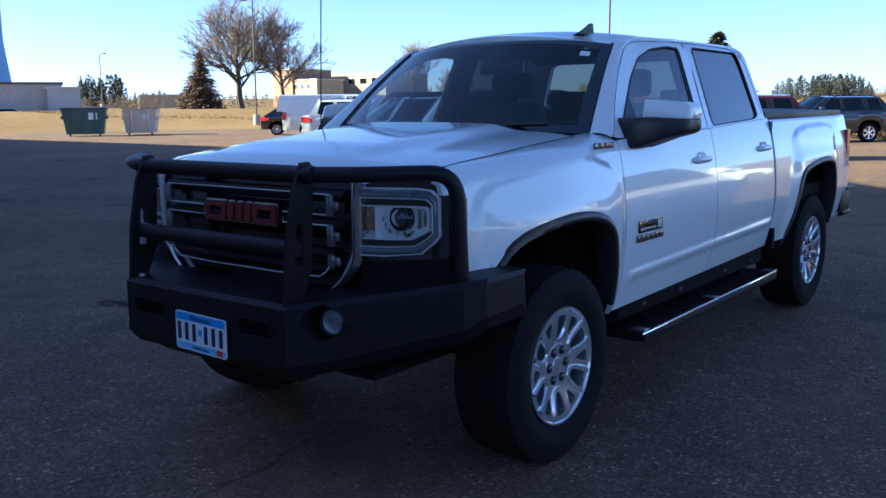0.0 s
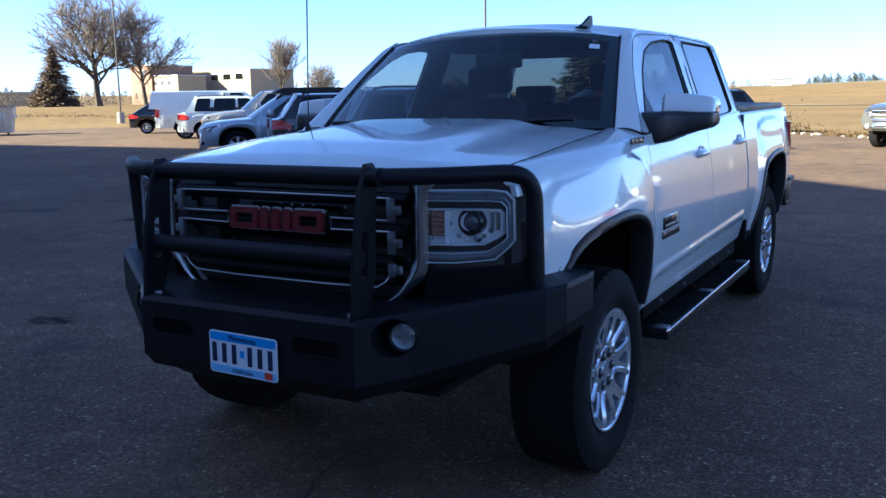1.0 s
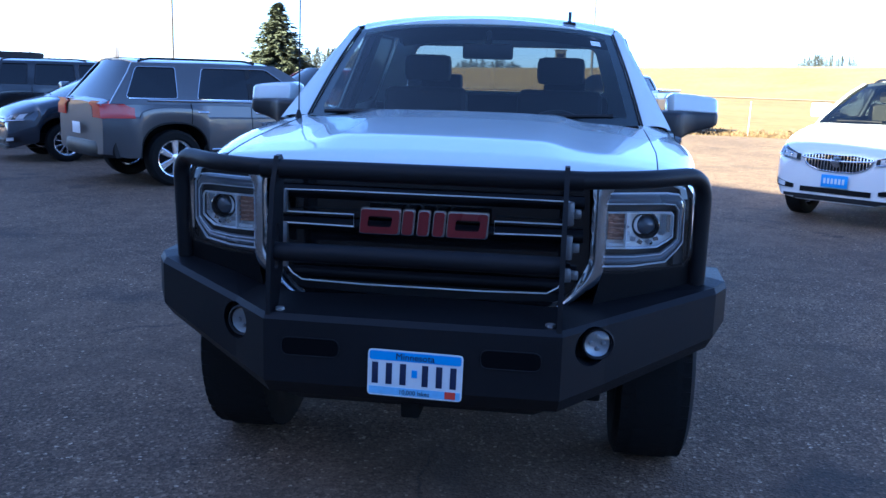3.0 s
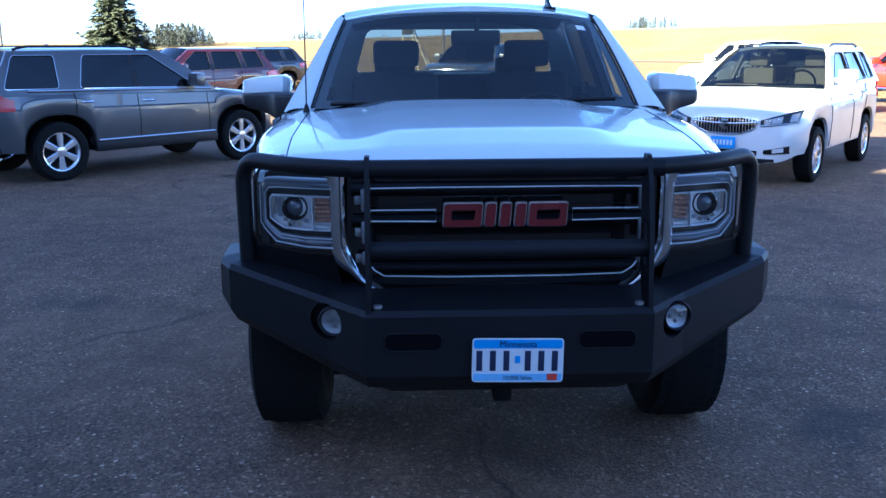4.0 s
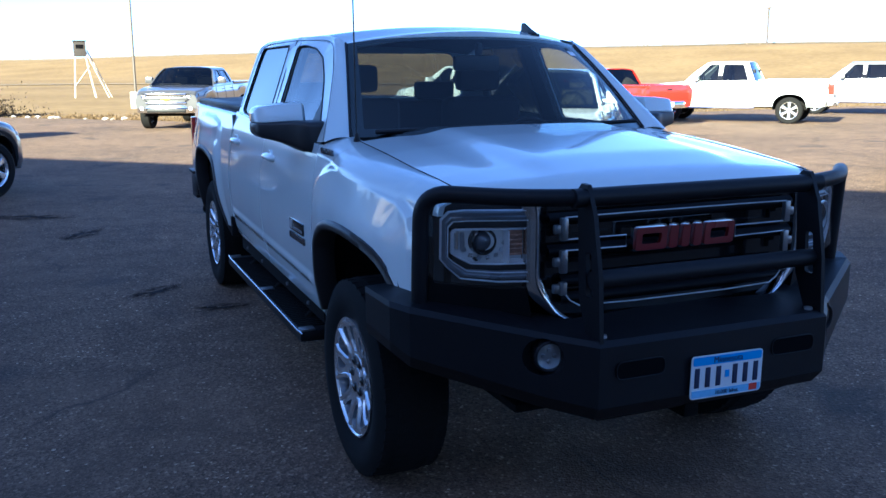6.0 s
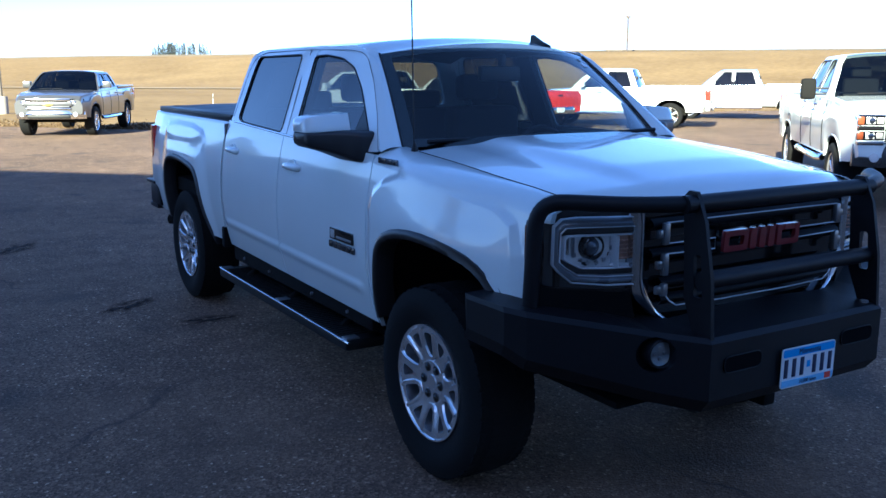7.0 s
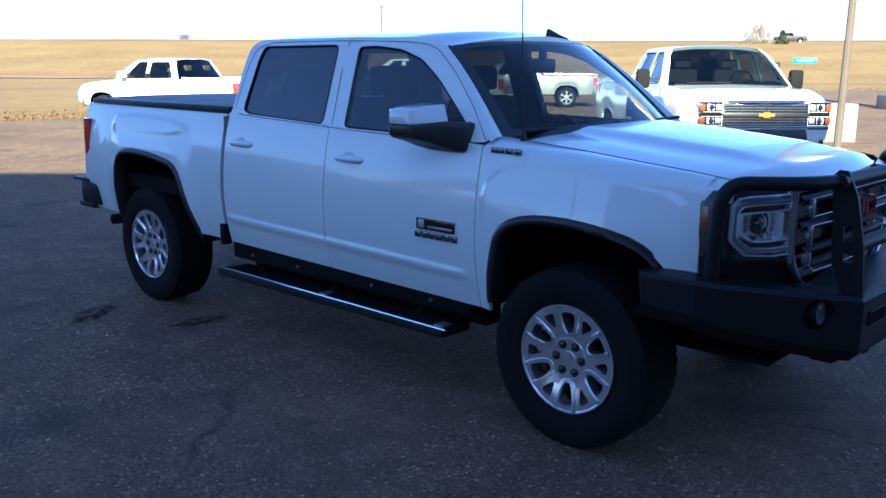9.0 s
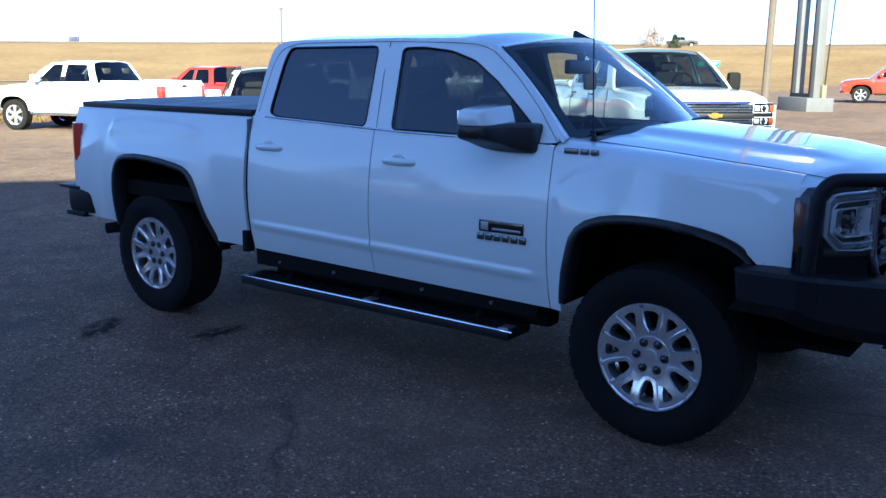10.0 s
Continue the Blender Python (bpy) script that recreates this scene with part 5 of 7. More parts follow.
def small_wheel(parent, x, y, s, r, half, spokes, rim_r, rim_mat=None):
    w = new("wheel")
    w.parent, w.matrix_local = parent, pose(x, y, r - 0.01, 0, 0, 0)
    prof = [(rim_r, -half * 0.8), (rim_r + 0.03, -half), (r - 0.04, -half), (r - 0.008, -half * 0.8), (r, 0), (r - 0.008, half * 0.8), (r - 0.04, half), (rim_r + 0.03, half), (rim_r, half * 0.8)]
    part("tyre", lathe(prof, 36, "x"), M_RUBBER, w)
    b = lathe([(rim_r - 0.02, -half * 0.6), (rim_r - 0.02, half * 0.62), (rim_r - 0.006, half * 0.8), (rim_r + 0.006, half * 0.84), (rim_r + 0.004, half * 0.6)], 32, "x", sgn=s)
    for k in range(spokes):
        a = 2 * math.pi * k / spokes
        w0, w1 = (0.030, 0.050) if spokes < 8 else (0.012, 0.016)
        ca, sa = math.cos(a), math.sin(a)
        ring = []
        for d, lift in ((half * 0.40, 0), (half * 0.66, 1), (half * 0.74, 2)):
            k = (1.0, 0.95, 0.62)[lift]
            ring.append([b.verts.new((s * d, q * ca - z * sa, q * sa + z * ca)) for q, z in ((-w0 * k, 0.03), (w0 * k, 0.03), (w1 * k, rim_r - 0.004), (-w1 * k, rim_r - 0.004))])
        for A, B in zip(ring, ring[1:]):
            for j in range(4):
                b.faces.new((A[j], A[(j + 1) % 4], B[(j + 1) % 4], B[j]))
        b.faces.new(ring[-1])
    lathe([(0.062, half * 0.4), (0.06, half * 0.8), (0.03, half * 0.84), (0, half * 0.84)], 20, "x", bm=b, sgn=s)
    part("rim", b, rim_mat or M_ALU, w, angle=30)
    part("brake_disc", lathe([(0, half * 0.2), (rim_r - 0.03, half * 0.2), (rim_r - 0.03, half * 0.3), (0, half * 0.3)], 24, "x", sgn=s), M_UNDER, w)
    return w


def vehicle(name, label, category, at, heading, body_mat, fo, wb, ro, W, sill, top, cab, roof_z, windows, r=0.36, half=0.12, spokes=5,
            trim=None, grille="bar", bed=None, rails=False, chrome=True, group="parked vehicles", seats=None, rear_glass=True, tow=False, rim_mat=None, kx=0.42, lamp_z=None, lamp_h=0.17, glass_mat=None, cladding=False, tail="block", front_plate=False, nose=0.62, strip=False, posts=(), joints=None, trim_mat=None):
    """A road vehicle with its nose to -y: at is the middle of the front axle, heading the way it points.
    top: body height along y; cab: windscreen foot, windscreen top, rear top, rear foot along y."""
    fx, fy = heading
    v = thing(name, label, category, group, m=pose(at[0], at[1], at[2] if len(at) > 2 else 0, 0, 0, math.degrees(math.atan2(fx, -fy))))
    ra = r + 0.07
    truck_like = category in ("pickup truck", "van")
    gl = glass_mat or M_CARGLASS
    y0, y1 = -fo, wb + ro

    def zb(y):
        z = sill + (0.10 if truck_like else -0.08) * sstep(0.35, 0.0, y - y0) + 0.06 * sstep(0.35, 0.0, y1 - y)
        for c in (0.0, wb):
            d = abs(y - c) / (ra + 0.03)
            if d < 1:
                z = max(z, r + (ra + 0.015) * (1 - d ** 2.6) ** (1 / 2.6))
        return z

    ys = sorted({round(y0 + (y1 - y0) * k / 44, 3) for k in range(45)} | {round(c + (ra + 0.03) * math.cos(math.pi * k / 14) * 0.999, 3) for c in (0.0, wb) for k in range(15)} | ({round(y0 + d, 3) for d in (0.012, 0.03, 0.055, 0.13)} if not truck_like else set()))

    def plan(y):
        if not truck_like:
            t = max(0.0, min(1.0, (y - y0) / 0.80))
            return W * (nose + (1 - nose) * (1 - (1 - t) ** 2.6) ** (1 / 1.9) - 0.09 * (1 - sstep(0, 0.45, y1 - y)) ** 1.6)
        return W * (1 - 0.13 * (1 - sstep(0, 0.85, y - y0)) ** 1.6 - 0.07 * (1 - sstep(0, 0.45, y1 - y)) ** 1.6)

    def section(y):
        """Half outline of the body across y: half width and height, from the floor to the middle of the top."""
        zl, zt, w = zb(y), lerp_table(top, y), plan(y)
        h = zt - zl
        sq = [(0.0, zl), (0.82 * w, zl), (0.975 * w, zl + 0.012), (0.992 * w, zl + 0.22 * h), (w, zl + 0.5 * h), (0.992 * w, zl + 0.70 * h), (0.972 * w, zl + 0.73 * h), (0.955 * w, zt - 0.045), (0.91 * w, zt - 0.008), (0.72 * w, zt + 0.012), (0.0, zt + 0.03)]
        k = 0.0 if truck_like else 1 - sstep(0.15, 1.15, y - y0)
        rd = [(0.0, zl), (0.74 * w, zl), (0.94 * w, zl + 0.04 * h), (0.992 * w, zl + 0.22 * h), (w, zl + 0.45 * h), (0.988 * w, zl + 0.64 * h), (0.955 * w, zl + 0.78 * h), (0.885 * w, zl + 0.885 * h), (0.77 * w, zl + 0.955 * h), (0.52 * w, zt), (0.0, zt + 0.025)]
        return [(a + (c - a) * k, b2 + (d - b2) * k) for (a, b2), (c, d) in zip(sq, rd)]

    def skin_x(y, z):
        """Half width of the body at y along and z up."""
        sec = section(y)
        return max([xa + (xb - xa) * (z - za) / max(1e-6, zb2 - za) for (xa, za), (xb, zb2) in zip(sec[1:], sec[2:]) if za <= z <= zb2] or [sec[2][0]])

    def nose_y(x, z):
        """How far back the skin of the nose lies at x across and z up."""
        def inside(y):
            sec = section(y)
            return any(za <= z <= zb2 and xa + (xb - xa) * (z - za) / max(1e-6, zb2 - za) >= abs(x) for (xa, za), (xb, zb2) in zip(sec[1:], sec[2:]))
        y = y0
        while y < y0 + 1.2 and not inside(y):
            y += 0.03
        lo, hi = max(y0, y - 0.03), y
        for _ in range(5):
            mid = (lo + hi) / 2
            lo, hi = (lo, mid) if inside(mid) else (mid, hi)
        return hi

    def skin(x0, x1, za, zc, nu=10, nv=4, lift=0.008, slant=0.0, taper=1.0):
        """A patch that lies on the nose; slant lifts its x1 end, taper narrows its x0 end."""
        def at(u, q):
            x = x0 + (x1 - x0) * u
            z = (za + zc) / 2 + (q - 0.5) * (zc - za) * (taper + (1 - taper) * u) + slant * u
            return (x, nose_y(x, z) - lift, z)
        return thicken(grid(at, nu, nv), (0, 0.03, 0))

    b = bmesh.new()
    prev = None
    for y in ys:
        half_s = section(y)
        ring = [b.verts.new((x, y, z)) for x, z in half_s] + [b.verts.new((-x, y, z)) for x, z in half_s[-2:0:-1]]
        if prev:
            n = len(ring)
            for k in range(n):
                b.faces.new((prev[k], prev[(k + 1) % n], ring[(k + 1) % n], ring[k]))
        else:
            b.faces.new(ring)
        prev = ring
    b.faces.new(prev[::-1])
    body = part("body", b, body_mat, v, angle=28)
    # cab over the belt
    c0, c1, c2, c3 = cab
    zbel = lambda y: lerp_table(top, y)
    zr = roof_z - 0.05
    wbelt = 0.955 * W

    def cx(z):
        return wbelt - kx * max(0.0, z - zbel((c0 + c3) / 2)) - 0.04 * sstep(zr - 0.08, zr, z)
    out = [(c0, zbel(c0) - 0.03), (c0 + (c1 - c0) * 0.55, zbel(c0) + (zr - zbel(c0)) * 0.60), (c1, zr), ((c1 + c2) / 2, zr + 0.01), (c2, zr), (c3, zbel(c3) - 0.03)]
    for s in (-1, 1):
        loops = []
        for ya, yb, yc, yd in windows:
            loops.append(round_loop([(ya, zbel(ya) + 0.035), (yb, zr - 0.055), (yc, zr - 0.055), (yd, zbel(yd) + 0.035)], 0.05))
        part("cab_side", sheet(dense(out, 0.15), loops, lambda y, z: (s * cx(z), y, z), (-s * 0.04, 0, 0)), body_mat, v)
        for lp in loops:
            p = part("side_window", sheet(lp, [], lambda y, z: (s * (cx(z) - 0.012), y, z)), gl, v)
            part("window_trim", tube([(s * (cx(z) + 0.002), y, z) for y, z in lp], 0.008 if not trim_mat else 0.006, 5, True), trim_mat or M_BLACK, v)
        for yy in posts:
            part("window_post", sheet([(yy - 0.04, zbel(yy) + 0.03), (yy + 0.04, zbel(yy) + 0.03), (yy + 0.02, zr - 0.052), (yy - 0.05, zr - 0.052)], [], lambda y, z: (s * (cx(z) - 0.006), y, z)), M_BLACK, v)
        for (a0, a1, a2, a3), (e0, e1, e2, e3) in zip(windows, windows[1:]):
            if e0 - a3 > 0.2:
                continue
            cover = [(a3 - 0.02, zbel(a3) + 0.03), (a2 - 0.02, zr - 0.05), (e1 + 0.02, zr - 0.05), (e0 + 0.02, zbel(e0) + 0.03)]
            part("pillar_cover", sheet(cover, [], lambda y, z: (s * (cx(z) + 0.004), y, z)), M_GLOSSBLACK, v)
        if strip:
            part("sill_strip", tube([(s * (plan(yy) * 0.99 + 0.006), yy, sill + 0.10) for yy in (ra + 0.06, wb / 2, wb - ra - 0.06)], 0.014, 6), M_CHROME, v)
            part("belt_strip", tube([(s * (cx(zbel(yy)) + 0.012), yy, zbel(yy) + 0.012) for yy in (c0 + 0.12, c0 + 0.9, (c0 + c3) / 2, c3 - 0.5)], 0.012, 6), M_CHROME, v)
        # door gaps and handles
        doors = [w for w in windows][:2]
        edges = [doors[0][0] - 0.12] + [(a[3] + b2[0]) / 2 for a, b2 in zip(doors, doors[1:])] + [min(doors[-1][3] + 0.06, wb - ra * 0.55)]
        edges = joints or edges
        for k, yy in enumerate(edges):
            part("door_gap", tube([(s * (plan(yy) * q + 0.001), yy, zb(yy) + (zbel(yy) - zb(yy)) * t) for t, q in ((0.05, 0.978), (0.22, 0.992), (0.5, 1.0), (0.70, 0.992), (0.74, 0.971), (0.93, 0.956))], 0.006, 4), M_UNDER, v)
        for yy in edges[1:]:
            z = zbel(yy) - 0.14
            part("door_handle", tube([(s * (plan(yy) * 0.965), yy - 0.26, z), (s * (plan(yy) * 0.965 + 0.03), yy - 0.22, z), (s * (plan(yy) * 0.965 + 0.03), yy - 0.10, z), (s * (plan(yy) * 0.965), yy - 0.07, z)], 0.014, 6), M_CHROME if chrome else body_mat, v)
        # mirror
        my, mz = c0 + 0.42, zbel(c0) + (0.04 if tow else 0.10)
        if tow:
            tm = part("mirror", loft([pill(s * (W + q), my - 0.05 * f, my + 0.08 * f, mz + 0.055 - 0.145 * f, mz + 0.055 + 0.145 * f, 0.0, 24, 4.5) for q, f in ((0.09, 0.80), (0.10, 0.95), (0.13, 1.0), (0.24, 1.0), (0.27, 0.95), (0.28, 0.80))]), M_RUBBER, v, "tall black towing mirror", 50)
            part("mirror_arm", boxes((s * (W - 0.12), s * (W + 0.12), my - 0.02, my + 0.05, mz - 0.03, mz + 0.0), (s * (W - 0.12), s * (W + 0.12), my - 0.02, my + 0.05, mz + 0.05, mz + 0.08), bev=0.012), M_BLACK, tm)
        else:
            part("mirror", boxes((s * (W - 0.02), s * (W + 0.20), my - 0.05, my + 0.10, mz - 0.04, mz + 0.14), (s * (W - 0.16), s * (W + 0.04), my, my + 0.07, mz - 0.03, mz + 0.03), bev=0.03), body_mat if not trim else M_BLACK, v)
        # wheels and arch rims
        for y in (0.0, wb):
            small_wheel(v, s * (W - half - 0.015), y, s, r, half, spokes, r * 0.64, rim_mat)
            aa = [(y + (ra + 0.03) * math.copysign(abs(math.cos(t)) ** (2 / 2.6), math.cos(t)), r + (ra + 0.015) * abs(math.sin(t)) ** (2 / 2.6)) for t in [math.pi * k / 22 for k in range(23)]]
            ra2 = [(y + (p - y) * 0.975, r + (z - r) * 0.975) for p, z in aa]
            part("wheel_liner", merge(grid(lambda u, q: (s * (skin_x(ra2[round(u * 22)][0], r + ra * 0.4) - 0.03 - 0.42 * q), *ra2[round(u * 22)]), 22, 2), sheet(ra2, [], lambda p, z: (s * (W - 0.46), p, z))), M_UNDER, v)
            if trim or cladding or truck_like:
                part("arch_trim", tube([(s * (skin_x(p, max(z, zb(p)) + 0.02) + (0.006 if trim else -0.004)), p, z) for p, z in aa if z > sill - 0.02], 0.024 if trim else 0.012, 6), trim or (M_BLACK if cladding else body_mat), v)
        if trim or cladding:
            part("sill_trim", boxes((s * (W - 0.10), s * (W - 0.003), ra + 0.02, wb - ra - 0.02, sill - 0.05, sill + 0.09), bev=0.02), M_BLACK, v)
        if category == "pickup truck":
            part("running_board", tube([(s * (W - 0.02), ra + 0.1, sill - 0.04), (s * (W + 0.02), ra + 0.25, sill - 0.05), (s * (W + 0.02), c3 - 0.1, sill - 0.05), (s * (W - 0.02), c3, sill - 0.04)], 0.045, 8), M_CHROME if chrome else M_BLACK, v)
        # lamps
        lz = lamp_z or (lerp_table(top, y0 + 0.2) - (0.17 if truck_like else 0.19))
        w0 = plan(y0 + 0.10)
        lh = lamp_h
        if grille == "hd":
            for z0, z1 in ((1.085, 1.205), (0.905, 1.020)):
                hl = part("head_lamp", boxes((s * 0.60, s * 0.895, y0 - 0.006, y0 + 0.10, z0, z1), bev=0.012), M_GLOSSBLACK, v, "square lamp with amber corner")
                part("reflector", boxes((s * 0.705, s * 0.815, y0 - 0.012, y0 + 0.02, z0 + 0.015, z1 - 0.015), bev=0.02), M_REFLECT, hl)
                part("bowl", lathe([(0.040, 0.0), (0.034, -0.012), (0.0, -0.016)], 18, "y", (s * 0.75, y0 - 0.010, (z0 + z1) / 2)), M_CHROME, hl)
                part("reflector", boxes((s * 0.615, s * 0.69, y0 - 0.010, y0 + 0.02, z0 + 0.02, z1 - 0.02), bev=0.006), M_STEEL, hl)
                part("turn_lamp", boxes((s * 0.835, s * 0.905, y0 - 0.012, y0 + 0.07, z0 + 0.012, z1 - 0.012), bev=0.012), M_MARKER, hl)
            part("lamp_beam", boxes((s * 0.598, s * 0.895, y0 - 0.004, y0 + 0.12, 1.022, 1.083), bev=0.008), M_GLOSSBLACK, v)
            part("lamp_shelf", boxes((s * 0.598, s * 0.895, y0 - 0.006, y0 + 0.12, 0.845, 0.903), bev=0.01), M_SURROUND, v)
            part("lamp_frame", tube([(s * 0.598, y0 - 0.014, 1.21), (s * 0.90, y0 - 0.010, 1.21), (s * 0.905, y0 + 0.16, 1.215)], 0.010, 6), M_CHROME, v)
        else:
            def lens_at(u, q, d=0.0):
                if not truck_like:
                    x, z = W * (0.48 + 0.42 * u), lz + (q - 0.5) * lh * (0.42 + 0.46 * u) + 0.075 * u
                    return (s * x, nose_y(x, z) - 0.014 + d, z)
                return (s * (w0 * (0.52 + 0.47 * u)), y0 - 0.012 + d + 0.34 * max(0, u - 0.35) ** 1.6, lz + (q - 0.5) * lh)
            hl = part("head_lamp", thicken(grid(lens_at, 12, 4), (0, 0.05, 0)), M_GLOSSBLACK, v)
            part("reflector", grid(lambda u, q: lens_at(0.12 + 0.50 * u, 0.20 + 0.6 * q, -0.005), 8, 4), M_STEEL, hl)
            for u in (0.30, 0.52):
                rr = lh * (0.24 if truck_like else 0.15)
                part("bowl", lathe([(rr, 0.004), (rr * 0.86, -0.005), (rr * 0.7, 0.002), (rr * 0.45, -0.006), (0, -0.010)], 16, "y", lens_at(u, 0.52, -0.010)), M_CHROME, hl)
            part("lens_frame", tube([lens_at(u / 10, 0.06, -0.007) for u in range(11)], 0.007, 5), M_CHROME, hl)
            part("turn_lamp", grid(lambda u, q: lens_at(0.80 + 0.16 * u, 0.18 + 0.6 * q, -0.005), 3, 3), M_AMBER if truck_like else M_STEEL, hl)
        if truck_like:
            part("fog_lamp", lathe([(0.055, 0.02), (0.055, -0.01), (0.03, -0.014), (0, -0.012)], 14, "y", (s * w0 * 0.78, y0 - 0.035, sill + 0.10)), M_REFLECT, v)
        else:
            pod = part("fog_lamp", skin(s * 0.48, s * 0.74, sill + 0.02, sill + 0.11, 8, 3, 0.016, 0.03, 0.5), M_GLOSSBLACK, v)
            part("reflector", skin(s * 0.58, s * 0.69, sill + 0.055, sill + 0.105, 5, 3, 0.022, 0.015), M_REFLECT, pod)
        tz = zbel(y1 - 0.1)
        if tail == "tall":
            part("tail_lamp", boxes((s * plan(y1) * 0.84, s * (plan(y1 - 0.12) + 0.004), y1 - 0.17, y1 + 0.008, tz - 0.40, tz - 0.07), bev=0.02), M_REDLENS, v)
        else:
            def tail_at(u, q, tz=tz):
                """Wraps round the corner: along the flank, then across the back."""
                z = tz - 0.225 + 0.215 * q * (0.62 + 0.38 * sstep(0, 0.35, u))
                if u < 0.6:
                    y = y1 - 0.40 * (1 - u / 0.6)
                    return (s * (skin_x(min(y, y1 - 0.004), z) + 0.020), y, z)
                return (s * (skin_x(y1 - 0.004, z) + 0.020 - 0.30 * (u - 0.6) / 0.4), y1 + 0.022, z)
            part("tail_lamp", thicken(grid(tail_at, 20, 6), (-s * 0.02, -0.01, 0)), M_REDLENS, v)
        if rails:
            part("roof_rail", tube(smooth_path([(s * (cx(zr) - 0.04), c1 + 0.30, roof_z - 0.03), (s * (cx(zr) - 0.05), c1 + 0.45, roof_z + 0.005), (s * (cx(zr) - 0.05), c2 - 0.25, roof_z + 0.005), (s * (cx(zr) - 0.04), c2 - 0.10, roof_z - 0.03)], 0.08), 0.018, 6), M_BLACK, v)

    def roof_fn(u, q):
        x = -1 + 2 * u
        y = (c1 - 0.02 + 0.07 * abs(x) ** 2) + (c2 + 0.03 - 0.05 * abs(x) - (c1 - 0.02 + 0.07 * abs(x) ** 2)) * q
        return (x * (cx(zr) + 0.004), y, zr + 0.05 * (1 - abs(x) ** 3) - 0.02 * (1 - sstep(0, 0.15, q)))
    part("roof", thicken(grid(roof_fn, 12, 12), (0, 0, -0.03)), body_mat, v)
    wsf = lambda u, q: ((-1 + 2 * u) * (wbelt * (1 - q) * 0.96 + cx(zr) * 0.96 * q), (c0 - 0.10 + 0.12 * abs(-1 + 2 * u) ** 2) * (1 - q) + (c1 - 0.02 + 0.07 * abs(-1 + 2 * u) ** 2) * q, (zbel(c0) + 0.01) * (1 - q) + (zr + 0.042 - 0.045 * abs(-1 + 2 * u) ** 3) * q + 0.015 * math.sin(math.pi * q))
    w1 = part("windshield", grid(wsf, 12, 8), gl, v)
    part("wiper", tube([wsf(0.15, 0.05), wsf(0.5, 0.06)], 0.012, 5), M_BLACK, v)
    rf = lambda u, q: ((-1 + 2 * u) * (wbelt * (1 - q) * 0.93 + cx(zr) * 0.93 * q), (c3 + 0.01 - 0.05 * abs(-1 + 2 * u) ** 2) * (1 - q) + (c2 + 0.02 - 0.04 * abs(-1 + 2 * u) ** 2) * q, (zbel(c3) + 0.01) * (1 - q) + (zr + 0.03 - 0.04 * abs(-1 + 2 * u) ** 3) * q)
    w2 = part("rear_window" if rear_glass else "rear_door", grid(rf, 10, 6), M_BLACKGLASS if rear_glass else body_mat, v)
    # inside: dash, seats, floor lining
    sm = seats or M_SEAT
    part("dashboard", boxes((-wbelt * 0.85, wbelt * 0.85, c0 + 0.05, c0 + 0.42, zbel(c0) - 0.25, zbel(c0) + 0.05), bev=0.05), M_BLACK, v)
    for k, yy in enumerate((c0 + 1.05, c0 + 1.95)):
        if yy > c3 - 0.25:
            continue
        for x in (-0.38, 0.38):
            st = part("seat", boxes((x - 0.24, x + 0.24, yy, yy + 0.16, zbel(c0) - 0.3, zbel(c0) + 0.24), bev=0.05), sm, v)
            part("headrest", boxes((x - 0.13, x + 0.13, yy + 0.05, yy + 0.15, zbel(c0) + 0.26, zbel(c0) + 0.40), bev=0.03), sm, st)
    ring = [(0.38 + 0.18 * math.cos(a), c0 + 0.52, zbel(c0) + 0.05 + 0.17 * math.sin(a)) for a in [2 * math.pi * k / 18 for k in range(18)]]
    part("steering_wheel", tube(ring, 0.016, 5, True), M_BLACK, v)
    part("inside_mirror", boxes((-0.10, 0.10, c1 - 0.05, c1 - 0.02, zr - 0.12, zr - 0.05), bev=0.01), M_BLACK, v)
    # nose
    wn_ = plan(y0)
    tz = lerp_table(top, y0 + 0.05)
    gz0, gz1 = sill + (0.24 if grille == 'wide' else 0.30), tz - 0.03
    if grille == "bars":
        g = part("grille", boxes((-wn_ * 0.60, wn_ * 0.60, y0 - 0.015, y0 + 0.05, gz0, gz1), bev=0.02), M_GLOSSBLACK, v)
        for k in range(5):
            z = gz0 + 0.03 + (gz1 - gz0 - 0.06) * k / 4
            part("grille_bar", boxes((-wn_ * 0.58, wn_ * 0.58, y0 - 0.03, y0 - 0.005, z - 0.016, z + 0.016), bev=0.006), M_CHROME if chrome else M_BLACK, g)
    elif grille == "wide":
        g = part("grille", boxes((-wn_ * 0.66, wn_ * 0.66, y0 - 0.012, y0 + 0.05, gz0 - 0.02, gz1), bev=0.02), M_GLOSSBLACK, v)
        for z0, z1 in ((gz0 - 0.01, gz0 + 0.035), (gz1 - 0.05, gz1 + 0.02)):
            part("grille_bar", boxes((-wn_ * 0.66, wn_ * 0.66, y0 - 0.04, y0, z0, z1), bev=0.014), M_CHROME, g)
        for k in range(4):
            z = gz0 + 0.07 + (gz1 - gz0 - 0.16) * k / 3
            part("grille_bar", boxes((-wn_ * 0.62, wn_ * 0.62, y0 - 0.026, y0 - 0.002, z - 0.013, z + 0.013), bev=0.005), M_ALUDARK, g)
        part("grille_beam", boxes((-wn_ * 0.70, wn_ * 0.70, y0 - 0.045, y0, (gz0 + gz1) / 2 - 0.05, (gz0 + gz1) / 2 + 0.05), bev=0.02), body_mat if tow is False else M_GLOSSBLACK, g)
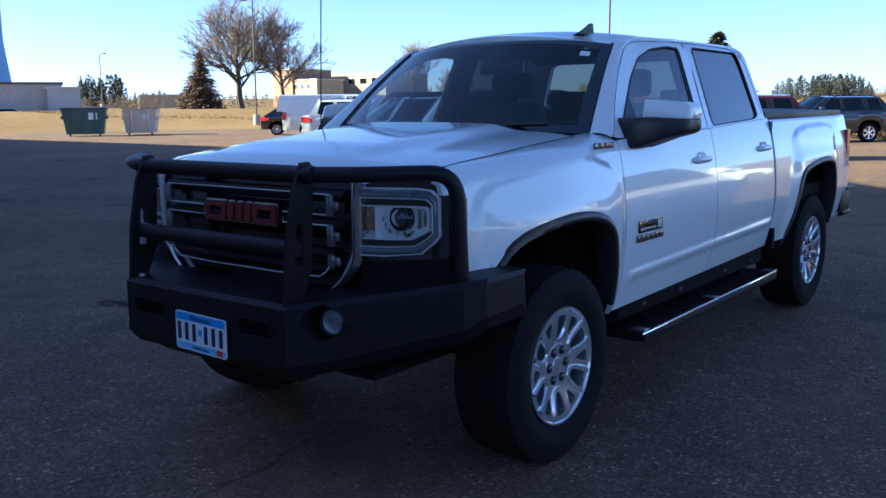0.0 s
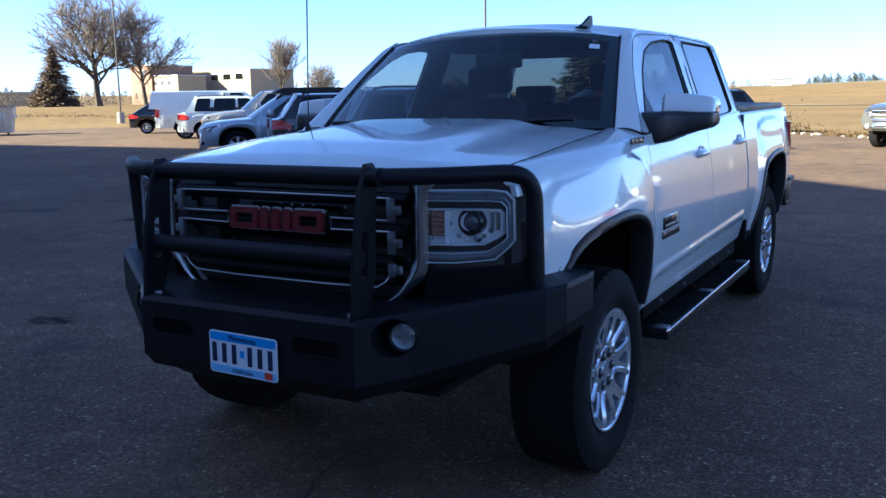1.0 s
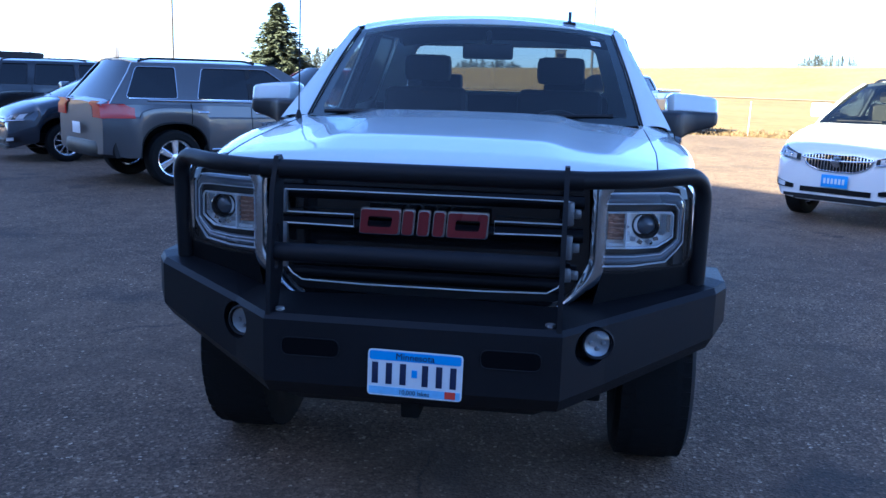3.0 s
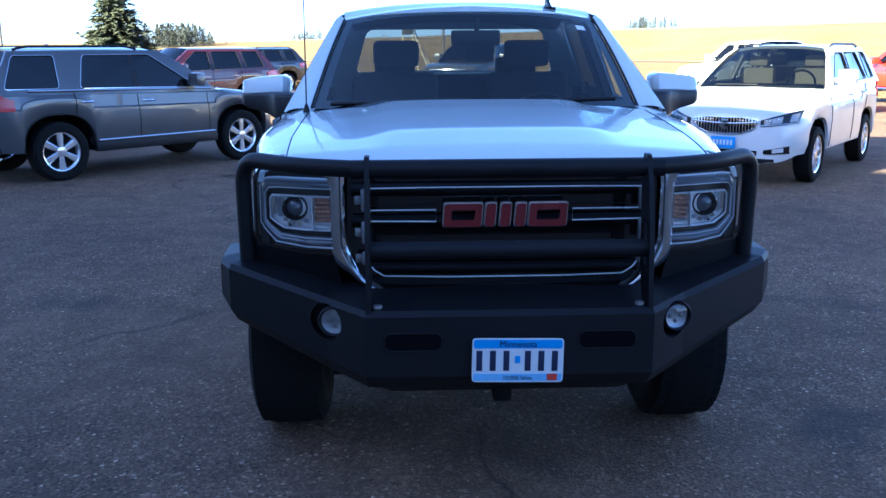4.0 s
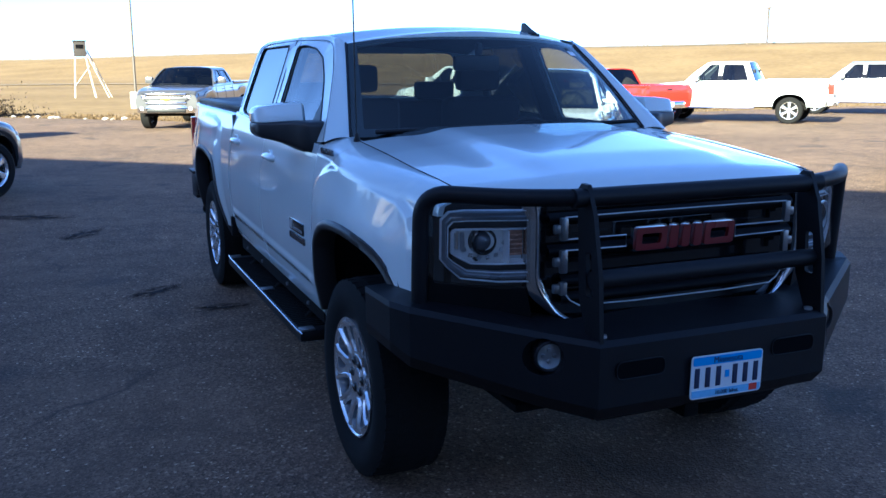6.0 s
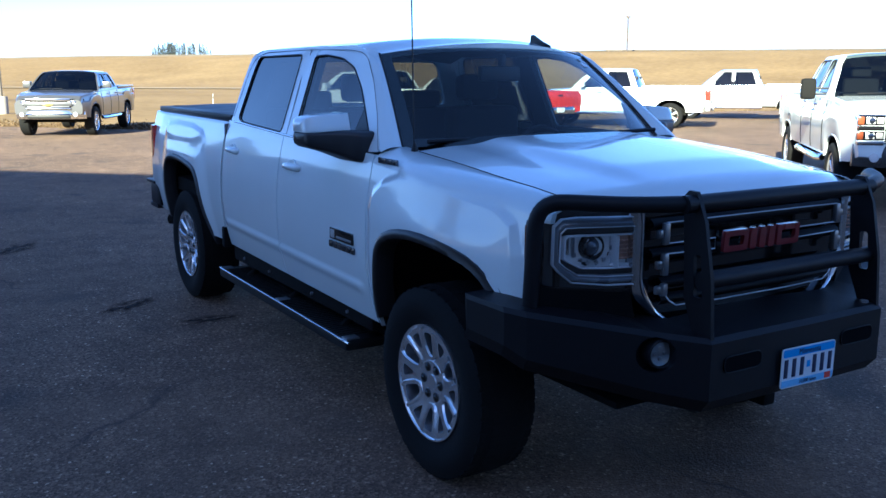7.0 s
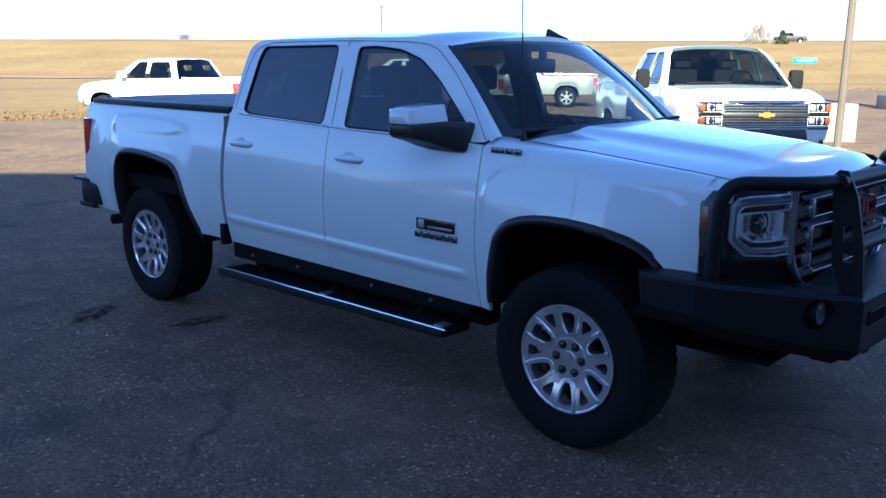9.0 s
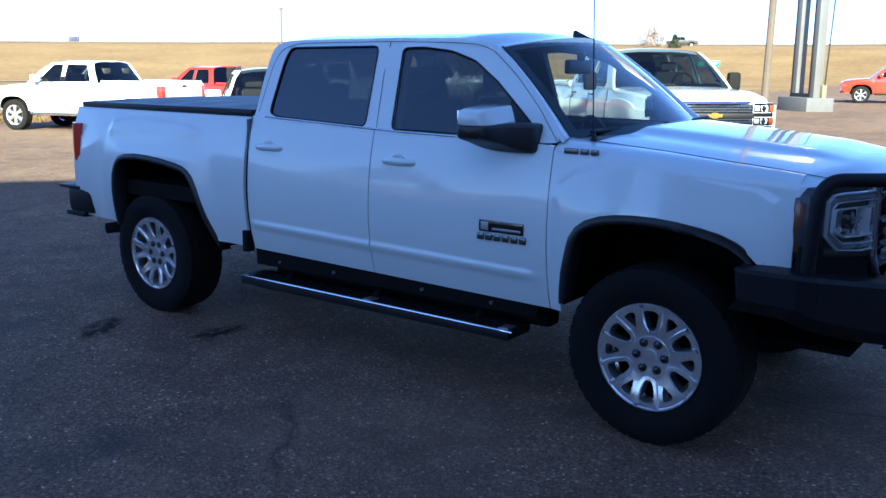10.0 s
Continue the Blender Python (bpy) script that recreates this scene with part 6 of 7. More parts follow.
        part("emblem", boxes((-0.13, 0.13, y0 - 0.062, y0 - 0.04, (gz0 + gz1) / 2 - 0.025, (gz0 + gz1) / 2 + 0.025), (-0.06, 0.06, y0 - 0.062, y0 - 0.04, (gz0 + gz1) / 2 - 0.05, (gz0 + gz1) / 2 + 0.05), bev=0.006), mat("gold emblem", (0.7, 0.5, 0.12), 0.3, 0.8), g)
    elif grille == "hd":
        g = part("grille", boxes((-0.595, 0.595, y0 - 0.004, y0 + 0.06, 0.885, 1.205), bev=0.01), M_DARKGRILLE, v, "two-tier chrome grille with a dark beam")
        part("grille_top", thicken(grid(lambda u, q: ((-1 + 2 * u) * 0.60, y0 - 0.05 + 0.07 * abs(-1 + 2 * u) ** 3 + 0.02 * (2 * q - 1) ** 2, 1.185 + 0.055 * q), 16, 4), (0, 0.05, 0)), M_CHROME, g)
        for zc in (1.165, 1.130, 1.095, 0.985, 0.948, 0.911):
            part("grille_bar", boxes((-0.585, 0.585, y0 - 0.024, y0, zc - 0.007, zc + 0.007), bev=0.003), M_CHROME, g)
        for zc, hh in ((1.13, 0.05), (0.948, 0.05)):
            for k in range(7):
                x = -0.54 + 0.18 * k
                part("grille_rib", boxes((x - 0.006, x + 0.006, y0 - 0.018, y0, zc - hh, zc + hh), bev=0.002), M_CHROME, g)
        part("grille_beam", boxes((-0.60, 0.60, y0 - 0.040, y0, 1.010, 1.078), bev=0.02), M_FLARE, g)
        part("grille_edge", boxes((-0.60, 0.60, y0 - 0.036, y0, 0.872, 0.895), bev=0.008), M_CHROME, g)
        cross = bmesh.new()
        for e in (sheet([(-0.115, 1.022), (0.105, 1.022), (0.115, 1.066), (-0.105, 1.066)], [], lambda x, z: (x, y0 - 0.052, z), (0, 0.02, 0)), sheet([(-0.045, 1.005), (0.040, 1.005), (0.045, 1.083), (-0.040, 1.083)], [], lambda x, z: (x, y0 - 0.054, z), (0, 0.02, 0))):
            cross = merge(cross, e)
        part("emblem", cross, mat("gold emblem", (0.7, 0.46, 0.10), 0.28, 0.8), g, "gold emblem")
    elif grille == "fall":
        gc = 0.735
        wing = [(-0.40, 0.055), (-0.20, 0.085), (0.0, 0.078), (0.20, 0.085), (0.40, 0.055), (0.34, -0.05), (0.19, -0.105), (0.0, -0.112), (-0.19, -0.105), (-0.34, -0.05)]
        loop = round_loop([(x, gc + z) for x, z in wing], 0.03)
        g = part("grille", sheet(loop, [], lambda x, z: (x, nose_y(x, z) - 0.006, z), (0, 0.03, 0)), M_GLOSSBLACK, v, "waterfall grille with chrome slats")
        part("grille_rim", tube([(x, nose_y(x, z) - 0.012, z) for x, z in loop], 0.008, 5, True), M_CHROME, g)
        for k in range(21):
            x = -0.36 + 0.72 * k / 20
            lo, hi = gc - 0.105 + 0.07 * (abs(x) / 0.36) ** 2, gc + 0.078 - 0.02 * (abs(x) / 0.36) ** 3
            part("grille_slat", tube([(x, nose_y(x, z) - 0.014, z) for z in (lo, (lo + hi) / 2, hi)], 0.006, 4), M_CHROME, g)
        part("wing_bar", tube([(x / 10, nose_y(x / 10, gc + 0.012 + 0.0015 * x * x) - 0.02, gc + 0.012 + 0.0015 * x * x) for x in range(-4, 5)], 0.010, 6), M_CHROME, g)
        em = lathe([(0.062, 0.0), (0.060, -0.012), (0, -0.016)], 20, "y", (0, y0 - 0.014, gc))
        part("emblem", em, M_CHROME, g)
    elif truck_like:
        g = part("grille", sheet(round_loop([(-0.42, gz1), (0.42, gz1), (0.36, gz0), (-0.36, gz0)], 0.04), [], lambda x, z: (x, y0 - 0.010 + 0.10 * x * x, z), (0, 0.03, 0)), M_GLOSSBLACK, v)
        for z in (gz0 + 0.03, (gz0 + gz1) / 2, gz1 - 0.03):
            part("grille_bar", tube([(x / 10, y0 - 0.018 + 0.001 * x * x, z) for x in range(-4, 5)], 0.011, 5), M_CHROME if chrome else M_BLACK, g)
    else:
        gc = lerp_table(top, y0 + 0.1) - 0.17
        g = part("grille", skin(-0.42, 0.42, gc - 0.09, gc + 0.09, 14, 5, 0.006), M_GLOSSBLACK, v)
        for z in (gc - 0.06, gc, gc + 0.06):
            part("grille_bar", tube([(x / 10, nose_y(x / 10, z) - 0.014, z) for x in range(-4, 5)], 0.009, 5), M_CHROME if chrome else M_BLACK, g)
    bw = plan(y0 + 0.12)
    bump_mat = M_BADGE if grille == "hd" else M_CHROME if category == "pickup truck" and chrome else (body_mat if not cladding else M_BLACK)
    fb = grid(lambda u, q: ((-1 + 2 * u) * (bw + 0.01), y0 - 0.05 + 0.20 * abs(-1 + 2 * u) ** 3.5 + (0.010 if grille == 'hd' else 0.03) * (2 * q - 1) ** 2, sill - 0.02 + (0.27 if grille == 'hd' else 0.22) * q), 20, 5)
    if truck_like:
        part("front_bumper", thicken(fb, (0, 0.08, 0)), bump_mat, v)
        part("air_intake", boxes((-bw * 0.62, bw * 0.62, y0 - 0.057, y0 + 0.02, sill - 0.01, sill + 0.085), bev=0.02), M_BLACK, v)
    else:
        part("air_intake", skin(-0.40, 0.40, sill + 0.015, sill + 0.075, 14, 3, 0.012), M_GLOSSBLACK, v)
        part("lower_lip", skin(-0.60, 0.60, sill - 0.070, sill - 0.015, 18, 3, 0.014), M_BLACK, v)
    rbm = grid(lambda u, q: ((-1 + 2 * u) * (plan(y1 - 0.12) + 0.006), y1 + 0.05 - 0.18 * abs(-1 + 2 * u) ** 4 - 0.02 * (2 * q - 1) ** 2, sill + 0.02 + 0.20 * q), 20, 5)
    part("rear_bumper", thicken(rbm, (0, -0.08, 0)), bump_mat, v)
    part("number_plate", boxes((-0.15, 0.15, y1 + 0.055, y1 + 0.06, sill + 0.30, sill + 0.45) if category != "pickup truck" else (-0.15, 0.15, y1 + 0.055, y1 + 0.062, sill + 0.06, sill + 0.20), bev=0.004), M_PLATE, v)
    if front_plate:
        fp = part("number_plate", boxes((-0.15, 0.15, y0 - 0.040, y0 - 0.030, sill + 0.09, sill + 0.23), bev=0.004), M_PLATEBLUE, v, "blue number plate")
        nb = bmesh.new()
        for k in range(6):
            box(nb, -0.12 + 0.042 * k, -0.096 + 0.042 * k, y0 - 0.044, y0 - 0.039, sill + 0.13, sill + 0.19)
        part("number_bars", nb, M_PLATE, fp)
    part("underbody", boxes((-W * 0.8, W * 0.8, ra * 1.1, wb - ra * 1.1, sill - 0.04, sill + 0.10), (-W * 0.6, W * 0.6, y0 + 0.25, y1 - 0.2, sill + 0.02, sill + 0.16)), M_UNDER, v)
    for y in (0, wb):
        part("axle", tube([(-W * 0.8, y, r), (W * 0.8, y, r)], 0.05, 8), M_UNDER, v)
    if bed:
        # bed opening: near-black sheet just under the raised rims paints its shaded depth
        ya, yb = bed
        zt = lerp_table(top, (ya + yb) / 2)
        part("bed_floor", boxes((-W * 0.80, W * 0.80, ya, yb, zt + 0.034, zt + 0.042)), M_UNDER, v)
        for s in (-1, 1):
            part("bed_rail", boxes((s * W * 0.80, s * W * 0.94, ya, yb, zt - 0.02, zt + 0.055), bev=0.015), body_mat if not trim else M_BLACK, v)
        part("tailgate", boxes((-W * 0.80, W * 0.80, yb - 0.02, y1 + 0.012, sill + 0.26, zt + 0.055), bev=0.015), body_mat, v)
        part("gate_handle", boxes((-0.10, 0.10, y1 + 0.01, y1 + 0.02, zt - 0.10, zt - 0.05), bev=0.006), M_BLACK, v)
    return v


def pickup(label, at, heading, paint_mat, big=1.0, **k):
    z = 0.10 * (big - 1) * 10
    kw = dict(fo=0.95, wb=3.64, ro=1.20, W=1.0, sill=0.50 + z * 0.6, top=[(-0.95, 0.98 + z), (-0.85, 1.08 + z), (-0.3, 1.16 + z), (0.5, 1.22 + z), (2.6, 1.26 + z), (2.66, 1.25 + z), (4.9, 1.27 + z)], cab=(0.42, 1.12, 2.36, 2.62), roof_z=1.86 + z,
              windows=[(0.78, 1.22, 1.50, 1.50), (1.62, 1.64, 2.22, 2.40)], r=0.40, half=0.13, spokes=6, grille="wide", bed=(2.72, 4.80), tail="tall", kx=0.40)
    kw.update(k)
    return vehicle("pickup_truck", label, "pickup truck", at, heading, paint_mat, **kw)


def suv(label, at, heading, paint_mat, **k):
    kw = dict(fo=0.93, wb=2.84, ro=0.98, W=0.92, sill=0.38, top=[(-0.93, 0.78), (-0.90, 0.85), (-0.80, 0.93), (-0.4, 1.01), (0.45, 1.07), (2.4, 1.12), (3.7, 1.14), (3.82, 1.08)], cab=(0.40, 1.22, 3.32, 3.72), roof_z=1.68,
              windows=[(0.72, 1.36, 1.72, 1.72), (1.82, 1.82, 2.58, 2.66), (2.80, 2.74, 3.22, 3.36)], r=0.355, half=0.115, spokes=6, grille="bar", rails=True, kx=0.40)
    kw.update(k)
    return vehicle("suv", label, "suv", at, heading, paint_mat, **kw)


D45, U45 = (-0.70, -0.72), (0.71, 0.705)
# row beside the truck
suv("grey-brown metallic suv with black roof rails and chrome trim", (-3.56, 10.42), (0.665, 0.747), P_GREY, wb=2.857, spokes=6, r=0.38, nose=0.80, strip=True, cladding=True, glass_mat=M_BLACKGLASS, trim_mat=M_CHROME, windows=[(0.74, 1.40, 2.38, 2.52), (2.80, 2.76, 3.30, 3.50)], posts=(1.70,), joints=[0.60, 1.72, 2.62], ro=0.95, fo=0.66, top=[(-0.66, 0.80), (-0.63, 0.90), (-0.5, 0.98), (-0.2, 1.03), (0.45, 1.08), (2.4, 1.12), (3.7, 1.14), (3.82, 1.08)])
sedan_top = [(-0.9, 0.62), (-0.87, 0.70), (-0.75, 0.78), (-0.3, 0.90), (0.5, 1.0), (2.4, 1.04), (3.3, 1.02), (3.5, 0.92)]
vehicle("hatchback", "dark blue hatchback parked nose out in the row", "car", (-8.35, 10.6), D45, P_BLUE, 0.86, 2.6, 0.75, 0.86, 0.28, [(-0.86, 0.62), (-0.83, 0.72), (-0.72, 0.84), (-0.45, 0.94), (0.0, 1.03), (0.5, 1.08), (2.4, 1.10), (3.2, 1.06), (3.35, 0.95)], (0.02, 1.10, 2.55, 3.22), 1.52, [(0.62, 1.36, 1.62, 1.62), (1.72, 1.72, 2.30, 2.62)], r=0.32, half=0.105, spokes=10, grille="bar", chrome=False)
suv("black suv with dark glass, its tail to the lot", (-9.35, 16.2), U45, P_BLACK, chrome=False, glass_mat=M_BLACKGLASS, wb=2.95)
ice = suv("pale silver-blue suv with a long black roof box, nose out", (-14.45, 14.75), D45, P_ICE, wb=2.95, r=0.385, rails=True)
part("roof_box", loft([pill(q * 0.42, 0.95, 2.90, 1.70, 1.845, 0.28, 28, 5.0) for q in (-1.0, -0.94, 0.0, 0.94, 1.0)]), M_BLACK, ice, "long low black roof box")
pickup("silver pickup parked nose out between two suvs", (-19.8, 20.4), D45, P_SILVER, grille="wide")
suv("white suv with dark rear glass, its tail to the lot", (-21.2, 24.85), U45, P_WHITE, wb=2.98, roof_z=1.74, glass_mat=M_BLACKGLASS)
vehicle("cargo_van", "plain white cargo van with blank sides", "van", (-24.1, 27.3), U45, P_WHITE, 0.85, 3.43, 1.15, 1.0, 0.45, [(-0.85, 0.85), (-0.75, 1.0), (-0.1, 1.22), (0.2, 1.28), (4.6, 1.3), (4.88, 1.28)], (0.12, 0.95, 4.70, 4.84), 1.98, [(0.50, 1.05, 1.55, 1.55)] + [(1.75, 1.75, 1.80, 1.80)], r=0.37, half=0.12, spokes=8, grille="bars", chrome=False, rear_glass=False, kx=0.13, tail="tall", rim_mat=M_STEEL)
vehicle("car", "small dark blue car beside the van", "car", (-31.5, 31.0), U45, P_NAVY, 0.9, 2.7, 0.8, 0.88, 0.28, sedan_top, (0.25, 1.25, 2.55, 3.35), 1.5, [(0.62, 1.36, 1.62, 1.62), (1.72, 1.72, 2.30, 2.62)], r=0.32, half=0.105, spokes=10)
pickup("white pickup parked in the row behind the van", (-22.5, 36.5), (0.70, -0.72), P_WHITE)
pickup("white pickup parked far back in the second row", (-17.0, 32.0), (0.70, -0.72), P_WHITE)
# second row
suv("dark red suv with dark glass in the second row", (-7.2, 18.6), D45, P_MAROON, glass_mat=M_BLACKGLASS, rails=False)
suv("dark blue suv with roof rails at the edge of the lot", (-7.9, 31.1), D45, P_NAVY, glass_mat=M_BLACKGLASS)
pickup("silver pickup with chrome bumper parked at the grass edge", (1.08, 23.8), (-0.42, -0.907), P_DSILVER, grille="wide", roof_z=1.76)
# far side of the lot
vehicle("suv", "small white suv with pale leather seats and waterfall grille", "suv", (3.99, 7.52), (-0.620, -0.785), P_PEARL, 0.90, 2.555, 0.82, 0.885, 0.36, [(-0.90, 0.78), (-0.885, 0.84), (-0.82, 0.90), (-0.70, 0.95), (-0.5, 1.00), (-0.1, 1.07), (0.35, 1.12), (2.2, 1.15), (3.2, 1.17), (3.37, 1.1)], (0.28, 1.06, 2.92, 3.22), 1.66, [(0.60, 1.20, 1.56, 1.56), (1.66, 1.66, 2.30, 2.44), (2.56, 2.50, 2.78, 2.92)], r=0.345, half=0.11, spokes=10, grille="fall", rails=True, seats=M_TAN, front_plate=True, glass_mat=M_CARGLASS, group="parked vehicles")
pickup("white full-size pickup parked behind the small suv", (8.4, 21.8), (-0.33, 0.94), P_WHITE, spokes=6, roof_z=1.78, trim=None, ro=0.85, bed=(2.72, 4.42), top=[(-0.95, 0.96), (-0.85, 1.06), (-0.3, 1.14), (0.5, 1.20), (2.6, 1.24), (2.66, 1.23), (4.49, 1.25)])
pickup("orange-red mid-size pickup with tailgate to the lot", (13.7, 22.65), (-0.10, 0.995), P_ORANGE, wb=3.26, W=0.93, fo=0.9, ro=1.15, r=0.37, top=[(-0.9, 0.90), (-0.8, 0.98), (-0.2, 1.04), (0.5, 1.09), (2.2, 1.13), (2.25, 1.11), (4.41, 1.15)], cab=(0.35, 1.02, 2.02, 2.22), roof_z=1.66, windows=[(0.68, 1.12, 1.32, 1.32), (1.42, 1.42, 1.90, 2.04)], bed=(2.32, 4.32))
pickup("white crew-cab pickup with chrome step bars", (16.6, 21.2), (-0.63, 0.78), P_WHITE)
pickup("silver crew-cab pickup parked beyond the white one", (24.0, 22.5), (-0.63, 0.78), P_SILVER)
pickup("white heavy-duty pickup with towing mirrors and gold emblem", (8.525, 3.75), (-0.69, -0.725), P_WHITE, big=1.12, tow=True, grille="hd", glass_mat=M_DARKGLASS, wb=4.0, fo=1.0, W=1.02, r=0.41, ro=1.3, bed=(2.75, 5.15), trim=None, sill=0.60, lamp_h=0.34, lamp_z=1.02,
       top=[(-1.0, 1.20), (-0.93, 1.29), (-0.3, 1.36), (0.5, 1.40), (2.66, 1.42), (2.72, 1.38), (5.3, 1.40)], roof_z=2.0)
pickup("red pickup parked far off beyond the steel pylon", (46.4, 9.7), (-0.22, 0.97), P_RED, big=1.04, r=0.44, chrome=False)

# ---- beyond the lot ----
def at_az(az, r, cx=0.0, cy=-3.0):
    """A place r metres from the walk's middle in the direction az, on the land."""
    x, y = cx + r * math.sin(radians(az)), cy + r * math.cos(radians(az))
    return Vector((x, y, land(x, y)))


def limb(wood, twigs, a, d, length, r, level, rng, lift):
    """A crooked branch that forks at its end and along its way."""
    p, v, pts = a.copy(), d.copy(), [a.copy()]
    n = 3
    for k in range(n):
        v = (v + Vector((rng.uniform(-1, 1), rng.uniform(-1, 1), rng.uniform(-0.7, 0.7) + lift)) * 0.26).normalized()
        p = p + v * (length / n)
        pts.append(p.copy())
    tube(pts, r, 6 if level > 3 else (4 if level > 1 else 3), bm=(wood if level > 1 else twigs), r2=max(r * 0.62, 0.014))
    if level == 0:
        return
    forks = [(n, 2 if level > 1 else 4)] + [(k, 1) for k in (1, 2)]
    for k, m in forks:
        for j in range(m):
            side = Vector((rng.uniform(-1, 1), rng.uniform(-1, 1), rng.uniform(-0.5, 0.6)))
            w = (v * 1.0 + side * (0.75 if k == n else 1.1)).normalized()
            limb(wood, twigs, pts[k], w, length * rng.uniform(0.62, 0.84), max(r * (0.62 if k == n else 0.48), 0.018), level - 1, rng, lift)


def bare_tree(label, place, height, seed, level=5, stems=1, wide=1.0, lift=0.15, girth=1.0):
    """A trunk that parts into crooked limbs, forking down to fine twigs."""
    rng = random.Random(seed)
    t = thing("bare_tree", label, "tree", "bare trees", m=Matrix.Translation(place - Vector((0, 0, 0.1))))
    b, tw = bmesh.new(), bmesh.new()
    for k in range(stems):
        base = Vector((rng.uniform(-1, 1), rng.uniform(-1, 1), 0)) * (0.06 * height * (stems > 1))
        line = [base.copy()]
        v = Vector((rng.uniform(-0.08, 0.08), rng.uniform(-0.08, 0.08), 1))
        for j in range(5):
            v = (v + Vector((rng.uniform(-0.14, 0.14), rng.uniform(-0.14, 0.14), 0))).normalized()
            line.append(line[-1] + v * height * 0.10)
        tube(line, height * 0.030 * girth, 9, bm=b, r2=height * 0.016 * girth)
        for j in range(13):
            h = 1.7 + 3.3 * (j + rng.random()) / 13
            i = min(4, int(h))
            q = line[i].lerp(line[i + 1], h - i)
            a = j * 2.4 + rng.uniform(-0.4, 0.4)
            rise = rng.uniform(0.25, 0.8) + 0.9 * (h > 3.8)
            w = Vector((math.cos(a) * wide, math.sin(a) * wide, rise)).normalized()
            limb(b, tw, q, w, height * rng.uniform(0.17, 0.235), height * 0.0125 * girth, level, rng, lift)
    part("trunk", b, M_BARK, t)
    part("crown", tw, M_TWIG, t)["kind"] = "stuff"
    return t


def spruce(label, place, height, width, seed, group="spruces", needles=None):
    rng = random.Random(seed)
    t = thing("spruce_tree", label, "tree", group, m=Matrix.Translation(place - Vector((0, 0, 0.1))))
    part("trunk", tube([(0, 0, 0), (0, 0, height * 0.5), (0, 0, height)], height * 0.022, 7, r2=0.02), M_BARK, t)
    V, F = [], []
    for k in range(int(340 + height * 60)):
        h = rng.random() ** 1.25
        z = height * (0.05 + 0.93 * h)
        reach = width * 0.5 * (1 - h) ** 0.85 * rng.uniform(0.72, 1.08) + 0.08
        a = rng.uniform(0, 6.283)
        ca, sa = math.cos(a), math.sin(a)
        m = max(3, int(reach / 0.16))
        for j in range(m):
            f0 = (j + 0.5) / m
            rr = reach * f0
            drop = -0.22 * rr + 0.10 * rr * f0
            for q in range(2):
                c = Vector((rr * ca, rr * sa, z + drop)) + Vector((rng.uniform(-1, 1), rng.uniform(-1, 1), rng.uniform(-0.6, 0.6))) * 0.10
                s = 0.12 + 0.10 * (1 - f0) + 0.035 * reach
                u = Vector((ca + rng.uniform(-0.6, 0.6), sa + rng.uniform(-0.6, 0.6), rng.uniform(-0.5, 0.25))).normalized() * s * 1.7
                w = Vector((-sa, ca, rng.uniform(-0.5, 0.5))) * s * 0.55
                i = len(V)
                V += [c - w, c + w, c + u]
                F.append((i, i + 1, i + 2))
    me = bpy.data.meshes.new("needles")
    me.from_pydata(V, [], F)
    me.materials.append(needles or M_NEEDLE)
    o = new("crown", me)
    o.parent = t
    o["kind"] = "stuff"
    return t


def wood_strip(name, label, az0, az1, r, height, n, seed, material, kind="stuff", loose=1.0):
    """A far belt of trees: clumps of small leaves or twigs with an uneven top."""
    rng = random.Random(seed)
    V, F = [], []
    for k in range(n):
        az = rng.uniform(az0, az1)
        p = at_az(az, r * rng.uniform(0.98, 1.04))
        e = 1 - 0.5 * abs(2 * (az - az0) / (az1 - az0) - 1) ** 4
        hh = height * e * rng.uniform(0.55, 1.05)
        wdt = hh * rng.uniform(0.16, 0.30)
        for j in range(200):
            f0 = rng.random()
            rad = wdt * (1 - f0) ** 0.6 * loose
            c = p + Vector((rng.gauss(0, 0.6) * rad, rng.gauss(0, 0.6) * rad, hh * (0.03 + 0.95 * f0)))
            s = hh * 0.036
            d1 = Vector((rng.uniform(-1, 1), rng.uniform(-1, 1), rng.uniform(-1, 1))) * s
            d2 = Vector((rng.uniform(-1, 1), rng.uniform(-1, 1), rng.uniform(-0.4, 1.4))) * s
            i = len(V)
            V += [c - d1, c + d1, c + d2 * 1.6]
            F.append((i, i + 1, i + 2))
    me = bpy.data.meshes.new(name)
    me.from_pydata(V, [], F)
    me.materials.append(material)
    return tagged(new(name, me), label, "trees", kind=kind)


M_FARPINE = mat("far pines", (0.042, 0.048, 0.038), 0.95, var=0.3, scale=0.3, fine=2)
M_FARTWIG = mat("far bare trees", (0.19, 0.155, 0.125), 0.95, var=0.3, scale=0.3, fine=2)

bare_tree("tall bare oak with a spreading crown behind the lot", at_az(-50.5, 125, 2.8), 14.6, 4, 4, 1, 0.66, 0.20, 1.05)
bare_tree("tall bare tree with fine upright twigs beside an oak", at_az(-47.9, 128, 2.8), 13.6, 9, 4, 1, 0.74, 0.24, 0.75)
bare_tree("slim pale bare tree on the skyline", at_az(-39.6, 150, 2.0), 11.5, 21, 3, 2, 0.30, 0.45, 0.5)
bare_tree("round bare tree on the skyline", at_az(-37.2, 190, 2.0), 8.6, 33, 3, 3, 1.0, 0.15, 0.6)
M_BROWNNEEDLE = mat("dry brown-green needles", (0.17, 0.115, 0.075), 0.9, var=0.35, scale=1.0, fine=8)
spruce("brownish dark spruce at the grass edge", at_az(-52.9, 122, 2.8), 7.4, 6.4, 5, needles=M_BROWNNEEDLE)
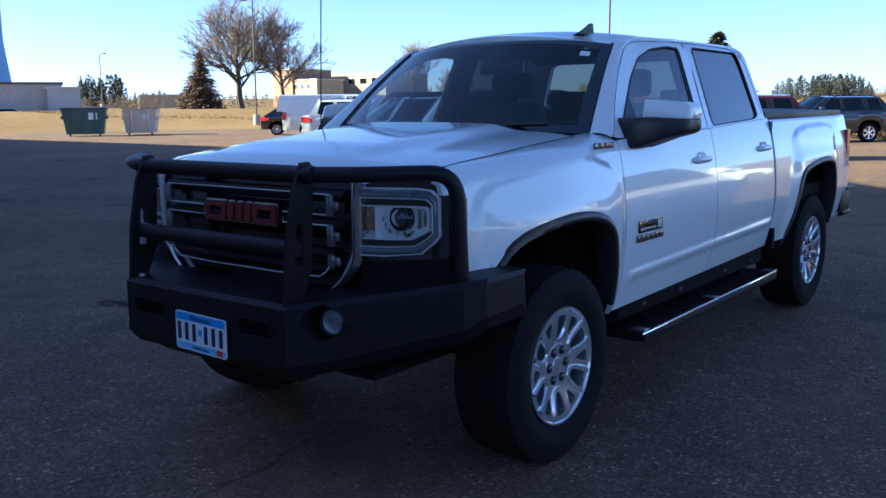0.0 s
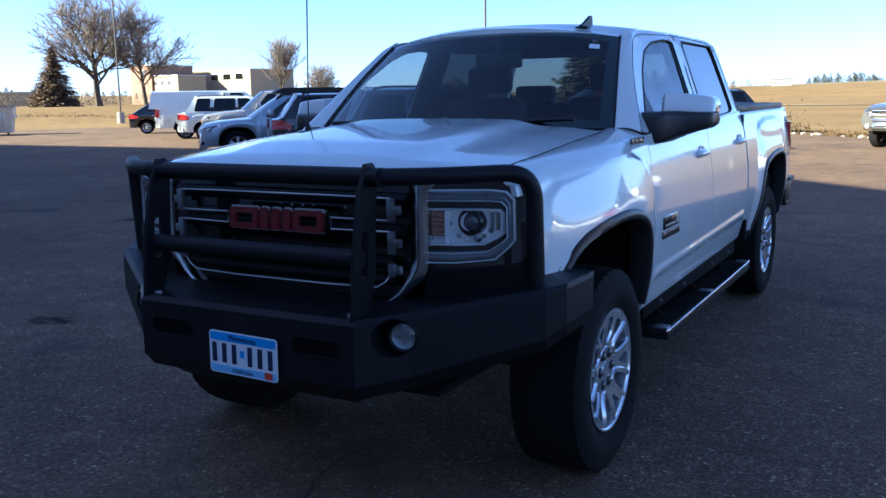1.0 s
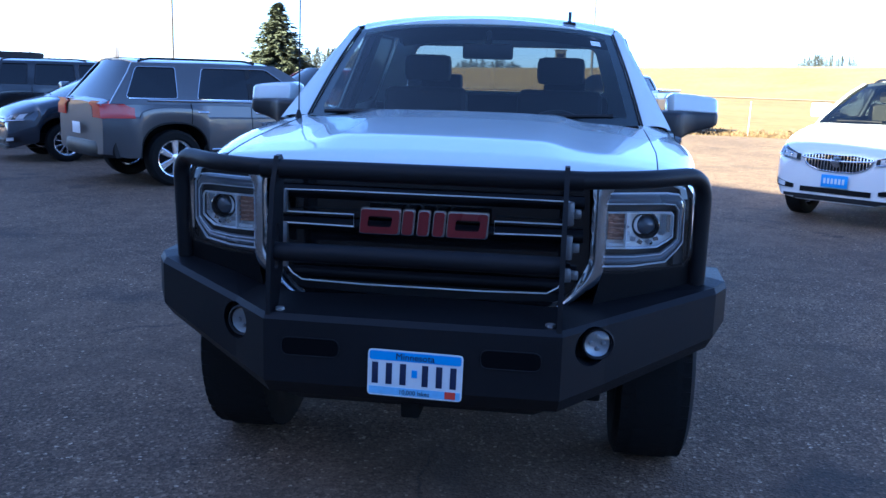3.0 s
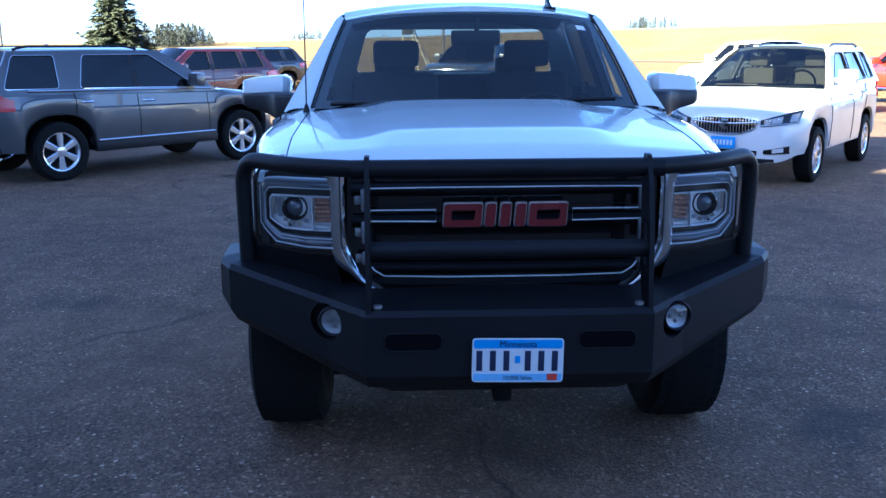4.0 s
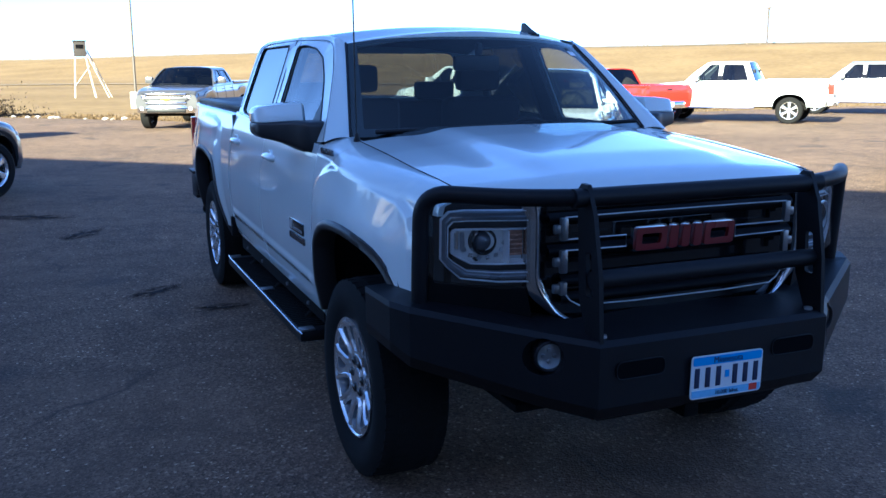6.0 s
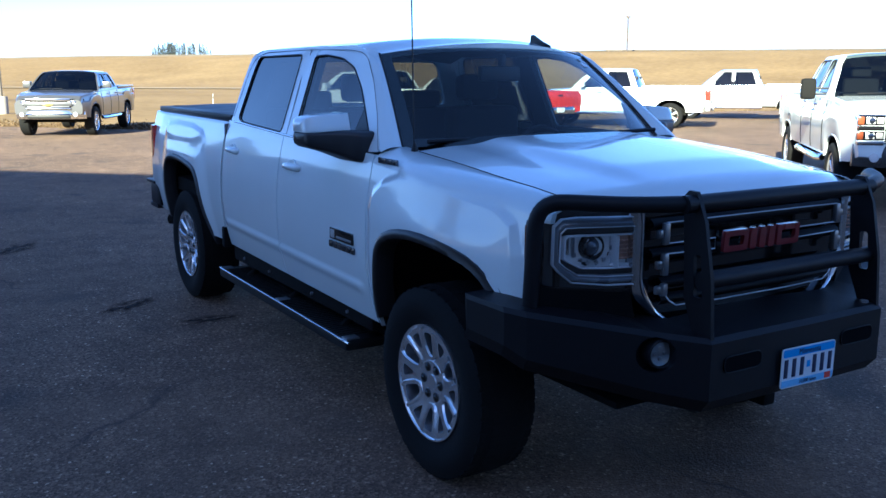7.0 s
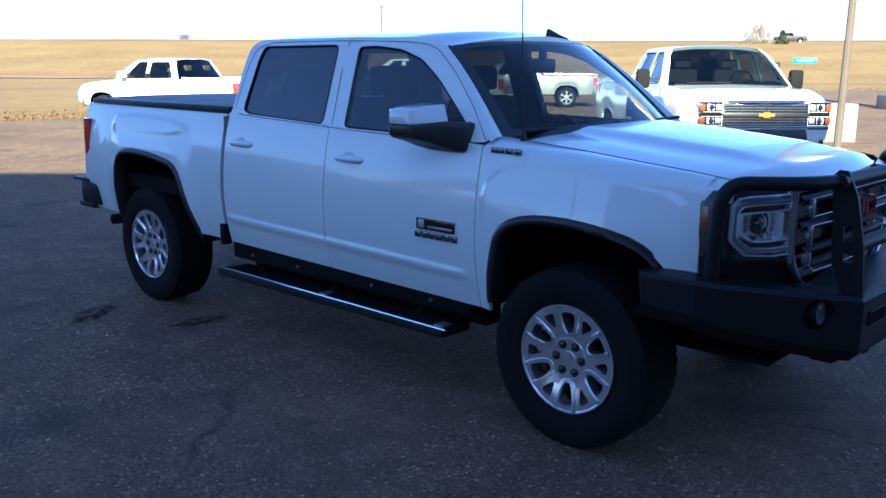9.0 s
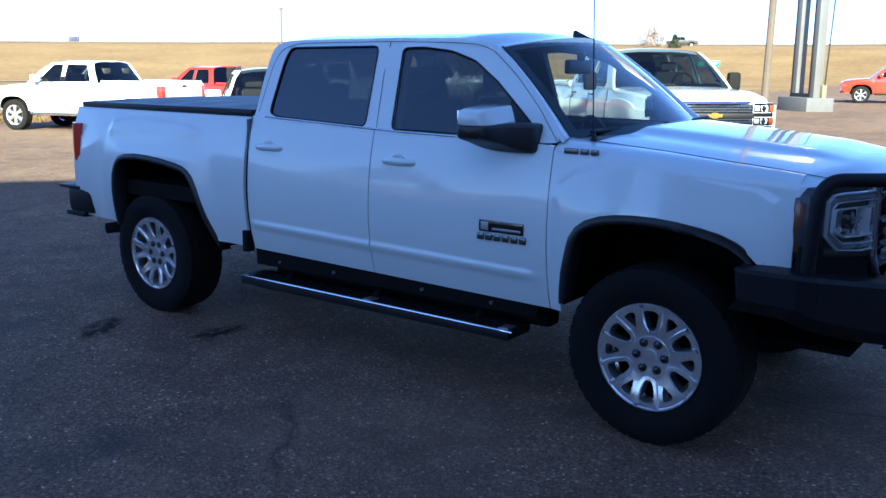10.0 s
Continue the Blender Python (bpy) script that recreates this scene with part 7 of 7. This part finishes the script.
spruce("tall bluish-green spruce behind the second row", Vector((-15.4, 43.5, 0)), 5.3, 5.8, 8)
spruce("small dark spruce on the skyline", at_az(65.9, 165), 2.4, 2.2, 12)
wood_strip("tree_belt", "pale bare scrub on the skyline", 63.8, 65.4, 168, 3.7, 30, 40, M_FARTWIG, loose=1.6)
wood_strip("tree_belt", "pale bare scrub on the far bank", 33.0, 36.4, 215, 2.3, 22, 41, M_FARTWIG, loose=1.6)
wood_strip("tree_belt", "grey-green belt of pines on the skyline", -17.7, -12.3, 300, 7.4, 110, 3, M_FARPINE)
wood_strip("tree_belt", "bare scrub along the skyline", -13.2, -9.0, 320, 3.0, 26, 4, M_FARTWIG)
wood_strip("tree_belt", "low rounded wood on the skyline", -7.6, -3.4, 400, 5.0, 90, 5, M_FARPINE, loose=1.5)
wood_strip("tree_belt", "scattered bare trees on the skyline", -3.3, 6.0, 410, 3.2, 26, 6, M_FARTWIG)
wood_strip("tree_belt", "clump of tall poplars on the bank", 12.8, 16.3, 250, 3.9, 60, 7, M_FARPINE, loose=0.7)
wood_strip("tree_belt", "dark round pines behind the sheds", -59.6, -56.6, 170, 6.6, 40, 8, M_FARPINE)
wood_strip("tree_belt", "dark pines thinning along the skyline", -56.6, -54.2, 210, 4.2, 22, 9, M_FARPINE)
wood_strip("tree_belt", "bare trees on the skyline behind the school", -47, -30, 330, 4.5, 50, 10, M_FARTWIG)
wood_strip("tree_belt", "brown scrub along the grass edge", -62, -44, 150, 2.2, 130, 14, M_FARTWIG, loose=1.6)
wood_strip("tree_belt", "hazy trees at the end of the bank", 76, 84, 420, 9.0, 40, 11, M_FARTWIG)

# sheds, school, water tower
def block(name, label, category, place, yaw, w, d, h, material, windows=(), roof=None):
    """A plain building: wall, roof slab, windows with frame and sill."""
    v = thing(name, label, category, kind="structure", m=Matrix.Translation(place) @ pose(0, 0, 0, 0, 0, yaw))
    part("wall", boxes((-w / 2, w / 2, 0, d, -0.3, h)), material, v)
    part("roof", boxes((-w / 2 - 0.2, w / 2 + 0.2, -0.2, d + 0.2, h, h + 0.25), bev=0.03), roof or M_STEEL, v)
    for x, z, ww, hh in windows:
        f = part("window", boxes((x - ww / 2, x + ww / 2, -0.06, 0.02, z - hh / 2, z + hh / 2), bev=0.01), M_STEEL, v)
        part("pane", boxes((x - ww / 2 + 0.08, x + ww / 2 - 0.08, -0.07, -0.05, z - hh / 2 + 0.08, z + hh / 2 - 0.08)), M_GLOSSBLACK, f)
    return v


M_SHED = mat("weathered white metal", (0.45, 0.44, 0.42), 0.6, col2=(0.26, 0.25, 0.24), scale=0.6, fine=4)
M_SHED2 = mat("blue-grey metal", (0.34, 0.37, 0.42), 0.6, var=0.12, scale=0.6, fine=4)
M_CREAM = mat("cream stucco", (0.36, 0.30, 0.20), 0.85, var=0.08, scale=0.3, fine=3)
M_BRICK = mat("brown brick", (0.28, 0.17, 0.12), 0.9, var=0.2, scale=0.5, fine=6)
M_TOWER = mat("pale blue steel", (0.16, 0.36, 0.62), 0.5, var=0.05)
p = at_az(-63.6, 118, 2.8)
block("shed", "weathered white metal shed with a dark stained top", "shed", p, 62, 12, 8, 3.05, M_SHED, roof=M_BARK)
block("shed", "lower blue-grey metal shed beside a white one", "shed", at_az(-60.6, 116, 2.8), 60, 3.6, 5, 2.45, M_SHED2)
p = at_az(-43.9, 235, 2.5)
block("school_building", "long cream school building with dark windows", "building", p, -8, 30, 14, 7.7, M_CREAM, [(-12 + 4.6 * k, 6.2, 2.8, 1.5) for k in range(6)])
block("school_wing", "brown brick wing of the school", "building", at_az(-47.9, 232, 2.5), -8, 8.5, 12, 9.0, M_BRICK, [(1.2, 7.2, 1.2, 1.6)])
block("school_wing", "low cream annex in front of the brick wing", "building", at_az(-46.7, 226, 2.5), -8, 12, 8, 6.4, M_CREAM, [(-2.6, 4.9, 1.6, 1.2), (0, 4.9, 1.6, 1.2), (2.6, 4.9, 1.6, 1.2)])
block("farm_shed", "low cream sheds among bare trees", "shed", at_az(-54.4, 200, 2.8), 55, 14, 8, 2.6, M_CREAM)
block("house", "small white house on the skyline", "house", at_az(-8.9, 330), 9, 7, 5, 2.2, M_SHED)
tower = thing("water_tower", "pale blue steel water tower stem", "water tower", m=Matrix.Translation(at_az(-64.25, 150, 2.8)))
part("stem", lathe([(4.2, -1), (2.6, 4), (1.9, 10), (1.8, 30), (5.5, 36), (6.5, 40), (5.5, 45), (0, 47)], 32, "z"), M_TOWER, tower)

# skips
def skip(label, x, y, yaw, w, d, h, material, lid):
    v = thing("dumpster", label, "dumpster", "dumpsters", m=pose(x, y, 0, 0, 0, yaw))
    b = bmesh.new()
    lo = [(-w * 0.42, -d / 2), (w * 0.42, -d / 2), (w * 0.42, d / 2), (-w * 0.42, d / 2)]
    hi = [(-w * 0.52, -d / 2), (w * 0.52, -d / 2), (w * 0.52, d / 2), (-w * 0.52, d / 2)]
    A = [b.verts.new((*q, 0.12)) for q in lo]
    B = [b.verts.new((*q, h)) for q in hi]
    b.faces.new(A[::-1])
    for k in range(4):
        b.faces.new((A[k], A[(k + 1) % 4], B[(k + 1) % 4], B[k]))
    bmesh.ops.solidify(b, geom=list(b.faces), thickness=0.03)
    part("bin", b, material, v)
    part("rim", tube([(*q, h) for q in hi], 0.05, 6, True), material, v)
    for s in (-1, 1):
        part("lid", boxes((s * 0.02, s * w * 0.5, -d / 2 - 0.02, d / 2 + 0.02, h + 0.03, h + 0.09), bev=0.02), lid, v)
        part("rib", boxes((s * w * 0.22, s * w * 0.27, -d / 2 - 0.06, -d / 2, 0.2, h), bev=0.01), material, v)
        part("fork_pocket", boxes((s * w * 0.46, s * w * 0.54, -d * 0.4, d * 0.4, h * 0.62, h * 0.74), bev=0.01), material, v)
        part("caster", lathe([(0, -0.04), (0.08, -0.04), (0.08, 0.04), (0, 0.04)], 12, "x", (s * w * 0.34, -d * 0.4, 0.08)), M_RUBBER, v)
    part("label", boxes((w * 0.1, w * 0.3, -d / 2 - 0.012, -d / 2 - 0.004, h * 0.6, h * 0.85)), M_PLATE, v)
    return v


M_SKIPG = mat("faded green steel", (0.045, 0.095, 0.085), 0.6, var=0.35, scale=1.5, fine=12)
M_SKIPW = mat("rust-stained white steel", (0.80, 0.69, 0.53), 0.7, col2=(0.60, 0.45, 0.29), scale=0.8, fine=12)
skip("faded green steel dumpster on the lot", -41.9, 23.2, 55, 2.15, 1.5, 1.45, M_SKIPG, M_SHED)
skip("rust-stained white dumpster beside a green one", -41.0, 26.0, 48, 1.75, 1.4, 1.35, M_SKIPW, M_BARK)


def lamp_post(label, x, y, h, heads=2):
    v = thing("lamp_post", label, "street lamp", "lot lamps", m=Matrix.Translation((x, y, land(x, y))))
    part("base", lathe([(0.25, -0.05), (0.25, 0.66), (0.23, 0.70), (0, 0.70)], 20, "z"), M_CONC, v)
    part("pole", tube([(0, 0, 0.68), (0, 0, h)], 0.062, 8, r2=0.05), M_WOODPOLE, v)
    for s in ((-1, 1) if heads == 2 else (1,)):
        part("arm", tube([(0, 0, h - 0.15), (s * 0.35, 0, h + 0.05), (s * 0.75, 0, h + 0.1)], 0.035, 6), M_WOODPOLE, v)
        part("lamp_head", boxes((s * 0.65, s * 1.15, -0.16, 0.16, h + 0.03, h + 0.17), bev=0.04), M_BLACK, v)
    return v



lamp_post("tall bronze lot lamp with two heads on a concrete base", -48.2, 40.3, 8.7)
lamp_post("tall thin lot lamp behind the second row", -18.5, 37.4, 11.0)
lamp_post("tall thin lot lamp beyond the silver pickup", 1.1, 40.0, 11.0)
lamp_post("small lot lamp far off by the sheds", -93.6, 56, 6.3, 1)

# steel sign pylon and wooden pole
M_GREYCONC = mat("grey painted concrete", (0.095, 0.095, 0.10), 0.8, var=0.15, scale=2, fine=20)
M_STANDTAN = mat("faded beige paint", (0.17, 0.135, 0.09), 0.7, var=0.15)
M_PALESTEEL = mat("pale brushed steel", (0.17, 0.17, 0.172), 0.38, 0.4, var=0.12, scale=0.8, fine=20)
py = thing("sign_pylon", "tall two-legged brushed steel sign pylon on a concrete plinth", "sign", m=pose(34.6, 9.2, 0, 0, 0, -40))
part("plinth", boxes((-0.62, 0.62, -1.02, 1.02, -0.05, 0.56), bev=0.03), M_GREYCONC, py)
for y in (0.60, -0.62):
    leg = part("leg", boxes((-0.19, 0.19, y - 0.17, y + 0.17, 0.56, 10.5), bev=0.012), M_PALESTEEL, py)
    # black strip paints the shade on the leg's face turned from the sun
    part("leg_edge", boxes((-0.203, -0.192, y + 0.09, y + 0.173, 0.56, 10.5), bev=0.004), M_BLACK, leg)
part("skirt", boxes((-0.20, -0.16, -0.45, 0.80, 0.57, 0.72)), M_BLACK, py)
part("cabinet", boxes((-0.4, 0.4, -3.0, 3.0, 10.5, 14.0), bev=0.05), M_PLATE, py)
part("meter_box", boxes((0.10, 0.30, -0.95, -0.74, 0.55, 1.08), bev=0.03), M_STANDTAN, py)
part("guy_wire", tube([(0.2, -0.90, 0.5), (0.2, -1.55, 12.0)], 0.03, 6), M_BLACK, py)
M_POLE = mat("weathered pole wood", (0.09, 0.07, 0.055), 0.9, var=0.3, scale=1.5, fine=30, bump=0.004)
pole = thing("utility_pole", "weathered wooden utility pole", "utility pole", m=Matrix.Translation((15.2, 4.7, 0)))
part("shaft", tube([(0, 0, -0.2), (0.10, -0.12, 11)], 0.085, 10, r2=0.07), M_POLE, pole)
part("crossarm", boxes((-1.1, 1.1, -0.06, 0.06, 10.2, 10.34), bev=0.01), M_POLE, pole)
blk = thing("concrete_block", "pale concrete block beside the heavy-duty pickup", "block", m=pose(17.3, 5.55, 0, 0, 0, 40))
part("block", boxes((-0.36, 0.36, -0.36, 0.36, 0, 0.86), bev=0.03), M_CONC, blk)

stake = thing("marker_stake", "thin white marker stake in the dry grass", "stake", m=Matrix.Translation((5.75, lot_edge(5.75) + 0.7, land(5.75, lot_edge(5.75) + 0.7))))
part("stake", tube([(0, 0, -0.1), (0.03, 0.0, 1.05)], 0.014, 6), M_STEEL, stake)
part("band", tube([(0.026, 0, 0.90), (0.028, 0, 0.97)], 0.016, 6), M_SEALGREY, stake)

# lookout stand in the field
M_STANDBOX = mat("dark stained boards", (0.045, 0.038, 0.033), 0.9, var=0.25, scale=3, fine=20)
st = thing("hunting_stand", "dark wooden box stand on splayed pale legs with a ladder", "stand", m=Matrix.Translation((-0.75, 58.5, land(-0.75, 58.5))))
for sx, sy in ((-1, -1), (1, -1), (1, 1), (-1, 1)):
    part("leg", tube([(sx * 0.62 + 0.15, sy * 0.7, -0.1), (sx * 0.28, sy * 0.28, 2.7)], 0.045, 6), M_TAN, st)
lad = part("ladder", tube([(1.55, -0.35, -0.1), (0.30, -0.25, 2.9)], 0.04, 6), M_TAN, st)
part("ladder_rail", tube([(1.75, 0.10, -0.1), (0.42, 0.15, 2.9)], 0.04, 6), M_TAN, lad)
for k in range(1, 9):
    q = k / 9
    part("rung", tube([(1.55 - 1.25 * q, -0.35 + 0.1 * q, -0.1 + 3.0 * q), (1.75 - 1.33 * q, 0.10 + 0.05 * q, -0.1 + 3.0 * q)], 0.02, 5), M_TAN, lad)
cabin = part("cabin", boxes((-0.36, 0.36, -0.36, 0.36, 2.50, 3.42), bev=0.02), M_STANDBOX, st)
# flat near-black panel paints the shaded inside of the hatch
part("hatch", boxes((-0.22, 0.22, -0.372, -0.35, 2.98, 3.22)), M_DARK, cabin)
part("roof", boxes((-0.42, 0.42, -0.42, 0.42, 3.42, 3.48), bev=0.01), M_STANDBOX, st)
part("brace", tube([(-0.48, -0.62, 0.6), (0.5, -0.5, 1.9)], 0.03, 5), M_TAN, st)


def road_sign(label, az, r, w, h, up, material, posts=2, cx=0.0, cy=-3.0):
    p = at_az(az, r, cx, cy)
    v = thing("road_sign", label, "sign", m=Matrix.Translation(p) @ pose(0, 0, 0, 0, 0, -az))
    part("board", boxes((-w / 2, w / 2, -0.03, 0.03, up, up + h), bev=0.01), material, v)
    for k in range(posts):
        x = 0 if posts == 1 else (k - 0.5) * w * 0.7
        part("post", tube([(x, 0.06, -0.2), (x, 0.06, up + h * 0.9)], 0.03 if w < 2 else 0.12, 6), M_BARK if w < 2 else M_WOOD, v)
    if w < 2:
        part("bar", boxes((-w * 0.36, w * 0.36, -0.036, -0.03, up + h * 0.4, up + h * 0.6)), M_PLATE, v)
    return v


M_SIGNG = mat("green sign sheet", (0.01, 0.26, 0.15), 0.5, var=0.05)
M_SIGNB = mat("brown board", (0.20, 0.15, 0.12), 0.8, var=0.15)
M_SIGNBLUE = mat("blue board", (0.012, 0.016, 0.07), 0.6, var=0.1)
road_sign("green street-name sign on a thin post", 68.1, 46, 1.05, 0.26, 1.8, M_SIGNG, 1, -4.1, -2.2)
road_sign("green street-name sign on a thin post", 66.0, 60, 0.7, 0.28, 1.6, M_SIGNG, 1, -3.7, -2.5)
road_sign("broad brown billboard on the bank", 26.4, 205, 4.8, 2.0, 0.6, M_SIGNB, 2, -4.1, -2.2)
road_sign("dark blue board on the bank", 30.9, 215, 2.2, 1.2, 0.6, M_SIGNBLUE, 2, -4.1, -2.2)
bb = road_sign("pale billboard beside a dark mast on the bank", 41.6, 185, 3.2, 2.6, 0.3, M_SHED2, 2, -3.1, -3.0)
part("mast", tube([(2.4, 0, 0), (2.4, 0, 6.6)], 0.2, 8), M_BARK, bb)
part("mast_head", boxes((1.9, 2.9, -0.2, 0.2, 6.4, 6.8), bev=0.05), M_BARK, bb)
road_sign("large billboard seen past the row", -28.3, 260, 5.5, 4.0, 2.4, M_SHED, 2, 0.1, -3.9)
road_sign("blue board on a post past the row", -25.9, 230, 2.6, 2.0, 1.6, M_SIGNBLUE, 1, 0.1, -3.9)
road_sign("blue board on a post past the row", -21.6, 240, 1.0, 0.6, 2.2, M_SIGNBLUE, 1, 0.1, -3.9)

# on the highway
p = at_az(66.5, 178, -4.137, -2.278)
pickup("dark pickup on the highway", p + Vector((0, 0, -0.25)), (-0.45, 0.89), M_BLACK, chrome=False, glass_mat=M_BLACKGLASS)
vehicle("car", "dark car parked by the sheds", "car", (-84.5, 38.0), (-0.45, -0.89), P_NAVY, 0.9, 2.7, 0.8, 0.88, 0.28, sedan_top, (0.25, 1.25, 2.55, 3.35), 1.5, [(0.62, 1.36, 1.62, 1.62), (1.72, 1.72, 2.30, 2.62)], r=0.32, half=0.105, spokes=10)
fr = thing("wooden_frame", "broken wooden frame leaning in the grass", "frame", m=Matrix.Translation(at_az(-51.2, 92, 2.8)))
for a, b in (((-1.1, 0, 0), (-0.9, 0, 1.1)), ((1.1, 0, 0), (1.0, 0, 1.2)), ((-1.0, 0, 1.05), (1.05, 0, 1.15)), ((-1.0, 0, 0.3), (0.9, 0, 0.9)), ((-0.3, 0, 0.9), (0.7, 0, 0.1))):
    part("rail", tube([a, b], 0.06, 5), M_WOOD, fr)

# verge: weeds, stones, scrub
rng = random.Random(77)
V, F = [], []
for k in range(5200):
    x = rng.uniform(-75, 75) if k % 3 else rng.uniform(-9, 12)
    y = lot_edge(x) + abs(rng.gauss(0, 1)) * 2.2 + 0.05
    c = Vector((x, y, land(x, y) - 0.05))
    hh = rng.uniform(0.04, 0.12)
    for j in range(3):
        a = rng.uniform(0, 6.283)
        d = Vector((math.cos(a), math.sin(a), 0))
        i = len(V)
        w = rng.uniform(0.015, 0.04)
        o = Vector((rng.uniform(-0.12, 0.12), rng.uniform(-0.12, 0.12), 0))
        V += [c + o - d * w, c + o + d * w, c + o + Vector((rng.uniform(-0.12, 0.12), rng.uniform(-0.12, 0.12), hh))]
        F.append((i, i + 1, i + 2))
me = bpy.data.meshes.new("verge")
me.from_pydata(V, [], F)
me.materials.append(M_STALK)
tagged(new("dry_weeds", me), "dry straw-coloured weeds along the lot edge", "grass", kind="stuff")


def stone(x, y, r, material, label, seed):
    b = bmesh.new()
    bmesh.ops.create_icosphere(b, subdivisions=2, radius=1)
    for v in b.verts:
        n = 1 + 0.28 * noise.noise(v.co * 1.4 + Vector((seed, 0, 0)))
        v.co = Vector((v.co.x * r * n, v.co.y * r * 0.8 * n, v.co.z * r * 0.55 * n + r * 0.3 + land(x, y) - 0.04))
    o = part("stone", b, material)
    o.location = (x, y, 0)
    return tagged(o, label, "stone", "pale stones")


M_PALE = mat("pale limestone", (0.55, 0.52, 0.46), 0.9, var=0.15, scale=4, fine=30)
for k in range(14):
    x = -4.2 + rng.uniform(0, 4.2)
    stone(x, lot_edge(x) + rng.uniform(0.3, 1.2), rng.uniform(0.05, 0.12), M_PALE, "pale rough stone at the lot edge", k)
V, F = [], []
for k in range(2600):
    x = -5.4 + rng.gauss(0, 0.9)
    y = 35.6 + rng.gauss(0, 0.35)
    z = abs(rng.gauss(0, 0.35))
    d1, d2 = (Vector((rng.uniform(-1, 1), rng.uniform(-1, 1), rng.uniform(-1, 1))) * 0.07 for _ in range(2))
    c = Vector((x, y, land(x, y) + z))
    i = len(V)
    V += [c - d1 * 0.3, c + d1, c + d2]
    F.append((i, i + 1, i + 2))
me = bpy.data.meshes.new("scrub")
me.from_pydata(V, [], F)
me.materials.append(mat("dark brush", (0.055, 0.040, 0.030), 0.95, var=0.3, scale=3, fine=20, spec=0.1))
tagged(new("dry_shrub", me), "low brown leafless shrub at the lot edge", "shrub", kind="stuff")
